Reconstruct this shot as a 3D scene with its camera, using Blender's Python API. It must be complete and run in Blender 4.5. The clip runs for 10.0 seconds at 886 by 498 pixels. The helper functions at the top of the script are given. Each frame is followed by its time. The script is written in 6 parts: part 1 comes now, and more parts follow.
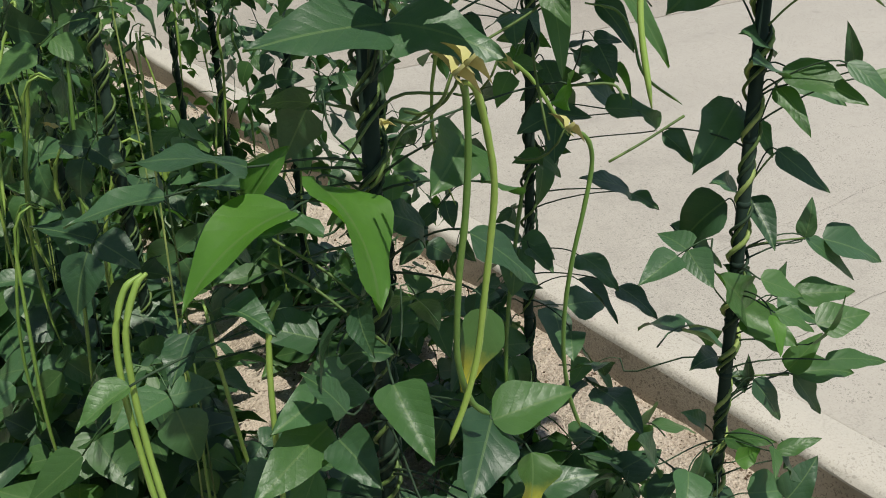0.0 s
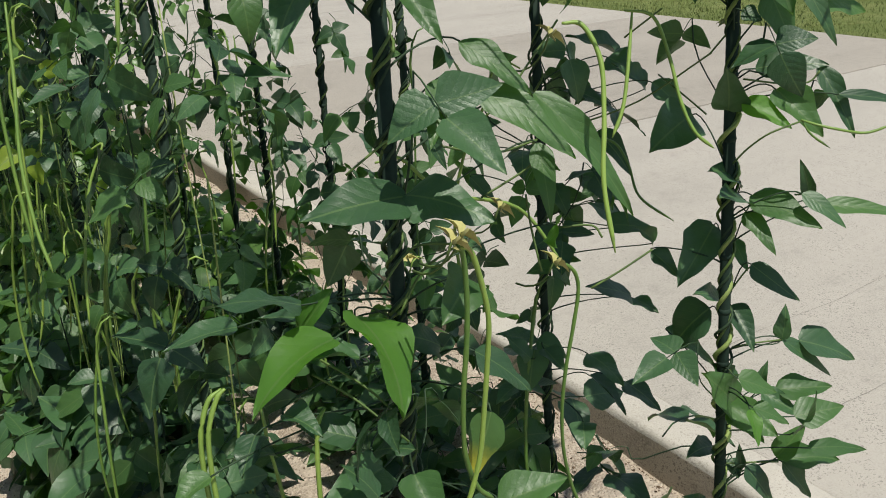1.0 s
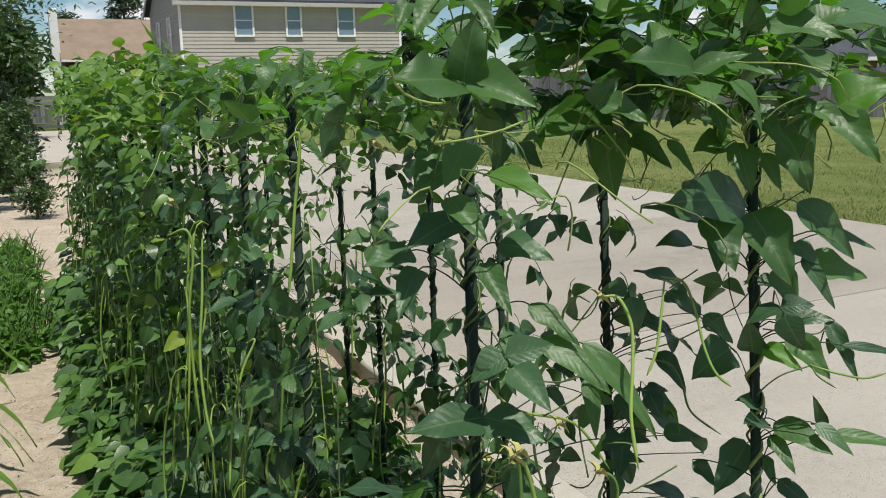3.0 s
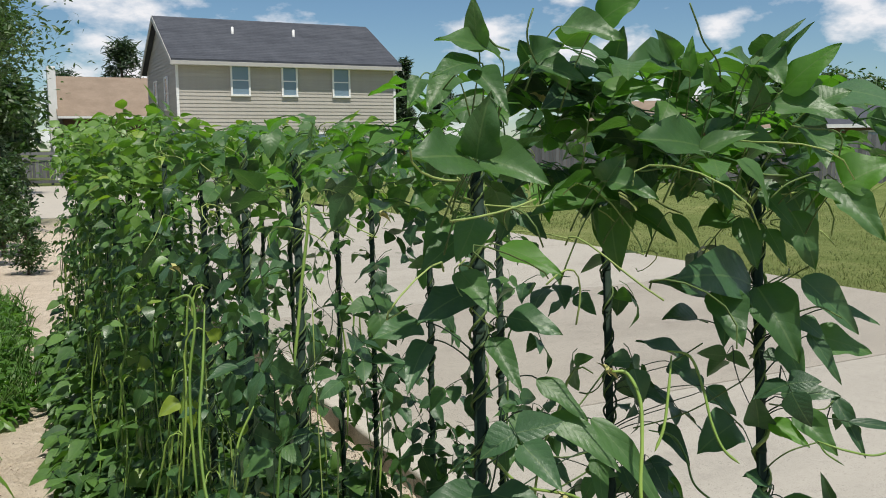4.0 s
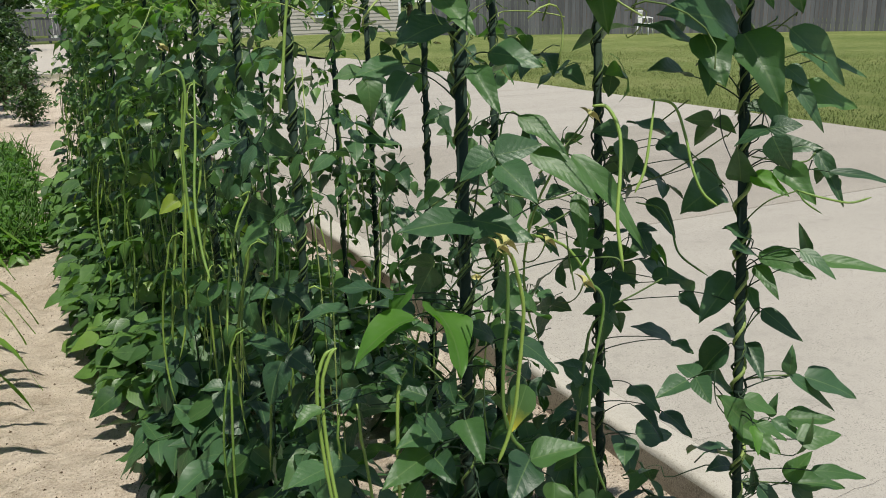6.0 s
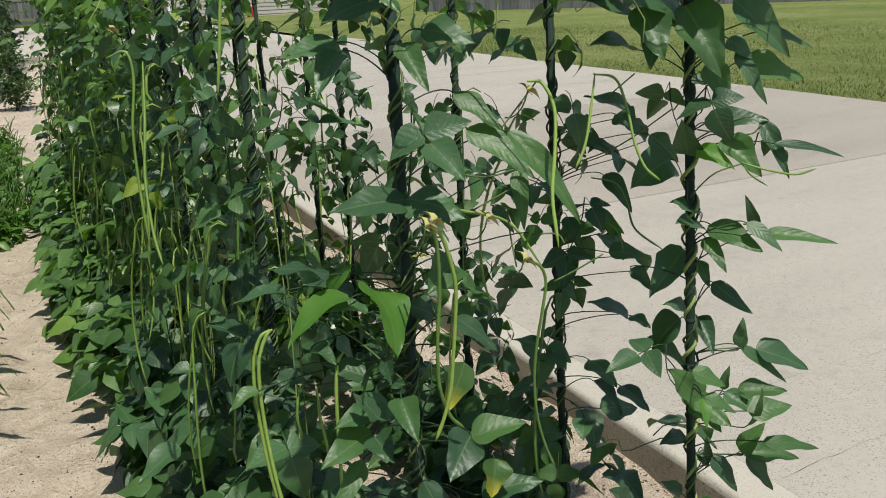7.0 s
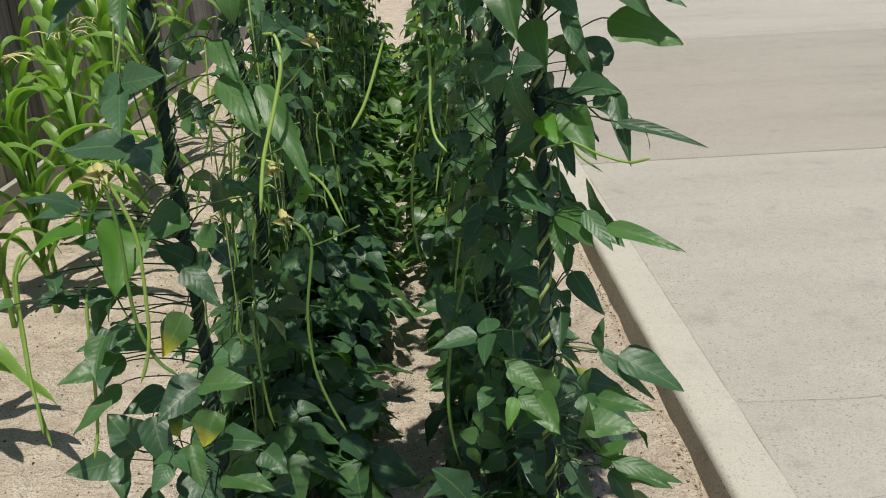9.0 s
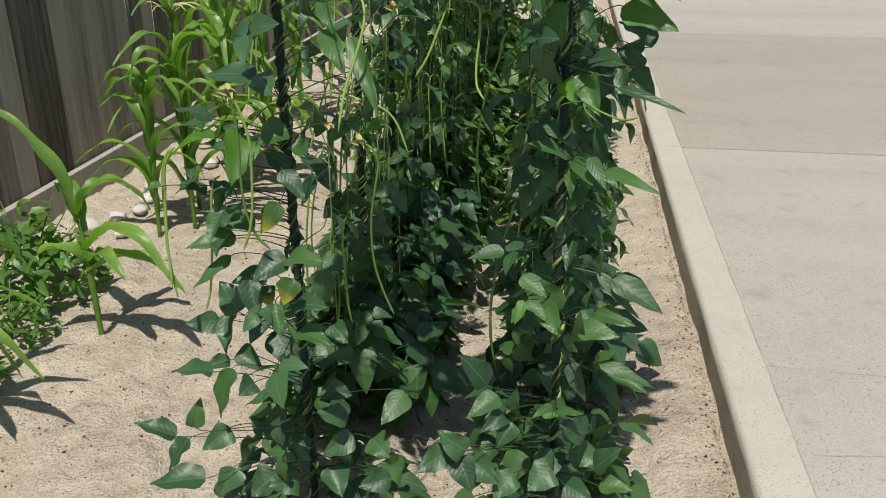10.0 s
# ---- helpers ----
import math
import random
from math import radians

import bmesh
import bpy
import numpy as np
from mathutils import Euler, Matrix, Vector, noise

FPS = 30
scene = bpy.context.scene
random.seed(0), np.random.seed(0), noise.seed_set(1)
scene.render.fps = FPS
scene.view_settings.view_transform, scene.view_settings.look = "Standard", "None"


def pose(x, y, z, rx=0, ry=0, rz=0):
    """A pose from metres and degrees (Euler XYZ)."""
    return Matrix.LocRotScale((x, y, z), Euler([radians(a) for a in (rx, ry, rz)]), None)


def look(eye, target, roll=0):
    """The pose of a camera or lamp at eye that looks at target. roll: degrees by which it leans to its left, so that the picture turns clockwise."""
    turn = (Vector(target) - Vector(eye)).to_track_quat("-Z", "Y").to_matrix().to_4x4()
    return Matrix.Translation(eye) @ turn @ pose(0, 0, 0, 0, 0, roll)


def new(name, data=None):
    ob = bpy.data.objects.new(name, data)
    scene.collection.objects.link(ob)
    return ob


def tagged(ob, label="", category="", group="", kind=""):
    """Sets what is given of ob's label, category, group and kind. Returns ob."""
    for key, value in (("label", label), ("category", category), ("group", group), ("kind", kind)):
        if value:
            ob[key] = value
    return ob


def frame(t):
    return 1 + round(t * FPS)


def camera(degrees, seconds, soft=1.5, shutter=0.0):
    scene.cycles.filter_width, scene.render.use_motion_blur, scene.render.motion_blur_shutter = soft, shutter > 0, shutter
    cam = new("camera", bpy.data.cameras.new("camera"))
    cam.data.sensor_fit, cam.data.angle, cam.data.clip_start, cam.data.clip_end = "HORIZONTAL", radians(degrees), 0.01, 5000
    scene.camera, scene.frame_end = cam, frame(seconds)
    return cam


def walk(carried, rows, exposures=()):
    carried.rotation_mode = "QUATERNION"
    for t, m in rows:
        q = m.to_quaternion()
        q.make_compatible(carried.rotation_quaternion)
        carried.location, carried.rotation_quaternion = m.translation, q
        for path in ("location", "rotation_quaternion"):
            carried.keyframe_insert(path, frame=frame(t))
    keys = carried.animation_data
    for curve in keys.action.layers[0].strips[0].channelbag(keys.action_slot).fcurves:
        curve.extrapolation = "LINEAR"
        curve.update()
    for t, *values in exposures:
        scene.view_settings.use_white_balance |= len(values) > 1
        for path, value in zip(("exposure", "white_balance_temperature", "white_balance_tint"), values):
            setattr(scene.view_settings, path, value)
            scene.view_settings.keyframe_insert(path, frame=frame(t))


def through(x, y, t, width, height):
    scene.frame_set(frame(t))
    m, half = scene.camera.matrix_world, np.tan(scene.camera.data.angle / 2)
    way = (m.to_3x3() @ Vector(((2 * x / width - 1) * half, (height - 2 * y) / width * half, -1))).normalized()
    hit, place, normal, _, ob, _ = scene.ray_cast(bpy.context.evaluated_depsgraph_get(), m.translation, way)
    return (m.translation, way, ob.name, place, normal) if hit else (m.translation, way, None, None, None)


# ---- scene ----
cam = camera(53.4, 10.0, soft=1.0)
PATH = [
    (0, (0.054, -0.025, 1.414), (1.092, 1.423, 0.505), -0.5),
    (0.5, (0.023, -0.097, 1.47), (1.046, 1.381, 0.594), -2.0),
    (1, (-0.012, -0.176, 1.536), (0.994, 1.386, 0.797), -2.5),
    (1.5, (-0.003, -0.317, 1.506), (0.924, 1.307, 0.797), -1.2),
    (2, (-0.052, -0.385, 1.573), (0.828, 1.297, 0.944), -0.8),
    (2.5, (-0.138, -0.455, 1.669), (0.726, 1.285, 1.192), -1.6),
    (3, (-0.136, -0.469, 1.715), (0.722, 1.3, 1.347), -1.4),
    (3.2, (-0.142, -0.466, 1.727), (0.73, 1.31, 1.433), -1.3),
    (4.3, (-0.158, -0.455, 1.735), (0.728, 1.322, 1.502), -0.6),
    (4.5, (-0.158, -0.456, 1.731), (0.724, 1.324, 1.497), -0.8),
    (5, (-0.166, -0.475, 1.706), (0.739, 1.293, 1.469), -1.0),
    (5.5, (-0.155, -0.497, 1.606), (0.722, 1.259, 1.22), -1.6),
    (6, (-0.15, -0.516, 1.562), (0.69, 1.216, 1.018), -1.3),
    (6.2, (-0.156, -0.528, 1.55), (0.683, 1.198, 0.989), -1.3),
    (7.5, (0.081, -0.6, 1.565), (0.868, 1.131, 0.944), -4.1),
    (8, (0.321, -0.71, 1.557), (0.765, 1.117, 0.876), -5.7),
    (8.5, (0.608, -0.704, 1.544), (0.85, 1.133, 0.79), -5.7),
    (9, (0.795, -0.68, 1.592), (0.853, 1.164, 0.819), -2.6),
    (9.5, (0.918, -0.95, 1.596), (0.719, 0.859, 0.766), -1.5),
    (10, (0.975, -1.069, 1.647), (0.74, 0.743, 0.832), 0.1),
]
walk(cam, [(t, look(eye, target, roll)) for t, eye, target, roll in PATH])

# ---- world, sun ----
SUN_EL, SUN_AZ = radians(67), math.atan2(-0.06, -1.0)   # azimuth of the sun seen from the place: x = sin, y = cos
sun_dir = Vector((math.sin(SUN_AZ) * math.cos(SUN_EL), math.cos(SUN_AZ) * math.cos(SUN_EL), math.sin(SUN_EL)))
world = bpy.data.worlds.new("sky")
scene.world = world
world.use_nodes = True
wn, wl = world.node_tree.nodes, world.node_tree.links
wn.clear()
w_out = wn.new("ShaderNodeOutputWorld")
w_bg = wn.new("ShaderNodeBackground")
w_sky = wn.new("ShaderNodeTexSky")
w_sky.sky_type = "NISHITA"
w_sky.sun_disc = False
w_sky.sun_elevation = SUN_EL
w_sky.sun_rotation = SUN_AZ
w_sky.air_density, w_sky.dust_density, w_sky.ozone_density = 1.0, 0.05, 5.0
w_bg.inputs["Strength"].default_value = 0.084
w_co = wn.new("ShaderNodeTexCoord")
w_map = wn.new("ShaderNodeMapping")
w_map.inputs["Scale"].default_value = (1.0, 1.0, 2.1)
w_noise = wn.new("ShaderNodeTexNoise")
w_noise.inputs["Scale"].default_value = 8.5
w_noise.inputs["Detail"].default_value = 9.0
w_noise.inputs["Roughness"].default_value = 0.55
w_ramp = wn.new("ShaderNodeValToRGB")
w_ramp.color_ramp.elements[0].position = 0.50
w_ramp.color_ramp.elements[1].position = 0.63
w_mix = wn.new("ShaderNodeMixRGB")
w_mix.inputs["Color2"].default_value = (10.5, 10.5, 10.8, 1)
w_tint = wn.new("ShaderNodeMixRGB")
w_tint.blend_type = "MULTIPLY"
w_tint.inputs["Fac"].default_value = 1.0
w_tint.inputs["Color2"].default_value = (0.86, 0.96, 0.98, 1)
wl.new(w_co.outputs["Generated"], w_map.inputs["Vector"])
wl.new(w_map.outputs["Vector"], w_noise.inputs["Vector"])
wl.new(w_noise.outputs["Fac"], w_ramp.inputs["Fac"])
wl.new(w_ramp.outputs["Color"], w_mix.inputs["Fac"])
wl.new(w_sky.outputs["Color"], w_tint.inputs["Color1"])
wl.new(w_tint.outputs["Color"], w_mix.inputs["Color1"])
wl.new(w_mix.outputs["Color"], w_bg.inputs["Color"])
wl.new(w_bg.outputs["Background"], w_out.inputs["Surface"])

sun_data = bpy.data.lights.new("sun", "SUN")
sun_data.energy, sun_data.angle, sun_data.color = 4.95, radians(0.53), (1.0, 0.957, 0.862)
sun_ob = new("sun", sun_data)
sun_ob.matrix_world = look(sun_dir * 30, (0, 0, 0))


# ---- materials ----
def material(name, rough=0.8, spec=0.5, metal=0.0):
    m = bpy.data.materials.new(name)
    m.use_nodes = True
    b = m.node_tree.nodes["Principled BSDF"]
    b.inputs["Roughness"].default_value = rough
    b.inputs["Specular IOR Level"].default_value = spec
    b.inputs["Metallic"].default_value = metal
    return m, m.node_tree.nodes, m.node_tree.links, b


def ramp_node(n, stops):
    r = n.new("ShaderNodeValToRGB")
    e = r.color_ramp.elements
    while len(e) < len(stops):
        e.new(0.5)
    for k, (p, c) in enumerate(stops):
        e[k].position, e[k].color = p, (*c, 1)
    return r


def noise_node(n, l, scale, detail=5.0, rough=0.55, vector=None):
    t = n.new("ShaderNodeTexNoise")
    t.inputs["Scale"].default_value, t.inputs["Detail"].default_value, t.inputs["Roughness"].default_value = scale, detail, rough
    if vector:
        l.new(vector, t.inputs["Vector"])
    return t


def blend(n, l, a, b, fac, how="MIX"):
    m = n.new("ShaderNodeMixRGB")
    m.blend_type = how
    for sock, v in (("Color1", a), ("Color2", b), ("Fac", fac)):
        if isinstance(v, (int, float)):
            m.inputs[sock].default_value = v
        elif isinstance(v, tuple):
            m.inputs[sock].default_value = (*v, 1)
        else:
            l.new(v, m.inputs[sock])
    return m.outputs["Color"]


def calc(n, l, how, a, b=None):
    m = n.new("ShaderNodeMath")
    m.operation = how
    for k, v in enumerate((a, b)):
        if v is None:
            continue
        if isinstance(v, (int, float)):
            m.inputs[k].default_value = v
        else:
            l.new(v, m.inputs[k])
    return m.outputs["Value"]


def bumped(n, l, b, height, strength=0.4, dist=0.01):
    p = n.new("ShaderNodeBump")
    p.inputs["Strength"].default_value, p.inputs["Distance"].default_value = strength, dist
    l.new(height, p.inputs["Height"])
    l.new(p.outputs["Normal"], b.inputs["Normal"])


def mottled(name, stops, scale=6.0, rough=0.8, spec=0.4, fine=60.0, bump=0.3, dist=0.005, metal=0.0, per_object=0.0):
    """Plain rough surface: colour by noise at two scales, fine relief."""
    m, n, l, b = material(name, rough, spec, metal)
    co = n.new("ShaderNodeTexCoord")
    big, small = noise_node(n, l, scale, 5, 0.6, co.outputs["Object"]), noise_node(n, l, fine, 4, 0.6, co.outputs["Object"])
    r = ramp_node(n, stops)
    f = calc(n, l, "ADD", calc(n, l, "MULTIPLY", big.outputs["Fac"], 0.65), calc(n, l, "MULTIPLY", small.outputs["Fac"], 0.35))
    if per_object:
        info = n.new("ShaderNodeObjectInfo")
        f = calc(n, l, "ADD", f, calc(n, l, "MULTIPLY", calc(n, l, "SUBTRACT", info.outputs["Random"], 0.5), per_object))
    l.new(f, r.inputs["Fac"])
    l.new(r.outputs["Color"], b.inputs["Base Color"])
    bumped(n, l, b, small.outputs["Fac"], bump, dist)
    return m


def leaf_material(name, dark, light, tip=None, gloss=0.42, through=0.35, by_island=False, yellow=0.0, relief=0.35, tint=(1.7, 2.1, 0.5)):
    """Leaf: UV u across (0.5 is the midrib), v from base to tip; paler veins, relief between them, light passes through."""
    m, n, l, b = material(name, gloss, 0.5)
    uv = n.new("ShaderNodeUVMap")
    sep = n.new("ShaderNodeSeparateXYZ")
    l.new(uv.outputs["UV"], sep.inputs["Vector"])
    across = calc(n, l, "ABSOLUTE", calc(n, l, "SUBTRACT", sep.outputs["X"], 0.5))
    co = n.new("ShaderNodeTexCoord")
    warp = noise_node(n, l, 22, 2, 0.5, co.outputs["Object"])
    lateral = calc(n, l, "SUBTRACT", calc(n, l, "ADD", calc(n, l, "MULTIPLY", sep.outputs["Y"], 6.5), calc(n, l, "MULTIPLY", warp.outputs["Fac"], 1.1)), calc(n, l, "MULTIPLY", across, 4.5))
    wave = calc(n, l, "ABSOLUTE", calc(n, l, "SUBTRACT", calc(n, l, "FRACT", lateral), 0.5))
    side_vein = calc(n, l, "LESS_THAN", wave, 0.045)
    mid_vein = calc(n, l, "LESS_THAN", across, 0.018)
    vein = calc(n, l, "MAXIMUM", calc(n, l, "MULTIPLY", side_vein, 0.12), mid_vein)
    if by_island:
        rnd = n.new("ShaderNodeNewGeometry").outputs["Random Per Island"]
    else:
        rnd = n.new("ShaderNodeObjectInfo").outputs["Random"]
    spots = noise_node(n, l, 26, 5, 0.65, co.outputs["Object"])
    pores = noise_node(n, l, 260, 3, 0.7, co.outputs["Object"])
    mixf = calc(n, l, "ADD", calc(n, l, "MULTIPLY", rnd, 0.7), calc(n, l, "MULTIPLY", calc(n, l, "SUBTRACT", spots.outputs["Fac"], 0.35), 0.7))
    col = blend(n, l, dark, light, mixf)
    if yellow:
        old = ramp_node(n, [(0.0, (0, 0, 0)), (1.0 - yellow, (0, 0, 0)), (1.0, (1, 1, 1))])
        l.new(rnd, old.inputs["Fac"])
        col = blend(n, l, col, (0.24, 0.30, 0.03), calc(n, l, "MULTIPLY", old.outputs["Color"], 0.7))
    if tip:
        end = ramp_node(n, [(0.0, (0, 0, 0)), (0.45, (0, 0, 0)), (0.9, (1, 1, 1))])
        l.new(calc(n, l, "ADD", sep.outputs["Y"], calc(n, l, "MULTIPLY", calc(n, l, "SUBTRACT", spots.outputs["Fac"], 0.5), 0.6)), end.inputs["Fac"])
        col = blend(n, l, col, tip, end.outputs["Color"])
    col = blend(n, l, col, (0.12, 0.19, 0.07), calc(n, l, "MULTIPLY", vein, 0.45))
    l.new(col, b.inputs["Base Color"])
    # quilted between the side veins, pitted finely
    crease = calc(n, l, "ADD", calc(n, l, "MULTIPLY", calc(n, l, "POWER", wave, 0.5), 0.20), calc(n, l, "ADD", calc(n, l, "MULTIPLY", spots.outputs["Fac"], 0.8), calc(n, l, "MULTIPLY", pores.outputs["Fac"], 0.12)))
    bumped(n, l, b, crease, relief, 0.004)
    gl = ramp_node(n, [(0.3, (gloss + 0.10,) * 3), (0.7, (gloss - 0.07,) * 3)])
    l.new(spots.outputs["Fac"], gl.inputs["Fac"])
    l.new(gl.outputs["Color"], b.inputs["Roughness"])
    tr = n.new("ShaderNodeBsdfTranslucent")
    l.new(blend(n, l, col, tint, 1.0, "MULTIPLY"), tr.inputs["Color"])
    mx = n.new("ShaderNodeMixShader")
    mx.inputs["Fac"].default_value = through
    l.new(b.outputs["BSDF"], mx.inputs[1])
    l.new(tr.outputs["BSDF"], mx.inputs[2])
    l.new(mx.outputs["Shader"], n["Material Output"].inputs["Surface"])
    return m


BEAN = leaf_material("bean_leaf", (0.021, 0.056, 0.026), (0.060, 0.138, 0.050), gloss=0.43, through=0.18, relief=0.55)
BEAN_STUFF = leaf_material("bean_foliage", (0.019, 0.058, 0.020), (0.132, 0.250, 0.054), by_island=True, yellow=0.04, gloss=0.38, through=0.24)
# top growth: young green, brightened as well to paint sunlight on the canopy
BEAN_TOP = leaf_material("sunlit_young_bean_foliage", (0.045, 0.115, 0.022), (0.175, 0.300, 0.060), by_island=True, yellow=0.10, gloss=0.44, through=0.33)
# brighter copy of BEAN for leaves in sun: the light is in the colour
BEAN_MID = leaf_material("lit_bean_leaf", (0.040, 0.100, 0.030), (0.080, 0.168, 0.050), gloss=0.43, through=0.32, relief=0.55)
LIME = leaf_material("yellow_green_bean_leaf", (0.17, 0.25, 0.03), (0.26, 0.34, 0.05), gloss=0.46, through=0.42)
BEAN_YOUNG = leaf_material("young_bean_leaf", (0.055, 0.145, 0.020), (0.095, 0.23, 0.032), gloss=0.46, through=0.42)
BEAN_OLD = leaf_material("yellowing_bean_leaf", (0.040, 0.095, 0.022), (0.060, 0.13, 0.026), tip=(0.40, 0.36, 0.03), gloss=0.46, through=0.28)
CORN = leaf_material("corn_leaf", (0.115, 0.225, 0.028), (0.190, 0.330, 0.048), gloss=0.40, through=0.34, relief=0.12)
WEED = leaf_material("weed_leaf", (0.055, 0.135, 0.024), (0.115, 0.235, 0.042), by_island=True)
TREE_LEAF = leaf_material("tree_leaf", (0.022, 0.052, 0.014), (0.058, 0.115, 0.028), by_island=True, through=0.25)
CONIFER = leaf_material("conifer_needles", (0.020, 0.042, 0.022), (0.045, 0.080, 0.036), by_island=True, through=0.15)
POD = mottled("bean_pod", [(0.25, (0.085, 0.175, 0.030)), (0.75, (0.225, 0.335, 0.062))], 9, 0.45, 0.5, 90, 0.1, 0.002, per_object=0.5)
VINE = mottled("vine_stem", [(0.3, (0.05, 0.09, 0.022)), (0.7, (0.12, 0.19, 0.045))], 14, 0.6, 0.4, 120, 0.2, 0.002)
VINE_OLD = mottled("old_vine_stem", [(0.3, (0.014, 0.032, 0.016)), (0.7, (0.036, 0.070, 0.032))], 14, 0.7, 0.3, 120, 0.3, 0.002)
STAKE = mottled("stake_coating", [(0.3, (0.010, 0.022, 0.015)), (0.7, (0.022, 0.044, 0.030))], 12, 0.75, 0.2, 80, 0.2, 0.002)
TASSEL = mottled("corn_tassel", [(0.3, (0.40, 0.40, 0.14)), (0.7, (0.62, 0.58, 0.28))], 20, 0.7, 0.3, 90, 0.2, 0.002)
FLOWER = mottled("dried_flower", [(0.3, (0.30, 0.29, 0.09)), (0.7, (0.52, 0.48, 0.22))], 20, 0.7, 0.3, 90, 0.2, 0.002)
VINE_PALE = mottled("pale_vine_stem", [(0.3, (0.18, 0.26, 0.06)), (0.7, (0.32, 0.40, 0.13))], 14, 0.6, 0.4, 120, 0.2, 0.002)


def sand_material():
    m, n, l, b = material("sandy_soil", 0.95, 0.15)
    g = n.new("ShaderNodeNewGeometry")
    pos = g.outputs["Position"]
    big, mid, fine = noise_node(n, l, 0.9, 6, 0.6, pos), noise_node(n, l, 9, 6, 0.65, pos), noise_node(n, l, 130, 3, 0.7, pos)
    r = ramp_node(n, [(0.36, (0.33, 0.262, 0.195)), (0.50, (0.585, 0.495, 0.395)), (0.64, (0.74, 0.65, 0.54))])
    f = calc(n, l, "ADD", calc(n, l, "MULTIPLY", big.outputs["Fac"], 0.26), calc(n, l, "ADD", calc(n, l, "MULTIPLY", mid.outputs["Fac"], 0.34), calc(n, l, "MULTIPLY", fine.outputs["Fac"], 0.40)))
    l.new(f, r.inputs["Fac"])
    # crumbs of bark and dark grit
    vor = n.new("ShaderNodeTexVoronoi")
    vor.inputs["Scale"].default_value = 75
    l.new(pos, vor.inputs["Vector"])
    grit = calc(n, l, "MULTIPLY", calc(n, l, "LESS_THAN", vor.outputs["Distance"], 0.19), calc(n, l, "GREATER_THAN", mid.outputs["Fac"], 0.50))
    col = blend(n, l, r.outputs["Color"], (0.10, 0.07, 0.045), calc(n, l, "MULTIPLY", grit, 0.75))
    # turf away from the garden bed
    sp = n.new("ShaderNodeSeparateXYZ")
    l.new(pos, sp.inputs["Vector"])
    far = ramp_node(n, [(0.0, (0, 0, 0)), (0.47, (0, 0, 0)), (0.56, (1, 1, 1))])
    l.new(calc(n, l, "ADD", calc(n, l, "MULTIPLY", sp.outputs["Y"], 1 / 48), calc(n, l, "MULTIPLY", big.outputs["Fac"], 0.08)), far.inputs["Fac"])
    turf = blend(n, l, (0.07, 0.11, 0.03), (0.13, 0.15, 0.05), mid.outputs["Fac"])
    l.new(blend(n, l, col, turf, far.outputs["Color"]), b.inputs["Base Color"])
    lumps = noise_node(n, l, 34, 4, 0.6, pos)
    h = calc(n, l, "ADD", calc(n, l, "MULTIPLY", mid.outputs["Fac"], 1.0), calc(n, l, "ADD", calc(n, l, "MULTIPLY", lumps.outputs["Fac"], 0.5), calc(n, l, "MULTIPLY", fine.outputs["Fac"], 0.35)))
    bumped(n, l, b, h, 1.0, 0.045)
    return m


def concrete_material(name, tone, stain=0.5):
    m, n, l, b = material(name, 0.88, 0.25)
    pos = n.new("ShaderNodeNewGeometry").outputs["Position"]
    stretch = n.new("ShaderNodeMapping")
    stretch.inputs["Scale"].default_value = (0.35, 1.6, 1.0)
    l.new(pos, stretch.inputs["Vector"])
    big, mid, fine = noise_node(n, l, 0.9, 7, 0.62, stretch.outputs["Vector"]), noise_node(n, l, 6, 6, 0.7, pos), noise_node(n, l, 160, 3, 0.7, pos)
    brush = noise_node(n, l, 55, 3, 0.6, stretch.outputs["Vector"])
    f = calc(n, l, "ADD", calc(n, l, "MULTIPLY", big.outputs["Fac"], 0.28), calc(n, l, "ADD", calc(n, l, "MULTIPLY", mid.outputs["Fac"], 0.36), calc(n, l, "MULTIPLY", fine.outputs["Fac"], 0.36)))
    r = ramp_node(n, [(0.36, tuple(c * (1 - 0.38 * stain) for c in tone)), (0.5, tone), (0.72, tuple(min(0.8, c * (1 + 0.16 * stain)) for c in tone))])
    l.new(f, r.inputs["Fac"])
    # pitted, scaled patches
    pits = calc(n, l, "MULTIPLY", calc(n, l, "GREATER_THAN", fine.outputs["Fac"], 0.57), calc(n, l, "GREATER_THAN", mid.outputs["Fac"], 0.50))
    vor = n.new("ShaderNodeTexVoronoi")
    vor.inputs["Scale"].default_value = 40
    l.new(pos, vor.inputs["Vector"])
    holes = calc(n, l, "MULTIPLY", calc(n, l, "LESS_THAN", vor.outputs["Distance"], 0.17), calc(n, l, "GREATER_THAN", mid.outputs["Fac"], 0.47))
    pits = calc(n, l, "MAXIMUM", pits, holes)
    l.new(blend(n, l, r.outputs["Color"], tuple(c * 0.52 for c in tone), calc(n, l, "MULTIPLY", pits, min(0.9, 0.75 * stain))), b.inputs["Base Color"])
    bumped(n, l, b, calc(n, l, "ADD", fine.outputs["Fac"], calc(n, l, "MULTIPLY", brush.outputs["Fac"], 0.6)), 0.35, 0.006)
    return m


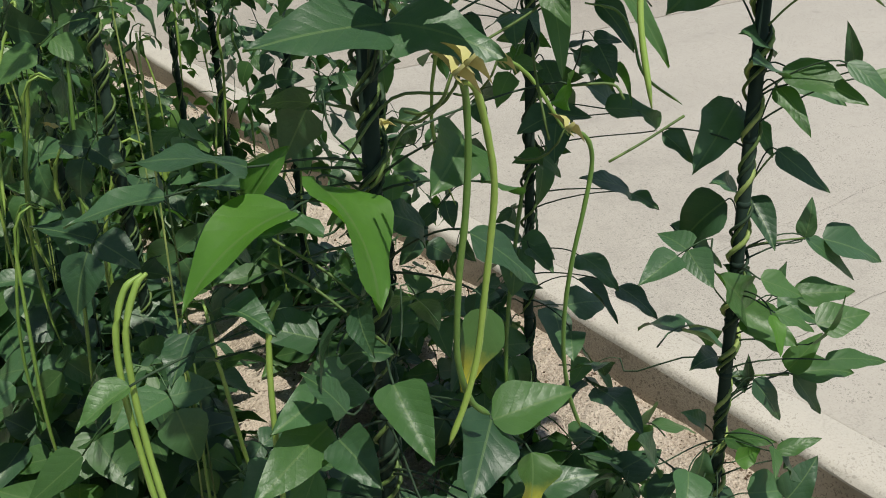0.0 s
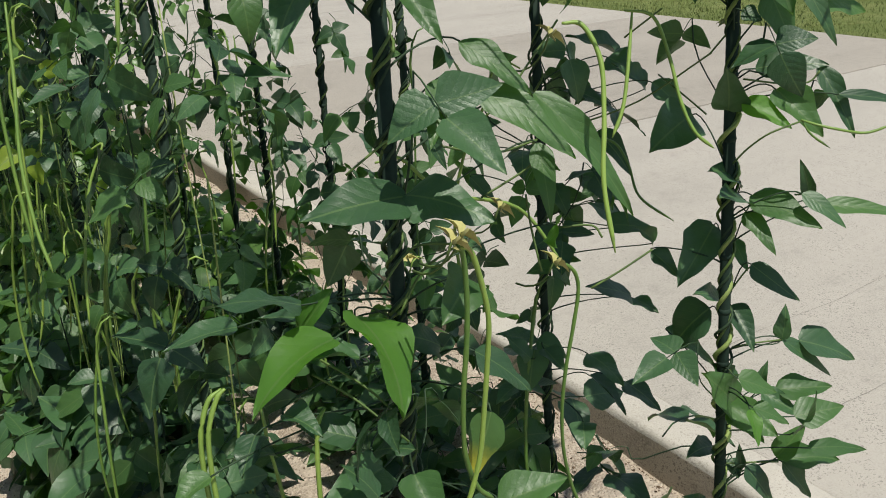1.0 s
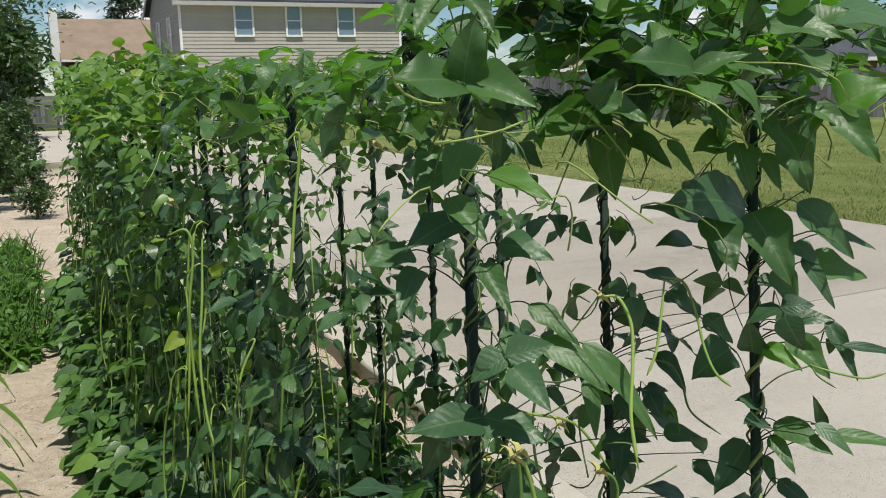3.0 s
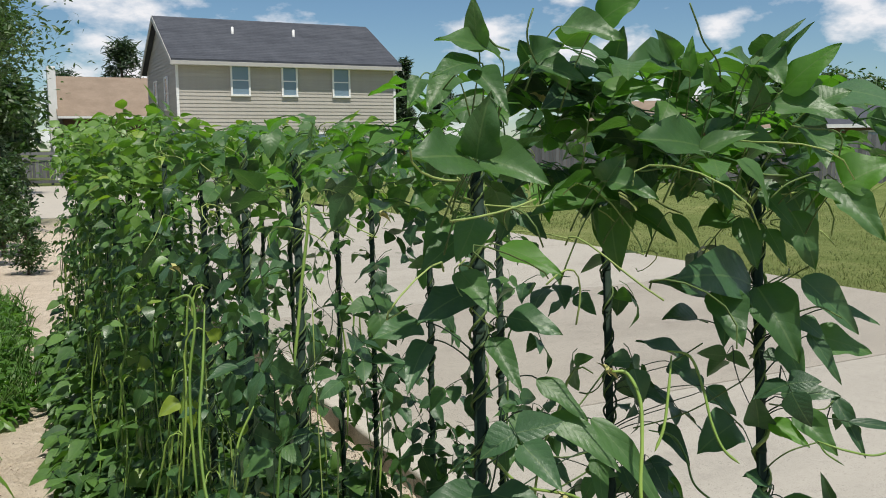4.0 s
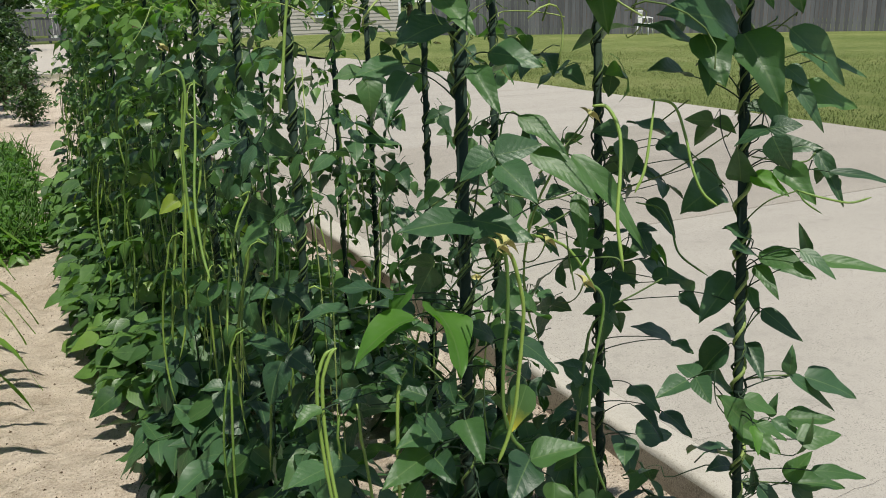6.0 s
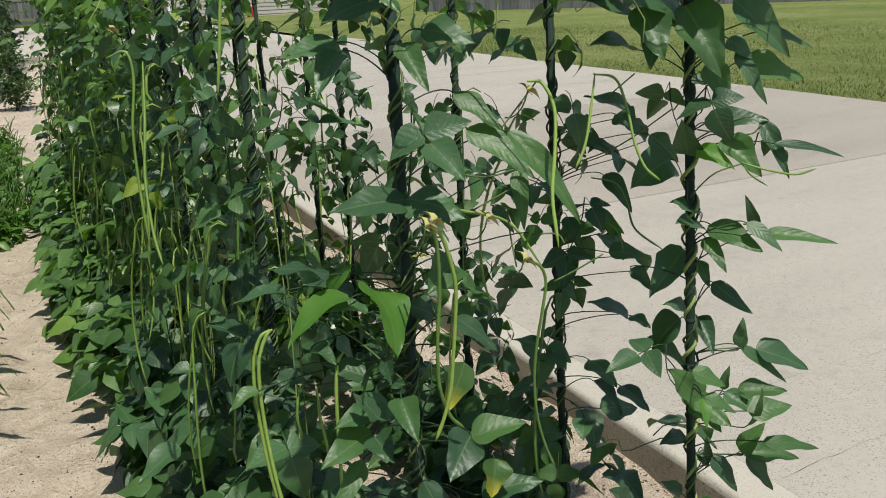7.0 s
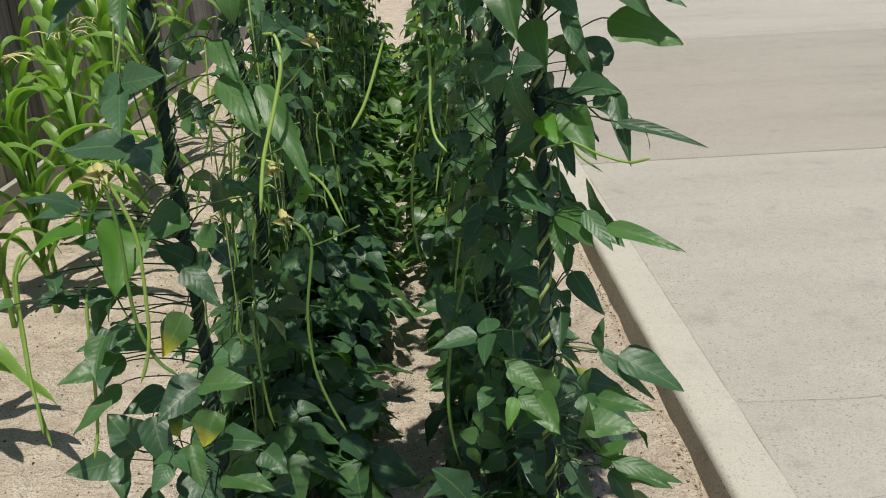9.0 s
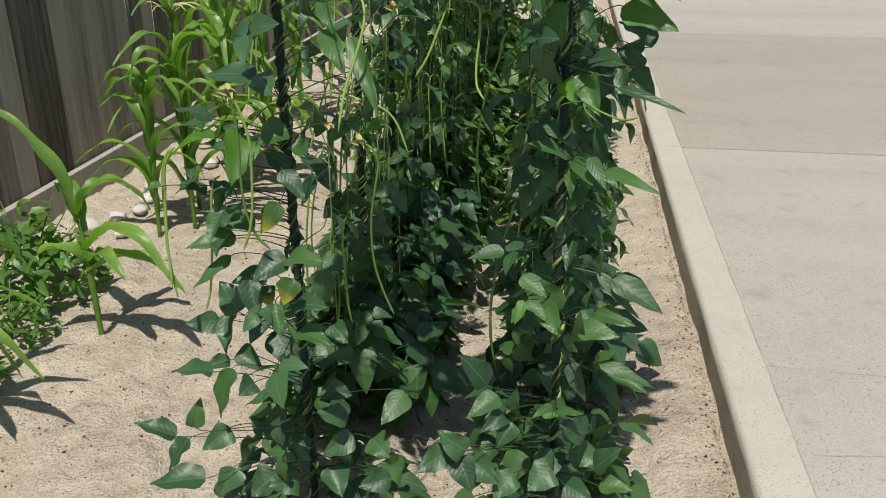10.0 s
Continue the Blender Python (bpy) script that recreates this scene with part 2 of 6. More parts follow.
def wood_material(name, dark, light, rust=None):
    m, n, l, b = material(name, 0.85, 0.25)
    co = n.new("ShaderNodeTexCoord")
    mp = n.new("ShaderNodeMapping")
    mp.inputs["Scale"].default_value = (26, 26, 1.3)
    info = n.new("ShaderNodeObjectInfo")
    add = n.new("ShaderNodeVectorMath")
    add.operation = "ADD"
    l.new(co.outputs["Object"], mp.inputs["Vector"])
    l.new(mp.outputs["Vector"], add.inputs[0])
    l.new(calc(n, l, "MULTIPLY", info.outputs["Random"], 80.0), add.inputs[1])
    grain = noise_node(n, l, 1.0, 6, 0.65, add.outputs["Vector"])
    blot = noise_node(n, l, 2.2, 4, 0.6, co.outputs["Object"])
    streak = n.new("ShaderNodeMapping")
    streak.inputs["Scale"].default_value = (5.5, 5.5, 3.0)
    l.new(add.outputs["Vector"], streak.inputs["Vector"])
    fibre = noise_node(n, l, 1.0, 4, 0.7, streak.outputs["Vector"])
    r = ramp_node(n, [(0.30, dark), (0.70, light)])
    l.new(calc(n, l, "ADD", calc(n, l, "ADD", calc(n, l, "MULTIPLY", grain.outputs["Fac"], 0.46), calc(n, l, "MULTIPLY", fibre.outputs["Fac"], 0.30)), calc(n, l, "MULTIPLY", info.outputs["Random"], 0.32)), r.inputs["Fac"])
    col = r.outputs["Color"]
    if rust:
        k = ramp_node(n, [(0.0, (0, 0, 0)), (0.50, (0, 0, 0)), (0.64, (1, 1, 1))])
        l.new(blot.outputs["Fac"], k.inputs["Fac"])
        col = blend(n, l, col, rust, calc(n, l, "MULTIPLY", k.outputs["Color"], 0.6))
    l.new(col, b.inputs["Base Color"])
    bumped(n, l, b, grain.outputs["Fac"], 0.6, 0.006)
    return m


def grass_material():
    m, n, l, b = material("lawn_turf", 0.95, 0.1)
    pos = n.new("ShaderNodeNewGeometry").outputs["Position"]
    big, mid, fine = noise_node(n, l, 0.35, 5, 0.6, pos), noise_node(n, l, 3.5, 6, 0.7, pos), noise_node(n, l, 45, 4, 0.75, pos)
    f = calc(n, l, "ADD", calc(n, l, "MULTIPLY", big.outputs["Fac"], 0.35), calc(n, l, "ADD", calc(n, l, "MULTIPLY", mid.outputs["Fac"], 0.3), calc(n, l, "MULTIPLY", fine.outputs["Fac"], 0.35)))
    r = ramp_node(n, [(0.34, (0.085, 0.125, 0.030)), (0.5, (0.165, 0.205, 0.062)), (0.64, (0.29, 0.29, 0.12))])
    l.new(f, r.inputs["Fac"])
    l.new(r.outputs["Color"], b.inputs["Base Color"])
    bumped(n, l, b, fine.outputs["Fac"], 1.0, 0.04)
    return m


SAND, TURF = sand_material(), grass_material()
SLAB = concrete_material("driveway_concrete", (0.375, 0.348, 0.302), 1.0)
SLAB_TAN = concrete_material("tan_driveway_concrete", (0.325, 0.296, 0.252), 1.0)
KERB = concrete_material("kerb_concrete", (0.435, 0.405, 0.348), 0.7)
# side face: soil staining, with the shade it stands in mixed into the tone
KERB_SIDE = concrete_material("stained_shaded_concrete", (0.30, 0.258, 0.20), 1.5)
ROAD = concrete_material("far_concrete", (0.42, 0.385, 0.335), 0.4)
CRACK = mottled("joint_dirt", [(0.3, (0.06, 0.05, 0.04)), (0.7, (0.12, 0.105, 0.085))], 20, 0.95, 0.1)
FENCE = wood_material("weathered_fence_wood", (0.040, 0.033, 0.026), (0.40, 0.35, 0.295), (0.25, 0.135, 0.06))
FENCE_FAR = wood_material("grey_fence_wood", (0.075, 0.075, 0.08), (0.17, 0.17, 0.18))
TIMBER = wood_material("bleached_timber", (0.22, 0.20, 0.17), (0.42, 0.39, 0.34))
ROCK = mottled("pale_rock", [(0.3, (0.40, 0.37, 0.32)), (0.7, (0.68, 0.66, 0.62))], 14, 0.9, 0.2, 70, 0.5, 0.006)
BARK = mottled("bark", [(0.3, (0.06, 0.045, 0.032)), (0.7, (0.16, 0.125, 0.09))], 10, 0.95, 0.1, 60, 0.8, 0.02)
ROOF = mottled("grey_shingle", [(0.3, (0.048, 0.052, 0.064)), (0.7, (0.085, 0.092, 0.108))], 1.2, 0.95, 0.1, 9, 0.3, 0.02, per_object=0.12)
ROOF_TAN = mottled("tan_shingle", [(0.3, (0.19, 0.145, 0.11)), (0.7, (0.28, 0.22, 0.17))], 1.2, 0.95, 0.1, 14, 0.3, 0.02)
SIDING = mottled("grey_siding", [(0.3, (0.36, 0.335, 0.30)), (0.7, (0.43, 0.405, 0.365))], 1.5, 0.7, 0.3, 20, 0.05, 0.004, per_object=0.2)
EAVE = mottled("grey_eave_trim", [(0.3, (0.36, 0.35, 0.33)), (0.7, (0.44, 0.43, 0.41))], 3, 0.6, 0.3, 40, 0.05, 0.002)
TRIM = mottled("white_trim", [(0.3, (0.68, 0.68, 0.67)), (0.7, (0.80, 0.80, 0.79))], 3, 0.55, 0.4, 40, 0.05, 0.002)
BRICKWORK = mottled("brown_brick", [(0.3, (0.13, 0.075, 0.055)), (0.7, (0.22, 0.14, 0.105))], 5, 0.9, 0.2, 30, 0.3, 0.01)
PLASTIC = mottled("white_plastic", [(0.3, (0.72, 0.72, 0.71)), (0.7, (0.82, 0.82, 0.81))], 6, 0.4, 0.5, 40, 0.05, 0.002)
RED = mottled("red_plastic", [(0.3, (0.40, 0.03, 0.03)), (0.7, (0.55, 0.05, 0.05))], 6, 0.4, 0.5)
# pane blue stands in for reflected sky, put into the base colour
pane_mat, pn, pl, pb = material("window_pane", 0.06, 0.6)
pb.inputs["Base Color"].default_value = (0.16, 0.23, 0.29, 1)


# ---- mesh helpers ----
def mesh_from(name, verts, faces, mat, uvs=None, smooth=True):
    me = bpy.data.meshes.new(name)
    me.from_pydata([tuple(v) for v in verts], [], faces)
    me.materials.append(mat)
    if uvs is not None:
        lay = me.uv_layers.new(name="UVMap")
        idx = np.empty(len(me.loops), dtype=np.int32)
        me.loops.foreach_get("vertex_index", idx)
        lay.data.foreach_set("uv", np.asarray(uvs, dtype=np.float32)[idx].ravel())
    if smooth:
        me.polygons.foreach_set("use_smooth", [True] * len(me.polygons))
    me.update()
    return me


def bm_mesh(name, bm, mat, smooth=False):
    me = bpy.data.meshes.new(name)
    bm.to_mesh(me)
    bm.free()
    me.materials.append(mat)
    if smooth:
        me.polygons.foreach_set("use_smooth", [True] * len(me.polygons))
    return me


def part(name, me, parent, m=None, label="", kind=""):
    """Links a mesh as one object under a thing or under a part."""
    ob = new(name, me)
    ob.parent = parent
    if m is not None:
        ob.matrix_basis = m
    return tagged(ob, label=label, kind=kind)


def thing(name, at, label, category, group="", kind=""):
    ob = new(name)
    ob.empty_display_size = 0.1
    ob.location = at
    return tagged(ob, label, category, group, kind)


def box(bm, lo, hi, bevel=0.0, m=None):
    v = [bm.verts.new((x, y, z)) for x in (lo[0], hi[0]) for y in (lo[1], hi[1]) for z in (lo[2], hi[2])]
    if m is not None:
        for q in v:
            q.co = m @ q.co
    fs = [bm.faces.new([v[i] for i in f]) for f in ((0, 1, 3, 2), (4, 6, 7, 5), (0, 4, 5, 1), (2, 3, 7, 6), (0, 2, 6, 4), (1, 5, 7, 3))]
    if bevel:
        es = {e for f in fs for e in f.edges}
        bmesh.ops.bevel(bm, geom=list(es), offset=bevel, segments=2, affect="EDGES", profile=0.5)
    return bm


def box_mesh(name, lo, hi, mat, bevel=0.0):
    return bm_mesh(name, box(bmesh.new(), lo, hi, bevel), mat)


class Soup:
    """Gathers vertices, faces and UVs of many small pieces into one mesh."""

    def __init__(self):
        self.v, self.f, self.u, self.n = [], [], [], 0

    def add(self, v, f, u, m=None):
        v = np.asarray(v, float)
        if m is not None:
            a = np.array(m)
            v = v @ a[:3, :3].T + a[:3, 3]
        self.v.append(v)
        self.u.append(np.asarray(u, float))
        self.f.extend([tuple(i + self.n for i in q) for q in f])
        self.n += len(v)

    def mesh(self, name, mat, smooth=True):
        return mesh_from(name, np.concatenate(self.v), self.f, mat, np.concatenate(self.u), smooth)


def tube(points, radii, sides=6):
    """Vertices, faces and UVs of a tube along points."""
    pts = [Vector(p) for p in points]
    if isinstance(radii, (int, float)):
        radii = [radii] * len(pts)
    vs, fs, us = [], [], []
    up = Vector((0.31, 0.17, 0.93)).normalized()
    for k, p in enumerate(pts):
        d = (pts[min(k + 1, len(pts) - 1)] - pts[max(k - 1, 0)])
        d = d.normalized() if d.length > 1e-9 else Vector((0, 0, 1))
        a = d.cross(up)
        a = a.normalized() if a.length > 1e-3 else Vector((1, 0, 0))
        b = d.cross(a)
        for s in range(sides):
            w = 2 * math.pi * s / sides
            vs.append(p + radii[k] * (a * math.cos(w) + b * math.sin(w)))
            us.append((s / sides, k / (len(pts) - 1)))
    for k in range(len(pts) - 1):
        for s in range(sides):
            i, j = k * sides + s, k * sides + (s + 1) % sides
            fs.append((i, j, j + sides, i + sides))
    fs.append(tuple(range(sides))[::-1])
    fs.append(tuple(range((len(pts) - 1) * sides, len(pts) * sides)))
    return vs, fs, us


def tube_mesh(name, points, radii, mat, sides=6):
    v, f, u = tube(points, radii, sides)
    return mesh_from(name, v, f, mat, u)


def bezier(p0, p1, p2, p3, n):
    p0, p1, p2, p3 = (Vector(p) for p in (p0, p1, p2, p3))
    out = []
    for k in range(n):
        t = k / (n - 1)
        out.append(p0 * (1 - t) ** 3 + p1 * 3 * t * (1 - t) ** 2 + p2 * 3 * t * t * (1 - t) + p3 * t ** 3)
    return out


OUTLINE_V = (0.0, 0.05, 0.13, 0.24, 0.38, 0.54, 0.70, 0.84, 0.93, 1.0)
OUTLINE_W = (0.20, 0.66, 0.92, 1.0, 0.93, 0.76, 0.54, 0.31, 0.16, 0.012)


def leaflet(length, width, fold=0.25, droop=0.35, skew=0.0, ripple=0.0, rows=9, twist=0.0):
    """A pointed, broad-based leaflet: base at the origin, along +y, upper side +z."""
    vs, us, fs = [], [], []
    ts = np.linspace(0, 1, rows) ** 1.05
    cols = (-1.0, -0.66, -0.33, 0.0, 0.33, 0.66, 1.0) if rows > 10 else (-1.0, -0.5, 0.0, 0.5, 1.0) if rows > 6 else (-1.0, 0.0, 1.0)
    for v in ts:
        w = np.interp(v, OUTLINE_V, OUTLINE_W) * width / 2
        # uneven margin
        w *= 1 + 1.3 * ripple * math.sin(v * 15 + length * 700) * (1 - v)
        # arc that bends down towards the tip
        ang = droop * v
        y = length * (math.sin(ang) / droop if abs(droop) > 1e-3 else v)
        z = -length * ((1 - math.cos(ang)) / droop if abs(droop) > 1e-3 else 0)
        for c in cols:
            side = w * (1 + skew * (1 if c > 0 else -1))
            zz = z + abs(c) * side * fold + ripple * width * math.sin(v * 11 + c * 2.5) * abs(c) ** 1.5
            x = c * side * math.cos(fold * abs(c)) + twist * v * v * length
            vs.append((x, y + zz * 0.0, zz))
            us.append((0.5 + 0.5 * c * w / (width / 2), v))
    k = len(cols)
    for r in range(rows - 1):
        for c in range(k - 1):
            i = r * k + c
            fs.append((i, i + 1, i + k + 1, i + k))
    return vs, fs, us


def trifoliate(rng, size, rows=9, petiole=0.07, soup=None, m=None):
    """Three leaflets on a stalk: stalk starts at the origin, leaf points along +y."""
    s = soup or Soup()
    m = m or Matrix()
    v, f, u = tube(bezier((0, 0, 0), (0, petiole * 0.4, 0.02), (0, petiole * 0.8, 0.012), (0, petiole + 0.03, 0), 4), 0.0016, 3)
    s.add(v, f, u, m)
    for k, (a, dist, scale) in enumerate(((0, 0.03, 1.0), (82, 0.0, 0.86), (-82, 0.0, 0.86))):
        L = size * scale * rng.uniform(0.88, 1.1)
        v, f, u = leaflet(L, L * rng.uniform(0.60, 0.78), rng.uniform(0.0, 0.4), rng.uniform(0.15, 1.1), 0.0 if k == 0 else (0.22 if a < 0 else -0.22), rng.uniform(0.01, 0.06), rows, rng.uniform(-0.1, 0.1))
        lm = pose(0, petiole + dist, 0, rng.uniform(-35, 10), rng.uniform(-25, 25), a + rng.uniform(-14, 14))
        s.add(v, f, u, m @ lm)
    return s

# ---- ground, driveway, lawn ----
def grid_sheet(name, xs, ys, height, mat):
    vs = [(x, y, height(x, y)) for y in ys for x in xs]
    k = len(xs)
    fs = [(j * k + i, j * k + i + 1, (j + 1) * k + i + 1, (j + 1) * k + i) for j in range(len(ys) - 1) for i in range(k - 1)]
    return new(name, mesh_from(name, vs, fs, mat))


def soil_height(x, y):
    near = max(0.0, min(1.0, (9 - abs(y - 3)) / 4)) * max(0.0, min(1.0, (4 - abs(x)) / 2))
    h = 0.018 * noise.noise((x * 2.2, y * 2.2, 0)) + 0.026 * noise.noise((x * 6, y * 6, 3)) + 0.017 * noise.noise((x * 15, y * 15, 5)) + 0.006 * noise.noise((x * 40, y * 40, 8))
    rut = -0.018 * math.exp(-((x - 0.70) / 0.12) ** 2) 
    flat = max(0.25, min(1.0, (1.53 - x) / 0.22))
    s = max(0.0, min(1.0, (x - 1.12) / 0.38))
    bank = 0.06 * s * s * (3 - 2 * s) if x < 1.6 else 0.0
    gap = -0.035 * max(0.0, 1 - abs(x - 1.525) / 0.022) * max(0.0, min(1.0, 0.55 + 1.6 * noise.noise((y * 3.1, 2, 1))))
    return near * (h * flat + rut * 0.8 + gap) + bank * max(0.0, min(1.0, (21 - y) / 4))


xs = [-400, -120, -40, -15, -6] + [-4 + 0.2 * k for k in range(13)] + [-1.4 + 0.025 * k for k in range(116)] + [1.49, 1.501, 1.512, 1.523, 1.534, 1.56, 1.6, 1.65] + [1.8, 3, 8, 20, 60, 160, 500]
ys = [-300, -60, -15, -4, -2, -1] + [-0.6 + 0.028 * k for k in range(200)] + [5.2 + 0.25 * k for k in range(24)] + [12, 14, 18, 25, 40, 70, 140, 300, 800]
tagged(grid_sheet("ground", xs, ys, soil_height, SAND), "pale sandy garden soil with grit and bark crumbs", "ground", kind="structure")

KX, KZ = 1.534, 0.176          # sand-side face and top of the kerb
LAWN_X = 7.88
JOINTS = (0.21, 3.76, 7.31, 10.86, 14.41, 17.96)
driveway = tagged(new("driveway"), "pale concrete driveway cast in slabs with saw-cut joints", "driveway", kind="structure")
edges = (-6.0,) + JOINTS + (21.5,)
for a, b in zip(edges[:-1], edges[1:]):
    part("slab", box_mesh("slab", (KX + 0.1462, a + 0.009, -0.05), (LAWN_X, b - 0.009, KZ - 0.002), SLAB_TAN if a == 3.76 else SLAB, 0.006), driveway)
for j in JOINTS:
    part("joint_strip", box_mesh("joint_strip", (KX + 0.149, j - 0.0088, -0.05), (LAWN_X - 0.01, j + 0.0088, KZ - 0.022), CRACK), driveway, label="dirt-filled slab joint")


def hairline(x0, x1, y, seed, width=0.0007):
    """A fine wandering crack lying on the slab."""
    rng = random.Random(seed)
    soup = Soup()
    k, yy, pts = 26, y, []
    for i in range(k):
        yy += rng.uniform(-0.006, 0.006)
        pts.append((x0 + (x1 - x0) * i / (k - 1), yy))
    vs = [(x, q + s * width * rng.uniform(0.2, 1), KZ + 0.0008) for x, q in pts for s in (-1, 1)]
    soup.add(vs, [(2 * i, 2 * i + 2, 2 * i + 3, 2 * i + 1) for i in range(k - 1)], [(0, 0)] * len(vs))
    part("crack", soup.mesh("crack", CRACK, False), driveway, label="hairline crack in the concrete")


hairline(KX + 0.16, 3.4, 1.44, 4)
hairline(KX + 0.18, 2.6, 0.98, 5)


def kerb_length(y0, y1):
    """Kerb profile with a rounded sand-side edge, swept along y."""
    prof = [(0, -0.06), (0, KZ - 0.022)]
    prof += [(0.022 - 0.022 * math.cos(a), KZ - 0.022 + 0.022 * math.sin(a)) for a in (0.35, 0.75, 1.15, 1.5708)]
    prof += [(0.143, KZ), (0.146, KZ - 0.002), (0.146, -0.06)]
    n = max(2, int((y1 - y0) / 0.08))
    vs, fs = [], []
    k = len(prof)
    for i in range(n + 1):
        y = y0 + (y1 - y0) * i / n
        for q, (x, z) in enumerate(prof):
            chip = 0.0035 * noise.noise((y * 9, q * 0.7, 2)) if q in (1, 2, 3) else 0.0015 * noise.noise((y * 6, q, 7))
            vs.append((KX + x + chip, y, z + chip * 0.5))
    for i in range(n):
        for q in range(k - 1):
            fs.append((i * k + q, i * k + q + 1, (i + 1) * k + q + 1, (i + 1) * k + q))
    fs.append(tuple(range(k)))
    fs.append(tuple(range(n * k, (n + 1) * k))[::-1])
    me = mesh_from("kerb", vs, fs, KERB)
    # upright faces take the browner tone: stain and side shade painted together
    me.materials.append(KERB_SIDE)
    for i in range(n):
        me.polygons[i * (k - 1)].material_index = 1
    me.set_sharp_from_angle(angle=radians(35))
    return tagged(new("kerb", me), "raised pale concrete kerb with rounded dirty edge", "kerb", kind="structure")


for a, b in zip(edges[:-1], edges[1:]):
    kerb_length(a + 0.0015, b - 0.0015)

far_road = box_mesh("far_road", (-30, 23.5, -0.05), (9, 44, 0.03), ROAD)
tagged(new("road", far_road), "pale concrete apron beyond the garden", "road", kind="structure")


def lawn_height(x, y):
    return 0.10 + 0.03 * noise.noise((x * 0.35, y * 0.35, 1)) + 0.012 * noise.noise((x * 3, y * 3, 4))


lx = [LAWN_X + 0.25 * k for k in range(30)] + [16, 18, 21, 25, 30, 40, 60, 120]
ly = [-60, -20] + [-8 + 0.4 * k for k in range(70)] + [21, 24, 28, 34, 42, 60, 100]
tagged(grid_sheet("lawn", lx, ly, lawn_height, TURF), "mown green lawn with drier yellowish patches", "lawn", kind="structure")


# ---- grass on the lawn ----
def grass_stuff():
    rng = np.random.default_rng(3)
    n = 42000
    x = LAWN_X + 0.0 + rng.random(n) ** 1.7 * 11
    y = 1.5 + rng.random(n) * 19
    h = 0.02 + rng.random(n) * 0.04
    a = rng.random(n) * 6.28
    w = 0.004 + rng.random(n) * 0.004
    lean = rng.normal(0, 0.02, (n, 2))
    z0 = 0.095 + np.zeros(n)
    v = np.empty((n, 3, 3))
    v[:, 0] = np.stack([x - w * np.cos(a), y - w * np.sin(a), z0], 1)
    v[:, 1] = np.stack([x + w * np.cos(a), y + w * np.sin(a), z0], 1)
    v[:, 2] = np.stack([x + lean[:, 0], y + lean[:, 1], z0 + h], 1)
    me = bpy.data.meshes.new("grass")
    me.vertices.add(3 * n), me.loops.add(3 * n), me.polygons.add(n)
    me.vertices.foreach_set("co", v.ravel())
    me.loops.foreach_set("vertex_index", np.arange(3 * n, dtype=np.int32))
    me.polygons.foreach_set("loop_start", np.arange(0, 3 * n, 3, dtype=np.int32))
    me.update(calc_edges=True)
    me.materials.append(mottled("grass_blade", [(0.3, (0.075, 0.115, 0.028)), (0.7, (0.20, 0.22, 0.075))], 0.8, 0.8, 0.2, 9, 0, 0.001))
    tagged(new("grass", me), "short green grass blades along the driveway edge", "grass", kind="stuff")


grass_stuff()


# ---- plank fence beside the corn ----
def plank_fence():
    a, b = Vector((-1.76, -1.6, 0)), Vector((-0.86, 13.4, 0))
    d = (b - a).normalized()
    turn = math.atan2(d.y, d.x)
    fence = tagged(new("fence_side"), "weathered grey wooden privacy fence of upright planks", "fence", kind="structure")
    rng = random.Random(11)
    w, gap, n = 0.136, 0.010, int((b - a).length / 0.146)
    meshes = []
    for k in range(4):
        bm = box(bmesh.new(), (-w / 2, -0.009, 0), (w / 2, 0.009, 1.82 + 0.01 * k), 0.003)
        meshes.append(bm_mesh("plank", bm, FENCE))
    for k in range(n):
        p = a + d * (k * (w + gap))
        part("plank", meshes[k % 4], fence, pose(p.x, p.y, 0.10 + rng.uniform(-0.01, 0.012), rng.uniform(-0.4, 0.4), rng.uniform(-0.5, 0.5), math.degrees(turn) + rng.uniform(-2.5, 2.5)))
    L = (b - a).length
    side = Matrix.Translation(a) @ pose(0, 0, 0, 0, 0, math.degrees(turn))
    for z in (0.35, 1.0, 1.65):
        part("rail", box_mesh("rail", (0, 0.012, z), (L, 0.05, z + 0.09), FENCE, 0.004), fence, side)
    for k in range(7):
        part("post", box_mesh("post", (k * 2.4, 0.052, 0), (k * 2.4 + 0.09, 0.142, 1.85), FENCE, 0.004), fence, side)
    part("kickboard", box_mesh("kickboard", (0, -0.055, 0.0), (L, -0.014, 0.17), TIMBER, 0.005), fence, side, "bleached ground board along the fence foot")


plank_fence()


# ---- bean rows ----
LEFT_X, RIGHT_X = 0.41, 1.0
LEFT_Y = (0.613, 1.38, 1.88, 2.37, 2.95, 3.45, 3.90, 4.30, 4.70, 5.10, 5.60, 6.10, 6.60, 7.10)
RIGHT_Y = (0.571, 0.987, 1.53, 1.99, 2.47, 2.84, 3.35, 3.85, 4.34, 4.80, 5.25, 5.75, 6.30, 6.90)


def stake_mesh(h):
    """A coated steel stake with small raised knobs and a pointed cap."""
    soup = Soup()
    v, f, u = tube([(0, 0, -0.12), (0, 0, h * 0.5), (0, 0, h - 0.03)], [0.0088, 0.0088, 0.0088], 8)
    soup.add(v, f, u)
    for k in range(int(h / 0.09)):
        z = 0.03 + 0.09 * k
        v, f, u = tube([(0, 0, z), (0, 0, z + 0.004), (0, 0, z + 0.009)], [0.0089, 0.0100, 0.0089], 8)
        soup.add(v, f, u)
    return soup.mesh("pole", STAKE)


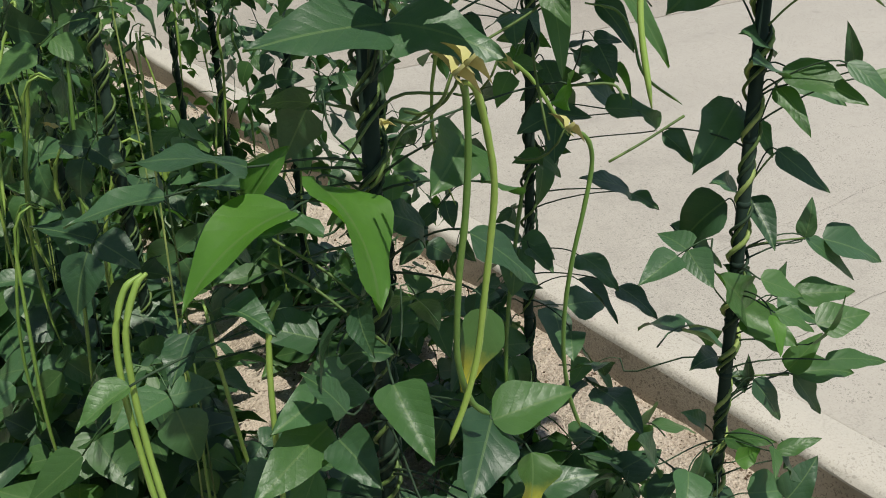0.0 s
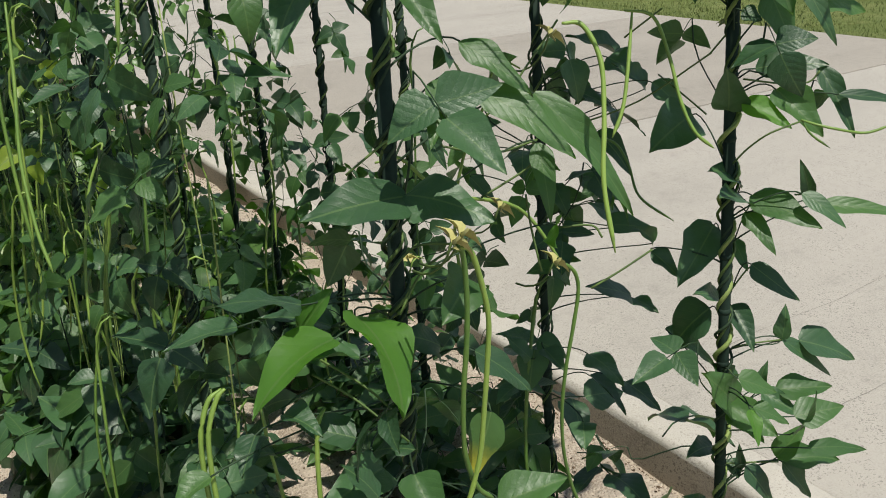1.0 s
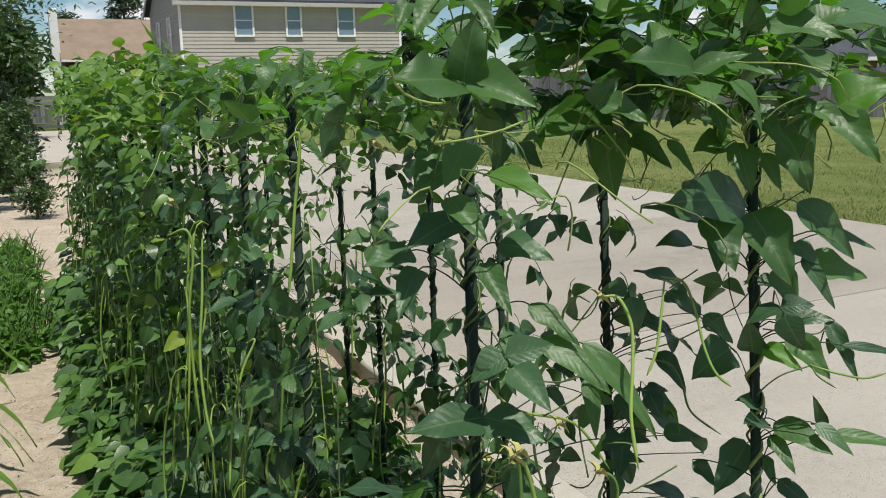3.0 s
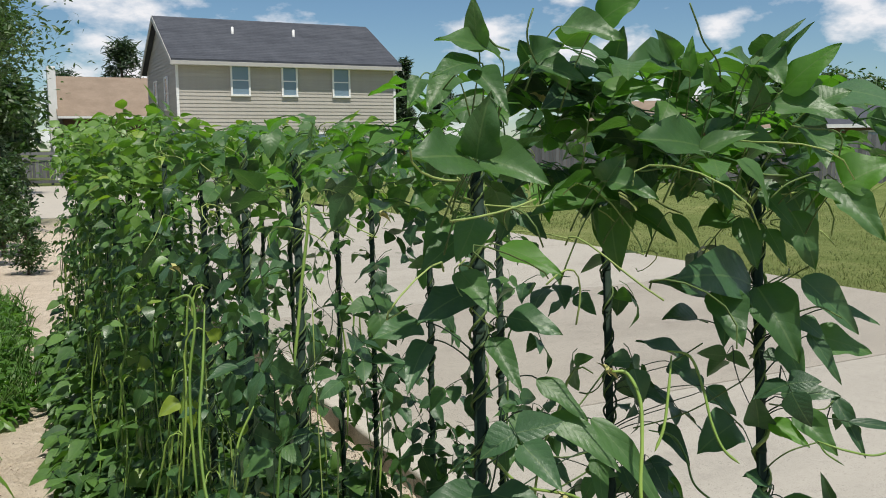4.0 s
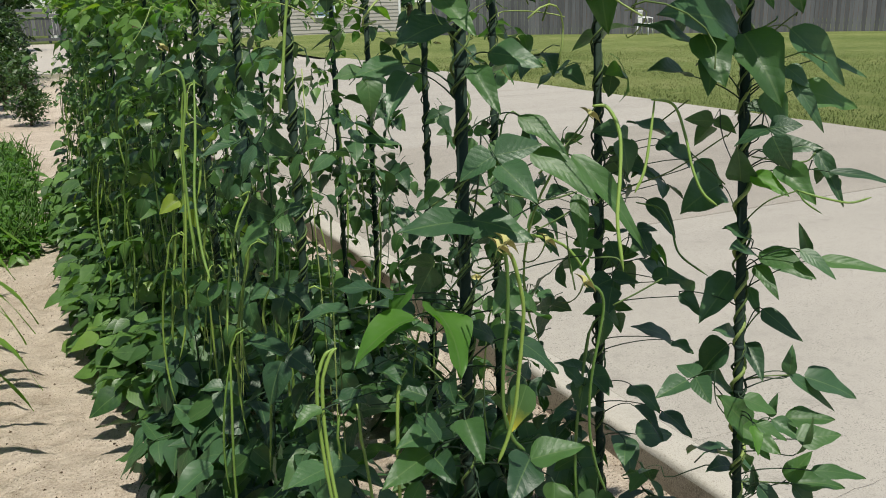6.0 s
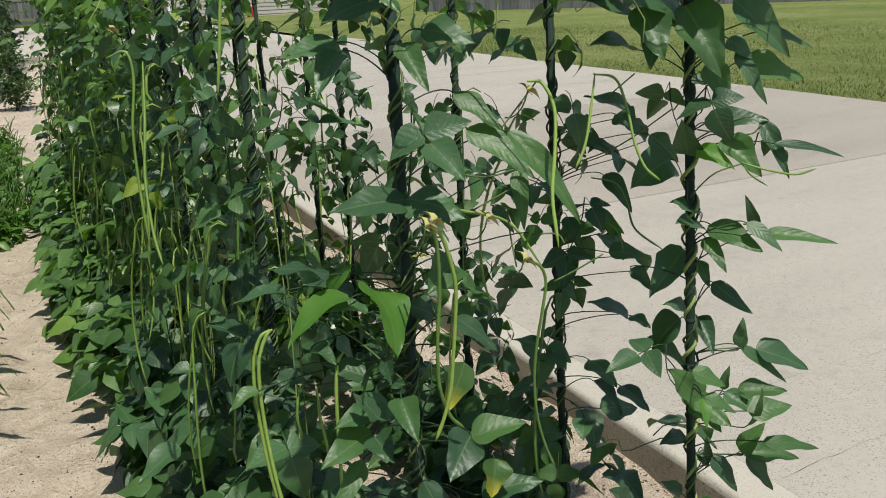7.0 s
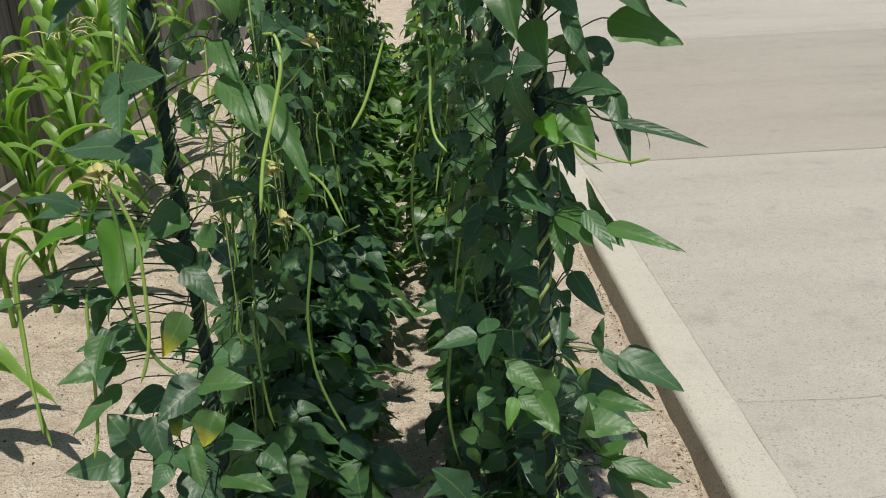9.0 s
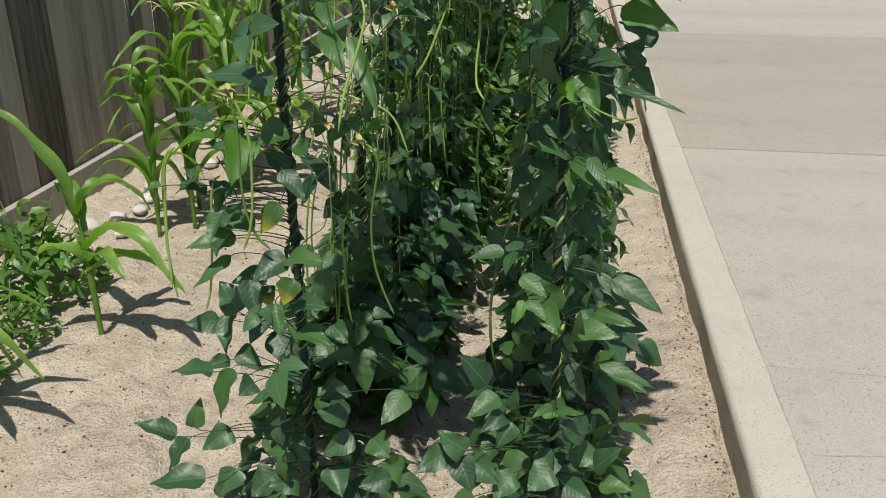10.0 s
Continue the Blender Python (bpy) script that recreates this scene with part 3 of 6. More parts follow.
stake_data = stake_mesh(1.70)
cap_data = tube_mesh("cap", [(0, 0, 1.662), (0, 0, 1.67), (0, 0, 1.688), (0, 0, 1.70)], [0.0096, 0.0098, 0.007, 0.002], STAKE, 8)
FITTED = {(1, 0): (1.025, 0.571, (2.39, -1.5)), (1, 1): (0.992, 0.987, (1.6, -1.0)), (1, 2): (1.02, 1.53, (0.8, -0.4)), (1, 3): (1.02, 1.99, (0.3, 0.0)), (1, 4): (1.02, 2.47, (0.2, 0.0)), (0, 0): (0.441, 0.613, (0.03, -0.36)), (0, 1): (0.41, 1.38, (0.2, 0.0))}
STAKES = []
rng = random.Random(21)
for row, (x0, ys_) in enumerate(((LEFT_X, LEFT_Y), (RIGHT_X, RIGHT_Y))):
    for k, y0 in enumerate(ys_):
        lean = (0.4 + rng.uniform(-0.7, 0.7), -0.6 + rng.uniform(-0.5, 0.5)) if row else (0.3 + rng.uniform(-0.5, 0.5), rng.uniform(-0.5, 0.5))
        bx = x0 + (0.0 if k < 3 else rng.uniform(-0.03, 0.03))
        if (row, k) in FITTED:
            bx, y0, lean = FITTED[row, k]
        m = pose(bx, y0, 0, -lean[0], lean[1], 0)
        ob = new("garden_stake")
        ob.matrix_basis = m
        part("pole", stake_data, ob)
        part("cap", cap_data, ob)
        tagged(ob, "thin dark green coated garden stake wound with bean vines", "garden stake", "stakes of the bean rows")
        STAKES.append((row, k, bx, y0, m))

lrng = random.Random(5)
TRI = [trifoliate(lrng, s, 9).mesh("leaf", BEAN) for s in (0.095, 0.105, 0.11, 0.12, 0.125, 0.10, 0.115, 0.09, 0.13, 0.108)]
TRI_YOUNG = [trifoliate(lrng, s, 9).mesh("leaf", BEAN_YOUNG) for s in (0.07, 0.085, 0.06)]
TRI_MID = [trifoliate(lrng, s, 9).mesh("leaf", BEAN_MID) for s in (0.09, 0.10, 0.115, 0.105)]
TRI_OLD = [trifoliate(lrng, s, 9).mesh("leaf", BEAN_OLD) for s in (0.09, 0.10)]
FAR_TRI = []
for s in (0.09, 0.10, 0.11, 0.12, 0.10, 0.115):
    so = trifoliate(lrng, s, 6)
    FAR_TRI.append((np.concatenate(so.v), so.f, np.concatenate(so.u)))


def leaf_pose(p, out, tilt, roll, scale):
    """A leaf at p whose stalk leaves towards the compass direction out (degrees), its blade tilted by tilt from the level."""
    return pose(p[0], p[1], p[2], tilt, roll, out - 90) @ Matrix.Diagonal((scale, scale, scale, 1))


def pod_points(p, length, out, rng, bow=0.03):
    """A hanging pod: short hooked stalk, then down with a slight bow and a curled end."""
    a = math.radians(out)
    ox, oy = math.cos(a), math.sin(a)
    p = Vector(p)
    side = Vector((rng.uniform(-1, 1), rng.uniform(-1, 1), 0)) * bow
    pts = bezier(p, p + Vector((ox * 0.03, oy * 0.03, 0.03)), p + Vector((ox * 0.055, oy * 0.055, 0.005)), p + Vector((ox * 0.06, oy * 0.06, -0.06)), 5)
    q = pts[-1]
    pts += bezier(q, q + Vector((0, 0, -length * 0.3)) + side, q + Vector((ox * 0.02, oy * 0.02, -length * 0.7)) + side, q + Vector((ox * 0.02 - oy * 0.03, oy * 0.02 + ox * 0.03, -length)), 9)[1:]
    return pts


def pod_mesh(pts, r=0.0042):
    k = len(pts)
    rad = [r * (0.45 if i < 1 else 0.7 if i < 3 else 1.0 + 0.07 * math.sin(i * 2.1)) for i in range(k)]
    rad[-1], rad[-2] = r * 0.25, r * 0.75
    return tube_mesh("pod", pts, rad, POD, 6)


def flower_mesh(rng):
    s = Soup()
    for k in range(4):
        v, f, u = leaflet(0.016, 0.012, 0.7, 0.8, 0, 0.05, 5)
        s.add(v, f, u, pose(0, 0, 0, rng.uniform(-30, 50), rng.uniform(-40, 40), 90 * k + rng.uniform(-30, 30)))
    return s.mesh("flower", FLOWER)


frng = random.Random(9)
FLOWERS = [flower_mesh(frng) for _ in range(3)]


def bean_plant(row, k, bx, y0, m):
    """One climbing bean plant on one stake: twining stems, leaves up the stake, a bushy foot, leaves in the canopy, pods."""
    rng = random.Random(1000 * row + k)
    label = "climbing bean plant with dark green three-part leaves and long pods" if row == 0 else "sparse climbing bean plant with dark three-part leaves"
    plant = thing("bean_plant", (bx, y0, 0), label, "bean plant", "bean plants in two rows")
    near = y0 < 2.5
    local = Matrix.Translation((-bx, -y0, 0))
    top = 1.72

    def at_height(z):
        return m @ Vector((0, 0, z))
    few = k == 0
    # twining stems
    for s in range((3 if row else 4) if near else 3):
        ph, turns, r0 = rng.uniform(0, 6.28), rng.uniform(15, 26) if near else rng.uniform(5, 9), rng.uniform(0.0102, 0.0118)
        steps = 260 if near else 50
        pts = []
        for i in range(steps):
            z = 0.01 + (top - 0.01) * i / (steps - 1)
            c = at_height(z)
            r = r0 + 0.003 * math.sin(i * (0.11 if near else 0.37) + s) + (0.02 * (1 - z / 0.1) if z < 0.1 else 0)
            w = ph + turns * 6.28 * z / top
            pts.append(local @ Vector((c.x + r * math.cos(w), c.y + r * math.sin(w), z)))
        part("stem", tube_mesh("stem", pts, [(0.0044 if s == 1 and row and few else 0.0030) - 0.0010 * i / steps for i in range(steps)], VINE_PALE if s == 1 and row and few else VINE if s in (2, 3) else VINE_OLD, 5), plant)
    # side shoots and tendrils towards the neighbours
    for s in range(6 if near else 3):
        z = rng.uniform(0.35, 1.5)
        c = at_height(z)
        out = rng.uniform(0, 360)
        a = math.radians(out)
        L = rng.uniform(0.08, 0.18) if near else rng.uniform(0.12, 0.3)
        e = c + Vector((math.cos(a) * L * 0.6, math.sin(a) * L, rng.uniform(-0.05, 0.22)))
        pts = [local @ q for q in bezier(c, c + Vector((math.cos(a) * 0.05, math.sin(a) * 0.05, 0.06)), e + Vector((0, 0, -0.08)), e, 7)]
        part("shoot", tube_mesh("shoot", pts, 0.0013, VINE_OLD, 4), plant)
        if near:
            part("leaf", rng.choice(TRI), plant, leaf_pose(pts[-1], out, rng.uniform(-50, 0), rng.uniform(-25, 25), rng.uniform(0.4, 0.7)))
    # thin upright runners between the stakes
    for s in range(0 if few or row else 5 if near else 8):
        q0 = Vector((bx + rng.uniform(-0.14, 0.12), y0 + rng.uniform(-0.28, 0.28), rng.uniform(0.05, 0.4)))
        q3 = q0 + Vector((rng.uniform(-0.05, 0.05), rng.uniform(-0.06, 0.06), rng.uniform(0.5, 1.1)))
        w = Vector((rng.uniform(-0.04, 0.04), rng.uniform(-0.04, 0.04), 0.0))
        part("shoot", tube_mesh("shoot", [local @ q for q in bezier(q0, q0.lerp(q3, 0.33) + w, q0.lerp(q3, 0.66) - w, q3, 9)], rng.uniform(0.0016, 0.0024), rng.choice((VINE, VINE_OLD, VINE_PALE)), 4), plant)
    # tangle of pale young stems in the canopy
    for s in range((18 if few else 10) if near else 15):
        q0 = Vector((bx + rng.uniform(-0.16, 0.2), y0 + rng.uniform(-0.25, 0.25), rng.uniform(1.52, 1.70 if near else 1.80)))
        q3 = q0 + Vector((rng.uniform(-0.13, 0.13), rng.uniform(-0.16, 0.16), rng.uniform(-0.09, 0.08)))
        m1 = Vector((rng.uniform(-0.09, 0.09), rng.uniform(-0.09, 0.09), rng.uniform(-0.03, 0.09)))
        m2 = Vector((rng.uniform(-0.09, 0.09), rng.uniform(-0.09, 0.09), rng.uniform(-0.05, 0.09)))
        part("shoot", tube_mesh("shoot", [local @ q for q in bezier(q0, q0 + m1, q3 + m2, q3, 8)], rng.uniform(0.0011, 0.0016) if near else 0.0021, rng.choice((VINE_PALE, VINE_PALE, VINE)), 4), plant)
    spots = []
    far = min(1.0, max(0.0, (y0 - 1.6) / 1.6))     # the row bulges further along
    if row == 0:
        for i in range(2 if few else 46 if near else 140):     # up the stake and across to the next
            z = rng.uniform(0.35, 1.58)
            out = rng.choice((rng.uniform(110, 280), rng.uniform(0, 360)))
            c = at_height(z) + Vector((rng.gauss(0, 0.05 + 0.03 * far), rng.uniform(-0.26, 0.26), 0))
            spots.append((c, rng.uniform(0.01, 0.06), out, rng.uniform(-65, -5), rng.uniform(0.5, 0.85) if near else rng.uniform(0.38, 0.72)))
        for i in range(40 if few else 110 if near else 150):     # bushy foot
            z = abs(rng.gauss(0.0, 0.13 if few else 0.20)) + 0.07
            reach_out, reach_in = (0.15, 0.10) if few else (0.12 + 0.17 * far, 0.11 + 0.07 * far)
            x = rng.uniform(-reach_out, reach_in) * (1.0 if z < 0.3 else 0.7)
            c = at_height(z) + Vector((x, rng.uniform(-0.24, 0.24) if few else rng.uniform(-0.32, 0.30), 0))
            out = rng.uniform(110, 250) if x < -0.05 else rng.uniform(-70, 70) if x > 0.08 else rng.uniform(0, 360)
            spots.append((c, 0.02, out + rng.uniform(-30, 30), rng.uniform(-36, 10), rng.uniform(0.9, 1.3) if near else rng.uniform(0.8, 1.15)))
    else:
        for i in range(0 if few else 42 if near else 46):
            z = rng.uniform(0.3, 1.55)
            spots.append((at_height(z), rng.uniform(0.02, 0.13), rng.uniform(0, 360), rng.uniform(-70, -5), rng.uniform(0.5, 0.8)))
        for i in range(24 if few else 50 if near else 80):
            z = abs(rng.gauss(0.0, 0.13 if few else 0.19)) + 0.06
            c = at_height(z) + Vector((rng.uniform(-0.09 if near else -0.17, 0.16), rng.uniform(0.02 if few else -0.26, 0.26), 0))
            spots.append((c, 0.02, rng.uniform(0, 360), rng.uniform(-45, 10), rng.uniform(0.85, 1.2)))
    for i in range((64 if row else 30) if few else (30 if row else 24) if near else 56):   # canopy
        z = rng.uniform(1.64, 1.80 if row else 1.75) if few else rng.uniform(1.62, 1.80) if near else rng.uniform(1.54, 1.86 if row == 0 else 1.80)
        x = (rng.uniform(0.24, 0.68) if row == 0 else rng.uniform(0.66, 1.24)) if few else (rng.uniform(0.22, 0.54) if row == 0 else rng.uniform(0.82, 1.24)) if not near else rng.uniform(0.32, 0.70) if row == 0 else rng.uniform(0.68, 1.22)
        c = Vector((x, y0 + rng.uniform((0.0 if row else 0.05) if few else -0.22, 0.36), z))
        spots.append((c, 0.0, rng.uniform(0, 360), rng.uniform(-40, 55), rng.uniform(0.7, 1.0) if few and row else rng.uniform(0.5, 0.8)))
    for i in range((38 if row else 12) if few else 0):     # crown of young leaves above the end stakes
        c = Vector((rng.uniform(0.62, 1.22) if row else rng.uniform(0.42, 0.70), y0 + (rng.uniform(-0.06, 0.22) if row else rng.uniform(0.10, 0.30)), rng.uniform(1.68, 1.85)))
        spots.append((c, 0.0, rng.uniform(0, 360), rng.uniform(-20, 60), rng.uniform(0.75, 1.1)))
    soup, young = Soup(), Soup()
    for c, dist, out, tilt, sc in spots:
        a = math.radians(out)
        p = local @ (c + Vector((math.cos(a) * dist, math.sin(a) * dist, 0)))
        mm = leaf_pose(p, out, tilt, rng.uniform(-25, 25), sc)
        if near:
            pick = rng.random()
            # top and foot draw more of the brighter copies, painting sun on them
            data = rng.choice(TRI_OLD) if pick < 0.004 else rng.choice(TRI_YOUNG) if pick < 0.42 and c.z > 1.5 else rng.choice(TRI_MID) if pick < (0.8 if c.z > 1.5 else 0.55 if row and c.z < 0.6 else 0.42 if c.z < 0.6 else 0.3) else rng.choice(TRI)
            part("leaf", data, plant, mm)
        else:
            # above 1.5 m the foliage gets the tone with sunlight painted in
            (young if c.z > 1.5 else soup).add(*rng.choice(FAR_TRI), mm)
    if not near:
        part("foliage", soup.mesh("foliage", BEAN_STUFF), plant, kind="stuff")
        part("young_foliage", young.mesh("young_foliage", BEAN_TOP), plant, label="young leaves at the top, coloured brighter as if sunlit", kind="stuff")
    # pods
    for i in range(0 if k == 0 else 2 if row else 6 if near else 8):
        z = rng.uniform(0.6, 0.95) if i % 2 == 0 else rng.uniform(0.85, 1.35)
        c = local @ (at_height(z) + Vector((rng.uniform(-0.12, 0.06) if row or near and k < 2 else rng.uniform(-0.17, 0.08), rng.uniform(-0.25, 0.25), 0)))
        out = rng.uniform(120, 260)
        for j in range(rng.choice((1, 2, 2))):
            part("pod", pod_mesh(pod_points(c, min(c.z - 0.12, rng.uniform(0.22, 0.48)), out + 50 * j, rng, 0.05), rng.uniform(0.0028, 0.0037)), plant, label="long slender green bean pod")
    for i in range(1 if near else 0):
        z = rng.uniform(0.9, 1.6)
        c = local @ (at_height(z) + Vector((rng.uniform(-0.1, 0.1), rng.uniform(-0.1, 0.1), 0)))
        part("flower", rng.choice(FLOWERS), plant, pose(*c, rng.uniform(0, 60), 0, rng.uniform(0, 360)), "withered pale yellow flower")
    return plant


PLANTS, AXES = {}, {}
for s in STAKES:
    PLANTS[s[0], s[1]] = bean_plant(*s)
    AXES[PLANTS[s[0], s[1]].name] = s[4]


# ---- leaves, pods and shoots of the two plants at the near end ----
def leaf(base, tip, normal, width, mat, droop=0.5):
    """One leaflet from base to tip whose upper side faces along normal, on the plant in hand."""
    base, tip, n = Vector(base) - HELD.location, Vector(tip) - HELD.location, Vector(normal)
    rng = random.Random(int(1e4 * (base.x + 3 * base.y + 7 * base.z)))
    y = tip - base
    length = y.length * (1.0 + 0.04 * droop)
    y.normalize()
    x = y.cross(n).normalized()
    z = x.cross(y)
    droop *= rng.uniform(0.6, 1.3)
    v, f, u = leaflet(length, width, rng.uniform(0.05, 0.5), droop, rng.uniform(-0.16, 0.16), rng.uniform(0.03, 0.09), 14, rng.uniform(-0.12, 0.12))
    # tilt back so that the tip ends where it should
    lift = Matrix.Rotation(droop / 2, 4, "X")
    m = Matrix.Translation(base) @ Matrix((x, y, z)).transposed().to_4x4() @ lift
    # stalk back to the vine on the stake
    low = base.z - rng.uniform(0.01, 0.08) if base.z < 1.5 else min(base.z - 0.02, 1.68)
    axis = AXES[HELD.name] @ Vector((0, 0, low)) - HELD.location
    back = axis - base
    node = base + back * min(1.0, 0.30 / max(back.length, 0.01))
    if base.z > 1.6:
        node = base - y * rng.uniform(0.03, 0.06) + Vector((rng.uniform(-0.03, 0.03), rng.uniform(0.0, 0.06), -rng.uniform(0.05, 0.11)))
    line = bezier(base, base - y * 0.02, node.lerp(base, 0.35) + Vector((0, 0, 0.02)), node, 8)
    part("stalk", tube_mesh("stalk", line, [0.0011] * 5 + [0.0013, 0.0014, 0.0016], VINE_OLD if base.z < 1.5 else VINE, 5), HELD)
    return part("leaf", mesh_from("leaf", v, f, mat, u), HELD, m, "yellowing leaf" if mat is BEAN_OLD else "")


def smooth_line(points, n=6):
    pts = [Vector(p) - HELD.location for p in points]
    ext = [pts[0] * 2 - pts[1]] + pts + [pts[-1] * 2 - pts[-2]]
    out = []
    for k in range(1, len(ext) - 2):
        a, b, c, d = ext[k - 1:k + 3]
        for i in range(n):
            t = i / n
            out.append(0.5 * (2 * b + (c - a) * t + (2 * a - 5 * b + 4 * c - d) * t * t + (3 * b - a - 3 * c + d) * t ** 3))
    return out + [pts[-1]]


def pod(*points, r=0.005):
    line = smooth_line(points)
    k = len(line)
    rad = [r * min(1.0, 0.55 + 0.09 * i) * (1 + 0.05 * math.sin(1.7 * i)) for i in range(k)]
    rad[-1], rad[-2] = r * 0.2, r * 0.7
    part("pod", tube_mesh("pod", line, rad, POD, 8), HELD, label="long slender green bean pod")


def flower(at):
    p = Vector(at) - HELD.location
    part("flower", FLOWERS[0], HELD, pose(p.x, p.y, p.z, 50, 10, 40) @ Matrix.Scale(1.5, 4), "withered pale yellow flower")
    part("stalk", tube_mesh("stalk", bezier(p, p + Vector((0, 0.01, -0.03)), p + Vector((0, 0.04, -0.05)), p + Vector((0, 0.07, -0.05)), 6), 0.0013, VINE, 4), HELD)


def shoot(*points):
    part("shoot", tube_mesh("shoot", smooth_line(points, 4), 0.0014, VINE, 5), HELD)


HELD = PLANTS[0, 0]
leaf((0.370, 0.560, 0.948), (0.270, 0.520, 0.954), (0.24, -0.47, 0.85), 0.063, BEAN)
leaf((0.333, 0.540, 0.922), (0.239, 0.500, 0.911), (0.12, -0.51, 0.85), 0.054, BEAN_MID)
leaf((0.317, 0.540, 0.881), (0.248, 0.500, 0.814), (-0.16, -0.76, 0.62), 0.031, BEAN_MID)
leaf((0.455, 0.470, 1.033), (0.419, 0.458, 0.971), (-0.09, -0.97, 0.24), 0.046, BEAN_OLD)
leaf((0.484, 0.440, 0.885), (0.467, 0.421, 0.836), (0.03, -0.94, 0.35), 0.056, BEAN_OLD)
leaf((0.461, 0.470, 0.914), (0.396, 0.430, 0.885), (0.06, -0.65, 0.76), 0.065, BEAN)
leaf((0.463, 0.470, 0.913), (0.541, 0.440, 0.919), (-0.21, -0.38, 0.90), 0.054, BEAN_MID)
leaf((0.472, 0.460, 0.818), (0.558, 0.430, 0.839), (-0.34, -0.35, 0.87), 0.052, BEAN)
leaf((0.382, 0.470, 0.863), (0.398, 0.430, 0.785), (0.31, -0.82, 0.48), 0.050, BEAN)
leaf((0.437, 0.450, 0.822), (0.450, 0.410, 0.768), (0.24, -0.75, 0.61), 0.046, BEAN_MID)
leaf((0.480, 0.460, 0.758), (0.559, 0.420, 0.749), (-0.07, -0.35, 0.93), 0.057, BEAN_MID)
leaf((0.466, 0.520, 1.166), (0.411, 0.490, 1.140), (0.08, -0.73, 0.68), 0.064, BEAN_MID)
leaf((0.502, 0.520, 1.118), (0.469, 0.500, 1.134), (0.58, -0.37, 0.73), 0.056, BEAN_MID)
leaf((0.458, 0.500, 1.091), (0.508, 0.470, 1.038), (0.33, -0.65, 0.68), 0.041, BEAN)
leaf((0.453, 0.560, 1.074), (0.400, 0.560, 1.103), (0.40, -0.56, 0.73), 0.050, BEAN)
flower((0.390, 0.420, 1.263))
flower((0.381, 0.420, 1.258))
flower((0.599, 0.540, 1.142))
# canopy leaves use the lit copy, so sunlight is in their colour
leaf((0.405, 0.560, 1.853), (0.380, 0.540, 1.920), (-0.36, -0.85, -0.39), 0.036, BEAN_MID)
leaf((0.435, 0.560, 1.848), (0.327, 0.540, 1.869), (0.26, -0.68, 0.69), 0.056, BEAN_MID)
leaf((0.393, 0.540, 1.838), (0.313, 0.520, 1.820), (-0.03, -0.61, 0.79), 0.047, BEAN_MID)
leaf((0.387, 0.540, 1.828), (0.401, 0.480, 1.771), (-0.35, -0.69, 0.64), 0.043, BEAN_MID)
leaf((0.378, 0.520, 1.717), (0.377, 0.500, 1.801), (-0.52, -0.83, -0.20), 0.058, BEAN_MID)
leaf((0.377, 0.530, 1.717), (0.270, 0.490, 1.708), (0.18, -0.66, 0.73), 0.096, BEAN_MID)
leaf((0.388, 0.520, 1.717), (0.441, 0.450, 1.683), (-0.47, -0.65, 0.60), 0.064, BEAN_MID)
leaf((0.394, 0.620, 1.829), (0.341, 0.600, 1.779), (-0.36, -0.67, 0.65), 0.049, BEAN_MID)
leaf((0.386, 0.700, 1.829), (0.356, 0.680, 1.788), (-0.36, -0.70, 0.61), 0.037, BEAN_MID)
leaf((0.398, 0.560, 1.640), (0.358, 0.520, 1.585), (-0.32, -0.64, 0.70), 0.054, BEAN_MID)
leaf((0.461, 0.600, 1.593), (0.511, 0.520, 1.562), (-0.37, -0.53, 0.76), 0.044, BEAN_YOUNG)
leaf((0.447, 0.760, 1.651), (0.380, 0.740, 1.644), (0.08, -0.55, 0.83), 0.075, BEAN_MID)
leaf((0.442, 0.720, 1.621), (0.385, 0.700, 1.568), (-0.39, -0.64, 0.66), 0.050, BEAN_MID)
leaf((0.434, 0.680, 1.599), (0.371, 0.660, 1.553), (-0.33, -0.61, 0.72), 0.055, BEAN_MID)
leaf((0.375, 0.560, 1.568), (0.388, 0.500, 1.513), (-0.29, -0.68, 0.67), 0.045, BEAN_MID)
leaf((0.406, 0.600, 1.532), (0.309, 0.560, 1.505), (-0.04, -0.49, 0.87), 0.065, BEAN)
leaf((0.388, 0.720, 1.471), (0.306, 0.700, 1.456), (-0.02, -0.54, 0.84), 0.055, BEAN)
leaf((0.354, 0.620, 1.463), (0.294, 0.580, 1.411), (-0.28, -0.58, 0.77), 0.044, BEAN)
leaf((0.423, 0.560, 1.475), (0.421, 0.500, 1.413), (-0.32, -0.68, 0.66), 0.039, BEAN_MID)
leaf((0.483, 0.620, 1.487), (0.537, 0.560, 1.467), (-0.43, -0.61, 0.67), 0.049, BEAN)
leaf((0.529, 0.580, 1.346), (0.597, 0.500, 1.280), (-0.22, -0.72, 0.65), 0.045, BEAN_MID)
leaf((0.587, 0.560, 1.337), (0.673, 0.480, 1.214), (-0.14, -0.87, 0.47), 0.042, BEAN_MID)
leaf((0.625, 0.600, 1.267), (0.616, 0.560, 1.181), (-0.50, -0.77, 0.41), 0.029, BEAN_MID)
leaf((0.447, 0.520, 1.376), (0.407, 0.480, 1.323), (-0.28, -0.65, 0.70), 0.037, BEAN_MID)
leaf((0.520, 0.600, 1.396), (0.563, 0.540, 1.340), (-0.24, -0.75, 0.62), 0.035, BEAN_MID)
leaf((0.482, 0.620, 1.308), (0.491, 0.600, 1.259), (-0.24, -0.91, 0.33), 0.021, BEAN)
leaf((0.642, 0.584, 1.166), (0.608, 0.546, 1.153), (-0.72, 0.52, 0.47), 0.038, BEAN_YOUNG)
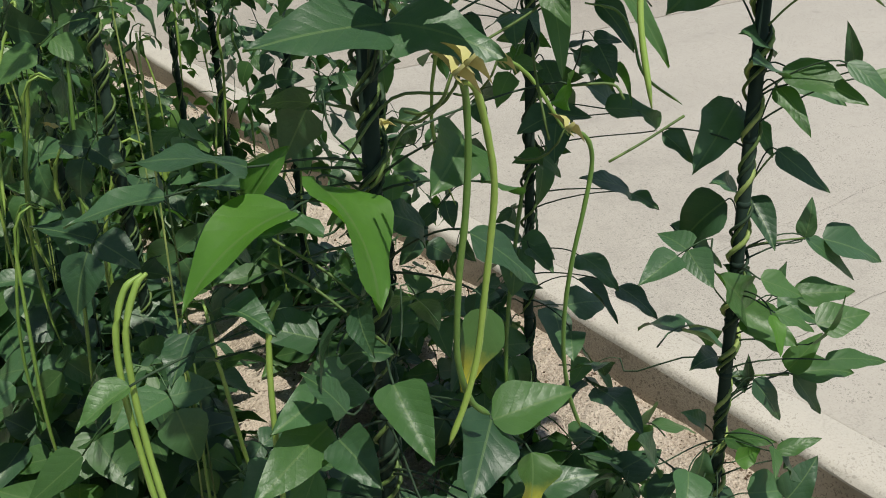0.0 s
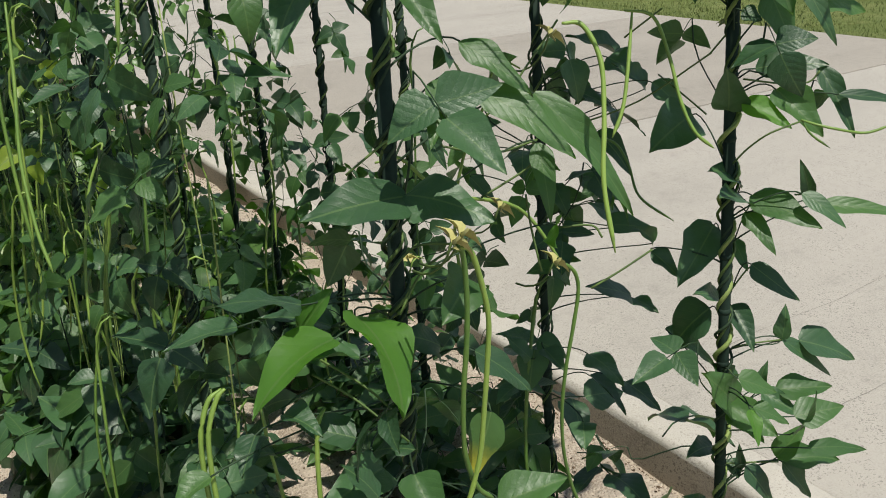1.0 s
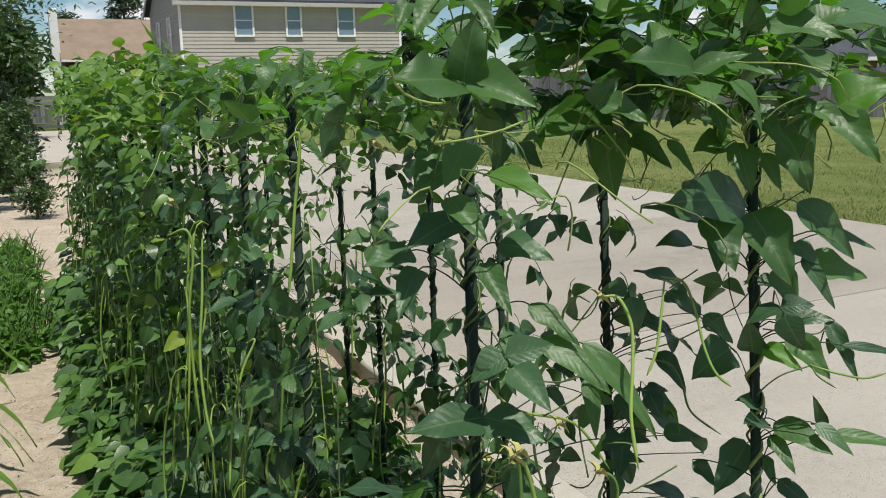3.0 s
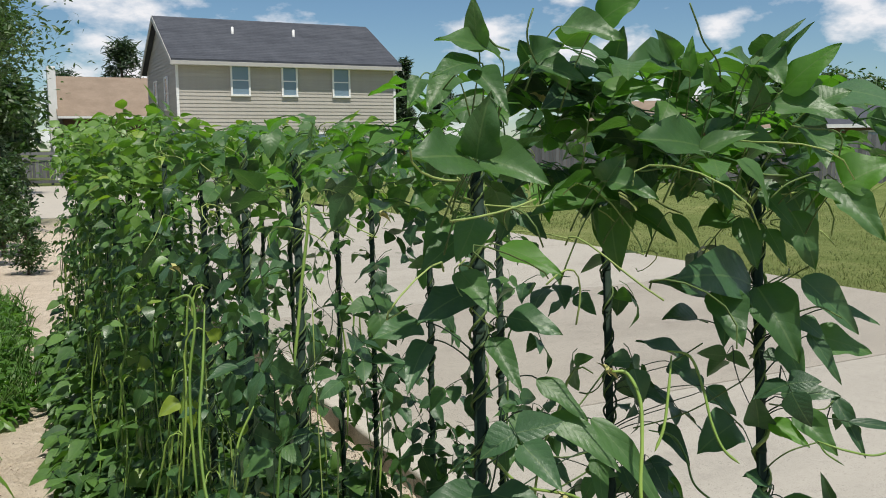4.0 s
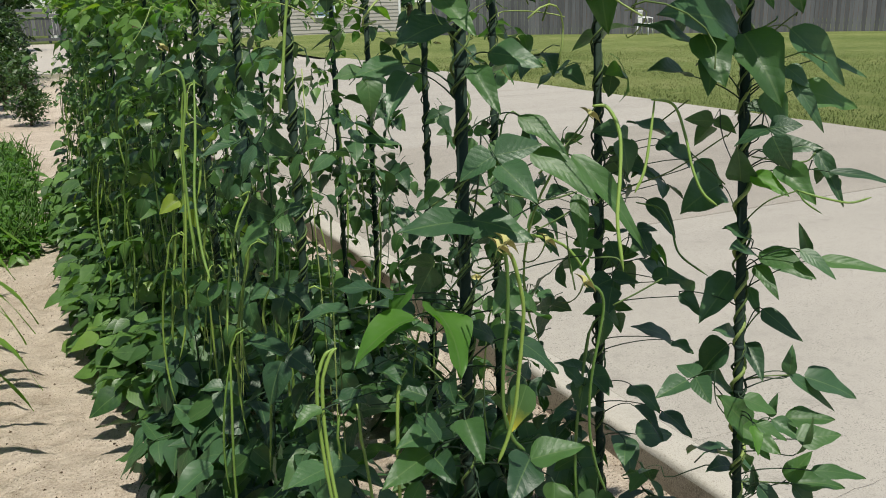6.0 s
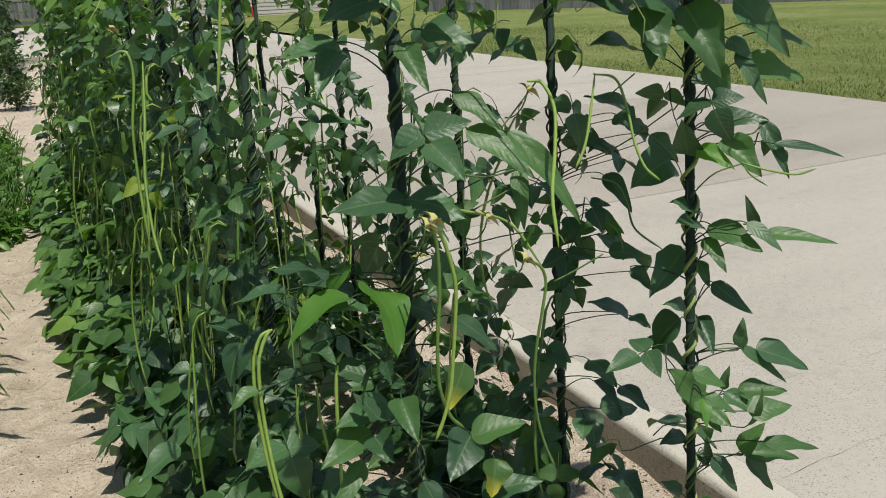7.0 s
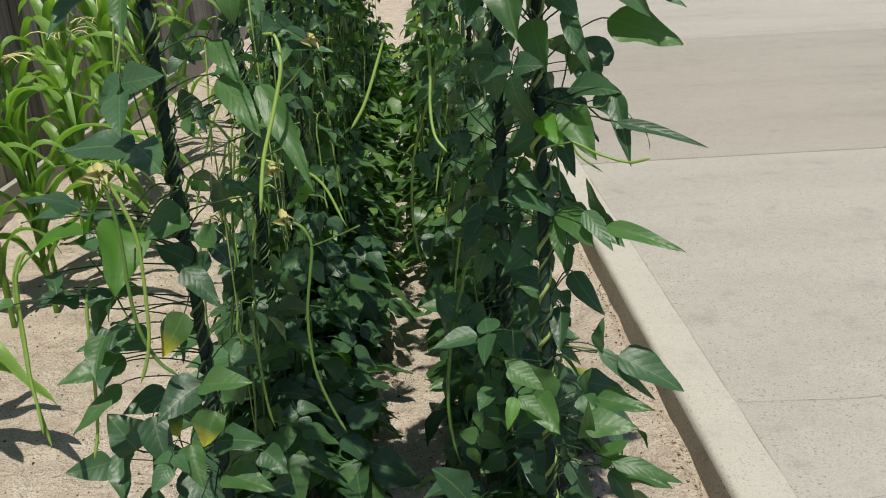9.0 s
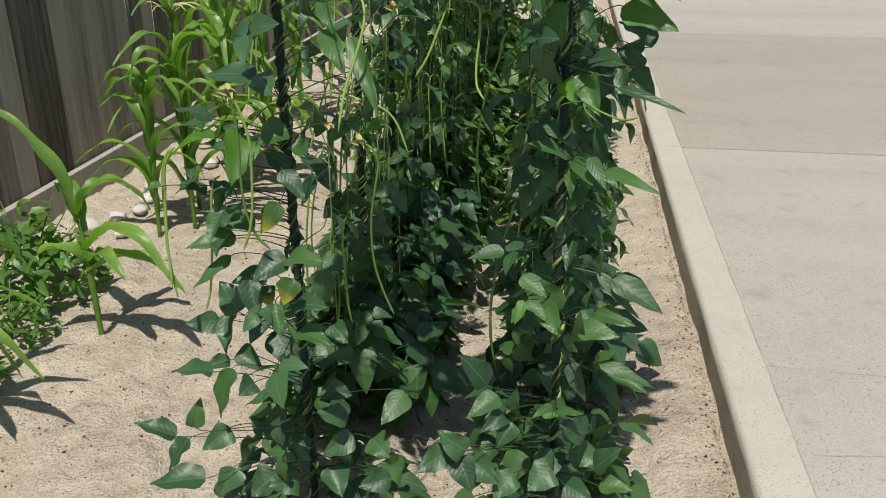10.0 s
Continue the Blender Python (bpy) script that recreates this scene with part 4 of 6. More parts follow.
leaf((0.407, 0.537, 1.265), (0.298, 0.547, 1.256), (-0.09, -0.38, 0.92), 0.073, BEAN)
leaf((0.407, 0.538, 1.266), (0.467, 0.466, 1.248), (-0.29, -0.40, 0.87), 0.063, BEAN)
leaf((0.312, 0.531, 1.140), (0.215, 0.518, 1.090), (-0.46, -0.03, 0.89), 0.073, BEAN_YOUNG, 0.9)
leaf((0.299, 0.589, 1.122), (0.331, 0.558, 1.173), (-0.90, -0.04, 0.43), 0.047, BEAN_YOUNG)
leaf((0.357, 0.572, 1.136), (0.348, 0.478, 1.058), (0.46, -0.58, 0.67), 0.082, BEAN_YOUNG, 0.9)
leaf((0.346, 0.449, 1.014), (0.337, 0.393, 0.975), (-0.26, -0.49, 0.83), 0.047, BEAN_MID)
leaf((0.328, 0.495, 0.967), (0.301, 0.521, 1.005), (0.46, -0.56, 0.69), 0.036, BEAN)
leaf((0.324, 0.504, 0.935), (0.331, 0.443, 0.924), (-0.45, -0.12, 0.88), 0.047, BEAN)
leaf((0.250, 0.630, 1.133), (0.176, 0.650, 1.120), (-0.17, 0.00, 0.99), 0.051, BEAN)
leaf((0.339, 0.593, 1.121), (0.275, 0.634, 1.136), (0.14, -0.11, 0.98), 0.051, BEAN)
leaf((0.299, 0.573, 1.165), (0.206, 0.595, 1.181), (0.18, 0.04, 0.98), 0.064, BEAN)
leaf((0.331, 0.517, 1.119), (0.272, 0.545, 1.120), (0.03, 0.02, 1.00), 0.043, BEAN)
leaf((0.258, 0.589, 0.997), (0.202, 0.578, 1.017), (0.37, -0.16, 0.91), 0.042, BEAN)
leaf((0.328, 0.536, 1.017), (0.275, 0.565, 1.033), (-0.02, -0.52, 0.85), 0.042, BEAN)
leaf((0.344, 0.528, 0.998), (0.370, 0.480, 1.016), (-0.36, 0.20, 0.91), 0.040, BEAN)
leaf((0.240, 0.590, 1.027), (0.210, 0.552, 1.009), (-0.26, -0.18, 0.95), 0.036, BEAN)
leaf((0.178, 0.553, 1.024), (0.134, 0.551, 1.004), (-0.42, -0.21, 0.88), 0.031, BEAN_MID)
leaf((0.252, 0.535, 1.075), (0.277, 0.494, 1.063), (0.05, -0.20, 0.98), 0.033, BEAN)
leaf((0.339, 0.687, 0.771), (0.271, 0.638, 0.772), (0.37, -0.43, 0.82), 0.060, BEAN)
leaf((0.294, 0.611, 0.709), (0.246, 0.625, 0.772), (0.35, -0.84, 0.41), 0.077, BEAN)
leaf((0.330, 0.682, 0.741), (0.353, 0.640, 0.706), (0.14, -0.59, 0.80), 0.052, BEAN_OLD)
leaf((0.389, 0.638, 0.731), (0.477, 0.617, 0.703), (0.24, -0.25, 0.94), 0.063, BEAN)
leaf((0.345, 0.639, 0.699), (0.323, 0.579, 0.646), (0.18, -0.66, 0.73), 0.056, BEAN)
leaf((0.253, 0.659, 0.673), (0.261, 0.590, 0.606), (-0.36, -0.65, 0.67), 0.065, BEAN)
leaf((0.231, 0.647, 0.664), (0.161, 0.618, 0.656), (0.33, -0.82, 0.46), 0.055, BEAN)
leaf((0.365, 0.635, 0.651), (0.425, 0.592, 0.581), (0.17, -0.78, 0.60), 0.068, BEAN)
leaf((0.281, 0.616, 0.602), (0.345, 0.600, 0.569), (0.15, -0.79, 0.59), 0.060, BEAN)
leaf((0.256, 0.619, 0.576), (0.205, 0.579, 0.577), (0.40, -0.40, 0.82), 0.047, BEAN)
leaf((0.287, 0.555, 0.594), (0.275, 0.502, 0.494), (-0.60, -0.69, 0.41), 0.075, BEAN_MID)
leaf((0.242, 0.551, 0.585), (0.162, 0.514, 0.602), (0.23, -0.02, 0.97), 0.065, BEAN)
leaf((0.189, 0.539, 0.436), (0.189, 0.567, 0.501), (0.35, -0.86, 0.36), 0.047, BEAN_MID)
leaf((0.143, 0.529, 0.415), (0.049, 0.511, 0.444), (0.33, -0.15, 0.93), 0.070, BEAN)
leaf((0.190, 0.496, 0.436), (0.154, 0.460, 0.366), (-0.44, -0.69, 0.57), 0.057, BEAN)
leaf((0.271, 0.541, 0.442), (0.220, 0.499, 0.401), (0.27, -0.80, 0.53), 0.063, BEAN)
leaf((0.343, 0.535, 0.574), (0.322, 0.490, 0.566), (0.62, -0.40, 0.68), 0.058, BEAN)
leaf((0.246, 0.437, 0.377), (0.124, 0.413, 0.358), (-0.07, -0.27, 0.96), 0.085, BEAN)
leaf((0.552, 0.538, 0.494), (0.485, 0.508, 0.531), (0.58, -0.36, 0.73), 0.060, BEAN)
leaf((0.671, 0.601, 0.534), (0.623, 0.536, 0.490), (0.05, -0.55, 0.83), 0.063, BEAN_MID)
leaf((0.561, 0.545, 0.443), (0.491, 0.522, 0.411), (0.06, -0.84, 0.53), 0.060, BEAN)
leaf((0.598, 0.571, 0.421), (0.649, 0.529, 0.405), (-0.24, -0.56, 0.79), 0.069, BEAN_MID)
leaf((0.673, 0.552, 0.359), (0.614, 0.528, 0.381), (0.52, -0.68, 0.51), 0.069, BEAN_MID)
leaf((0.416, 0.533, 0.446), (0.468, 0.475, 0.382), (0.60, -0.28, 0.75), 0.067, BEAN)
leaf((0.506, 0.544, 0.351), (0.535, 0.492, 0.308), (0.09, -0.59, 0.80), 0.077, BEAN)
leaf((0.387, 0.508, 0.351), (0.333, 0.468, 0.314), (0.22, -0.78, 0.59), 0.079, BEAN)
leaf((0.440, 0.504, 0.344), (0.381, 0.456, 0.345), (0.53, -0.57, 0.63), 0.079, BEAN)
leaf((0.292, 0.490, 0.372), (0.270, 0.461, 0.313), (0.21, -0.91, 0.36), 0.065, BEAN)
leaf((0.547, 0.625, 0.612), (0.502, 0.583, 0.617), (0.63, -0.58, 0.51), 0.047, BEAN)
leaf((0.510, 0.608, 0.692), (0.557, 0.570, 0.673), (-0.23, -0.62, 0.75), 0.056, BEAN)
leaf((0.464, 0.648, 0.637), (0.441, 0.623, 0.692), (0.66, -0.75, -0.07), 0.066, BEAN)
leaf((0.659, 0.478, 0.387), (0.589, 0.453, 0.383), (0.27, -0.73, 0.63), 0.063, BEAN)
leaf((0.478, 0.610, 0.525), (0.551, 0.585, 0.517), (-0.20, -0.75, 0.63), 0.061, BEAN)
pod((0.387, 0.421, 1.252), (0.395, 0.424, 1.242), (0.400, 0.427, 1.199), (0.400, 0.430, 1.148), (0.397, 0.433, 1.102), (0.397, 0.436, 1.053), (0.401, 0.439, 1.015), (0.416, 0.442, 0.972), (0.439, 0.445, 0.945), r=0.0027)
pod((0.390, 0.421, 1.251), (0.403, 0.423, 1.243), (0.415, 0.425, 1.209), (0.423, 0.426, 1.169), (0.422, 0.428, 1.124), (0.418, 0.430, 1.070), (0.413, 0.431, 1.022), (0.403, 0.433, 0.981), (0.388, 0.435, 0.944), r=0.0027)
pod((0.601, 0.542, 1.138), (0.618, 0.542, 1.134), (0.632, 0.540, 1.121), (0.638, 0.540, 1.095), (0.631, 0.540, 1.050), (0.622, 0.542, 0.996), (0.619, 0.545, 0.937), (0.624, 0.547, 0.874), (0.641, 0.550, 0.811), (0.662, 0.550, 0.759), r=0.0024)
pod((0.208, 0.575, 1.101), (0.193, 0.575, 1.092), (0.180, 0.570, 1.062), (0.176, 0.565, 1.019), (0.177, 0.555, 0.958), (0.180, 0.540, 0.899), (0.188, 0.530, 0.839), (0.198, 0.520, 0.785), r=0.0027)
pod((0.210, 0.570, 1.103), (0.200, 0.570, 1.094), (0.186, 0.565, 1.063), (0.182, 0.560, 1.016), (0.182, 0.550, 0.960), (0.184, 0.535, 0.905), (0.189, 0.525, 0.856), (0.192, 0.515, 0.812), r=0.0027)
pod((0.306, 0.556, 1.052), (0.294, 0.550, 1.041), (0.287, 0.545, 1.004), (0.283, 0.540, 0.941), (0.279, 0.530, 0.869), (0.273, 0.520, 0.807), (0.263, 0.510, 0.765), r=0.0027)
pod((0.604, 0.535, 1.411), (0.622, 0.523, 1.408), (0.628, 0.501, 1.373), (0.615, 0.480, 1.318), (0.597, 0.459, 1.257), (0.589, 0.431, 1.191), r=0.0027)
pod((0.769, 0.599, 1.401), (0.749, 0.582, 1.345), (0.730, 0.569, 1.298), (0.709, 0.564, 1.265), r=0.0024)
pod((0.794, 0.638, 1.398), (0.823, 0.616, 1.389), (0.828, 0.590, 1.341), (0.825, 0.567, 1.294), (0.829, 0.544, 1.256), (0.845, 0.525, 1.235), r=0.0023)
pod((0.254, 0.891, 1.632), (0.272, 0.886, 1.645), (0.272, 0.881, 1.615), (0.256, 0.870, 1.529), (0.245, 0.861, 1.461), (0.233, 0.853, 1.392), r=0.0026)
pod((0.129, 1.349, 1.428), (0.165, 1.335, 1.438), (0.172, 1.321, 1.388), (0.155, 1.308, 1.286), (0.150, 1.288, 1.173), (0.151, 1.263, 1.048), r=0.0029)
pod((0.318, 1.554, 1.121), (0.338, 1.545, 1.126), (0.298, 1.532, 1.054), (0.258, 1.491, 0.930), (0.235, 1.446, 0.816), r=0.0029)
pod((0.196, 1.340, 1.417), (0.178, 1.292, 1.303), (0.158, 1.249, 1.198), (0.153, 1.202, 1.100), (0.158, 1.167, 1.039), r=0.0029)
pod((0.454, 0.683, 1.258), (0.489, 0.684, 1.256), (0.536, 0.666, 1.208), (0.639, 0.656, 1.169), (0.686, 0.624, 1.092), r=0.0024)
shoot((0.641, 0.521, 1.105), (0.675, 0.510, 1.121), (0.715, 0.498, 1.142))
shoot((0.558, 0.622, 1.209), (0.605, 0.607, 1.233), (0.627, 0.603, 1.247))
shoot((0.586, 0.650, 1.295), (0.620, 0.645, 1.323), (0.690, 0.642, 1.397))
shoot((0.524, 0.672, 1.269), (0.584, 0.632, 1.256), (0.632, 0.609, 1.268))
shoot((0.604, 0.596, 1.210), (0.599, 0.580, 1.174), (0.596, 0.557, 1.126))
shoot((0.627, 0.564, 1.172), (0.661, 0.544, 1.172), (0.668, 0.533, 1.158))
shoot((0.300, 0.566, 1.089), (0.330, 0.536, 1.064), (0.367, 0.492, 1.020))
shoot((0.311, 0.567, 1.102), (0.343, 0.534, 1.074), (0.364, 0.507, 1.046))
shoot((0.378, 0.557, 1.161), (0.420, 0.554, 1.201), (0.460, 0.532, 1.203))
shoot((0.392, 0.539, 1.139), (0.423, 0.541, 1.179), (0.459, 0.531, 1.200))
shoot((0.381, 0.614, 1.274), (0.412, 0.607, 1.295), (0.456, 0.597, 1.324))
flower((0.444, 0.997, 1.610))
flower((0.579, 0.616, 1.193))
flower((0.162, 1.491, 1.476))

HELD = PLANTS[1, 0]
leaf((0.928, 0.520, 0.882), (0.976, 0.490, 0.852), (0.06, -0.66, 0.75), 0.041, BEAN_MID)
leaf((0.934, 0.500, 0.838), (0.916, 0.470, 0.799), (-0.07, -0.78, 0.63), 0.025, BEAN_YOUNG)
leaf((0.941, 0.500, 0.839), (0.984, 0.470, 0.812), (0.04, -0.64, 0.77), 0.029, BEAN_MID)
leaf((1.047, 0.500, 0.754), (1.043, 0.470, 0.843), (0.04, -0.95, -0.32), 0.030, BEAN_MID)
leaf((1.013, 0.500, 0.584), (1.067, 0.470, 0.603), (-0.49, -0.38, 0.79), 0.025, BEAN_MID)
leaf((1.003, 0.500, 0.594), (0.959, 0.470, 0.585), (0.14, -0.47, 0.87), 0.022, BEAN_MID)
leaf((1.093, 0.500, 0.707), (1.202, 0.470, 0.678), (0.04, -0.61, 0.79), 0.032, BEAN_MID)
leaf((1.045, 0.500, 0.784), (1.124, 0.470, 0.783), (-0.20, -0.55, 0.81), 0.051, BEAN_MID)
leaf((1.036, 0.620, 1.296), (1.099, 0.550, 1.303), (-0.52, -0.40, 0.75), 0.050, BEAN)
leaf((1.091, 0.560, 1.301), (1.106, 0.500, 1.209), (-0.51, -0.76, 0.41), 0.033, BEAN)
leaf((1.086, 0.520, 1.267), (1.199, 0.470, 1.231), (-0.07, -0.68, 0.73), 0.021, BEAN)
leaf((0.988, 0.600, 1.258), (1.021, 0.540, 1.233), (-0.42, -0.54, 0.73), 0.040, BEAN_YOUNG)
leaf((1.031, 0.580, 1.273), (1.051, 0.520, 1.209), (-0.44, -0.72, 0.54), 0.060, BEAN_MID)
leaf((0.984, 0.620, 1.245), (0.961, 0.600, 1.311), (-0.64, -0.64, -0.42), 0.057, BEAN)
leaf((1.020, 0.620, 1.136), (0.945, 0.620, 1.170), (0.32, -0.62, 0.72), 0.049, BEAN)
leaf((1.011, 0.600, 1.111), (0.925, 0.580, 1.141), (0.38, -0.38, 0.84), 0.055, BEAN)
leaf((1.027, 0.600, 1.116), (1.049, 0.500, 1.084), (-0.46, -0.36, 0.81), 0.053, BEAN_MID)
leaf((1.071, 0.620, 1.088), (1.116, 0.560, 1.059), (-0.32, -0.60, 0.73), 0.042, BEAN)
leaf((1.044, 0.530, 1.132), (1.082, 0.480, 1.091), (-0.28, -0.73, 0.62), 0.029, BEAN)
leaf((1.076, 0.540, 1.120), (1.053, 0.540, 1.180), (-0.61, -0.76, -0.23), 0.025, BEAN)
leaf((1.076, 0.520, 1.111), (1.170, 0.445, 1.091), (-0.27, -0.55, 0.79), 0.031, BEAN_MID)
leaf((1.017, 0.600, 1.093), (1.020, 0.540, 1.044), (-0.45, -0.58, 0.68), 0.031, BEAN_MID)
leaf((1.022, 0.660, 1.054), (0.934, 0.640, 0.979), (-0.45, -0.57, 0.68), 0.068, BEAN)
leaf((0.931, 0.700, 1.021), (0.955, 0.660, 0.986), (-0.26, -0.72, 0.64), 0.034, BEAN)
leaf((1.041, 0.640, 1.035), (1.036, 0.600, 0.994), (-0.47, -0.60, 0.64), 0.027, BEAN)
leaf((1.041, 0.600, 1.003), (1.075, 0.540, 0.948), (-0.30, -0.73, 0.61), 0.037, BEAN)
leaf((1.003, 0.640, 0.926), (0.990, 0.700, 0.833), (-0.96, 0.16, 0.24), 0.080, BEAN)
leaf((1.027, 0.620, 0.931), (1.021, 0.560, 0.880), (-0.44, -0.56, 0.71), 0.042, BEAN)
leaf((0.996, 0.720, 0.860), (1.073, 0.680, 0.782), (0.10, -0.84, 0.53), 0.039, BEAN)
leaf((1.024, 0.640, 0.933), (0.955, 0.640, 0.971), (0.39, -0.59, 0.71), 0.045, BEAN)
leaf((1.079, 0.560, 0.880), (1.091, 0.560, 0.935), (-0.80, -0.57, 0.18), 0.028, BEAN)
leaf((1.109, 0.550, 0.872), (1.205, 0.511, 0.820), (0.11, -0.68, 0.72), 0.059, BEAN)
leaf((1.079, 0.560, 0.880), (1.155, 0.520, 0.792), (0.07, -0.88, 0.46), 0.025, BEAN)
leaf((1.006, 0.580, 0.781), (0.921, 0.580, 0.861), (0.22, -0.95, 0.23), 0.080, BEAN_MID)
leaf((0.980, 0.570, 0.792), (1.010, 0.500, 0.765), (-0.43, -0.48, 0.77), 0.062, BEAN_MID)
leaf((1.000, 0.560, 0.768), (1.003, 0.520, 0.742), (-0.38, -0.52, 0.76), 0.032, BEAN_MID)
leaf((1.057, 0.570, 0.789), (1.089, 0.520, 0.753), (-0.24, -0.66, 0.71), 0.042, BEAN)
leaf((1.079, 0.560, 0.790), (1.156, 0.510, 0.782), (-0.21, -0.47, 0.86), 0.049, BEAN_MID)
leaf((1.061, 0.580, 0.790), (1.069, 0.580, 0.839), (-0.80, -0.59, 0.13), 0.023, BEAN)
leaf((1.022, 0.600, 0.801), (0.992, 0.620, 0.842), (0.01, -0.90, 0.45), 0.046, BEAN)
leaf((1.087, 0.550, 0.664), (1.128, 0.530, 0.721), (-0.82, -0.34, 0.47), 0.041, BEAN_MID)
leaf((1.107, 0.550, 0.650), (1.201, 0.513, 0.638), (-0.07, -0.45, 0.89), 0.053, BEAN_MID)
leaf((1.103, 0.550, 0.649), (1.141, 0.520, 0.572), (-0.08, -0.94, 0.33), 0.036, BEAN)
leaf((1.035, 0.570, 0.657), (1.070, 0.540, 0.582), (-0.09, -0.94, 0.33), 0.037, BEAN)
leaf((1.038, 0.580, 0.648), (1.026, 0.580, 0.701), (-0.62, -0.77, -0.14), 0.020, BEAN)
leaf((1.012, 0.620, 0.679), (0.941, 0.620, 0.691), (0.15, -0.39, 0.91), 0.045, BEAN)
leaf((1.039, 0.600, 0.655), (1.032, 0.580, 0.629), (-0.58, -0.56, 0.59), 0.034, BEAN)
leaf((1.006, 0.580, 0.556), (1.039, 0.520, 0.583), (-0.59, 0.04, 0.81), 0.034, BEAN_MID)
leaf((1.008, 0.620, 0.557), (0.971, 0.640, 0.589), (0.15, -0.75, 0.65), 0.034, BEAN)
leaf((0.935, 0.600, 1.499), (0.718, 0.550, 1.555), (0.31, -0.82, 0.47), 0.103, BEAN)
leaf((0.903, 0.640, 1.464), (0.738, 0.600, 1.507), (0.33, -0.47, 0.82), 0.075, BEAN)
leaf((0.915, 0.700, 1.427), (0.815, 0.680, 1.441), (0.21, -0.47, 0.86), 0.061, BEAN)
leaf((0.918, 0.640, 1.461), (0.888, 0.600, 1.400), (-0.53, -0.57, 0.63), 0.045, BEAN)
leaf((0.844, 0.580, 1.501), (0.835, 0.520, 1.423), (-0.50, -0.66, 0.56), 0.069, BEAN_MID)
leaf((0.929, 0.580, 1.499), (0.950, 0.504, 1.390), (-0.54, -0.73, 0.41), 0.088, BEAN_MID)
leaf((0.971, 0.560, 1.409), (0.986, 0.530, 1.341), (-0.45, -0.85, 0.28), 0.048, BEAN_MID)
leaf((1.016, 0.550, 1.422), (1.040, 0.510, 1.335), (-0.43, -0.86, 0.28), 0.028, BEAN)
leaf((1.006, 0.560, 1.444), (1.029, 0.530, 1.410), (-0.31, -0.81, 0.50), 0.036, BEAN)
leaf((1.053, 0.600, 1.502), (1.126, 0.550, 1.398), (-0.19, -0.93, 0.31), 0.066, BEAN)
leaf((1.088, 0.600, 1.399), (1.182, 0.558, 1.360), (-0.04, -0.73, 0.68), 0.068, BEAN_MID)
leaf((1.099, 0.580, 1.448), (1.185, 0.550, 1.423), (-0.03, -0.69, 0.73), 0.029, BEAN)
leaf((0.971, 0.600, 1.383), (0.987, 0.580, 1.370), (-0.31, -0.68, 0.66), 0.030, BEAN)
leaf((0.931, 0.620, 1.609), (0.921, 0.580, 1.528), (-0.57, -0.71, 0.42), 0.052, BEAN_MID)
leaf((0.946, 0.580, 1.594), (0.951, 0.540, 1.538), (-0.51, -0.72, 0.47), 0.030, BEAN_MID)
leaf((0.977, 0.560, 1.621), (1.005, 0.520, 1.534), (-0.54, -0.82, 0.20), 0.061, BEAN_MID)
leaf((0.908, 0.560, 1.657), (0.921, 0.500, 1.600), (-0.49, -0.65, 0.58), 0.034, BEAN_MID)
leaf((0.838, 0.580, 1.673), (0.833, 0.540, 1.632), (-0.50, -0.59, 0.64), 0.032, BEAN_MID)
leaf((0.959, 0.660, 1.602), (0.875, 0.660, 1.594), (-0.08, -0.55, 0.83), 0.075, BEAN_MID)
leaf((0.855, 0.700, 1.614), (0.881, 0.660, 1.556), (-0.34, -0.84, 0.43), 0.023, BEAN_MID)
leaf((0.823, 0.760, 1.615), (0.865, 0.700, 1.565), (-0.33, -0.73, 0.60), 0.049, BEAN_MID)
leaf((0.969, 0.460, 1.663), (0.980, 0.400, 1.584), (-0.63, -0.66, 0.41), 0.056, BEAN_MID)
leaf((0.973, 0.460, 1.668), (1.032, 0.420, 1.702), (-0.66, -0.51, 0.55), 0.078, BEAN_YOUNG)
leaf((1.050, 0.740, 1.208), (0.951, 0.740, 1.172), (-0.25, -0.69, 0.68), 0.085, BEAN)
leaf((0.510, 0.600, 1.852), (0.536, 0.560, 1.870), (-0.85, -0.39, 0.36), 0.056, BEAN_MID)
leaf((0.548, 0.580, 1.895), (0.603, 0.520, 1.865), (-0.38, -0.67, 0.63), 0.054, BEAN_MID)
leaf((0.595, 0.560, 1.900), (0.631, 0.520, 1.934), (-0.82, -0.50, 0.28), 0.054, BEAN_YOUNG)
leaf((0.522, 0.620, 1.849), (0.572, 0.560, 1.818), (-0.38, -0.65, 0.66), 0.051, BEAN_MID)
leaf((0.615, 0.580, 1.806), (0.694, 0.540, 1.808), (-0.34, -0.63, 0.70), 0.043, BEAN_YOUNG)
leaf((0.751, 0.580, 1.847), (0.635, 0.560, 1.831), (0.02, -0.69, 0.72), 0.090, BEAN_MID)
leaf((0.745, 0.580, 1.856), (0.694, 0.560, 1.897), (0.04, -0.92, -0.40), 0.044, BEAN_MID)
leaf((0.741, 0.540, 1.828), (0.736, 0.540, 1.885), (-0.66, -0.75, -0.06), 0.024, BEAN_YOUNG)
leaf((0.784, 0.540, 1.816), (0.767, 0.540, 1.856), (-0.56, -0.79, -0.24), 0.023, BEAN_YOUNG)
leaf((0.854, 0.520, 1.834), (0.766, 0.500, 1.858), (0.33, -0.56, 0.76), 0.061, BEAN_MID)
leaf((0.855, 0.520, 1.858), (0.853, 0.460, 1.816), (-0.54, -0.47, 0.70), 0.057, BEAN_MID)
leaf((0.842, 0.500, 1.856), (0.888, 0.460, 1.903), (-0.80, -0.35, 0.49), 0.021, BEAN_MID)
leaf((0.871, 0.500, 1.845), (0.893, 0.460, 1.906), (-0.96, -0.21, 0.21), 0.020, BEAN_MID)
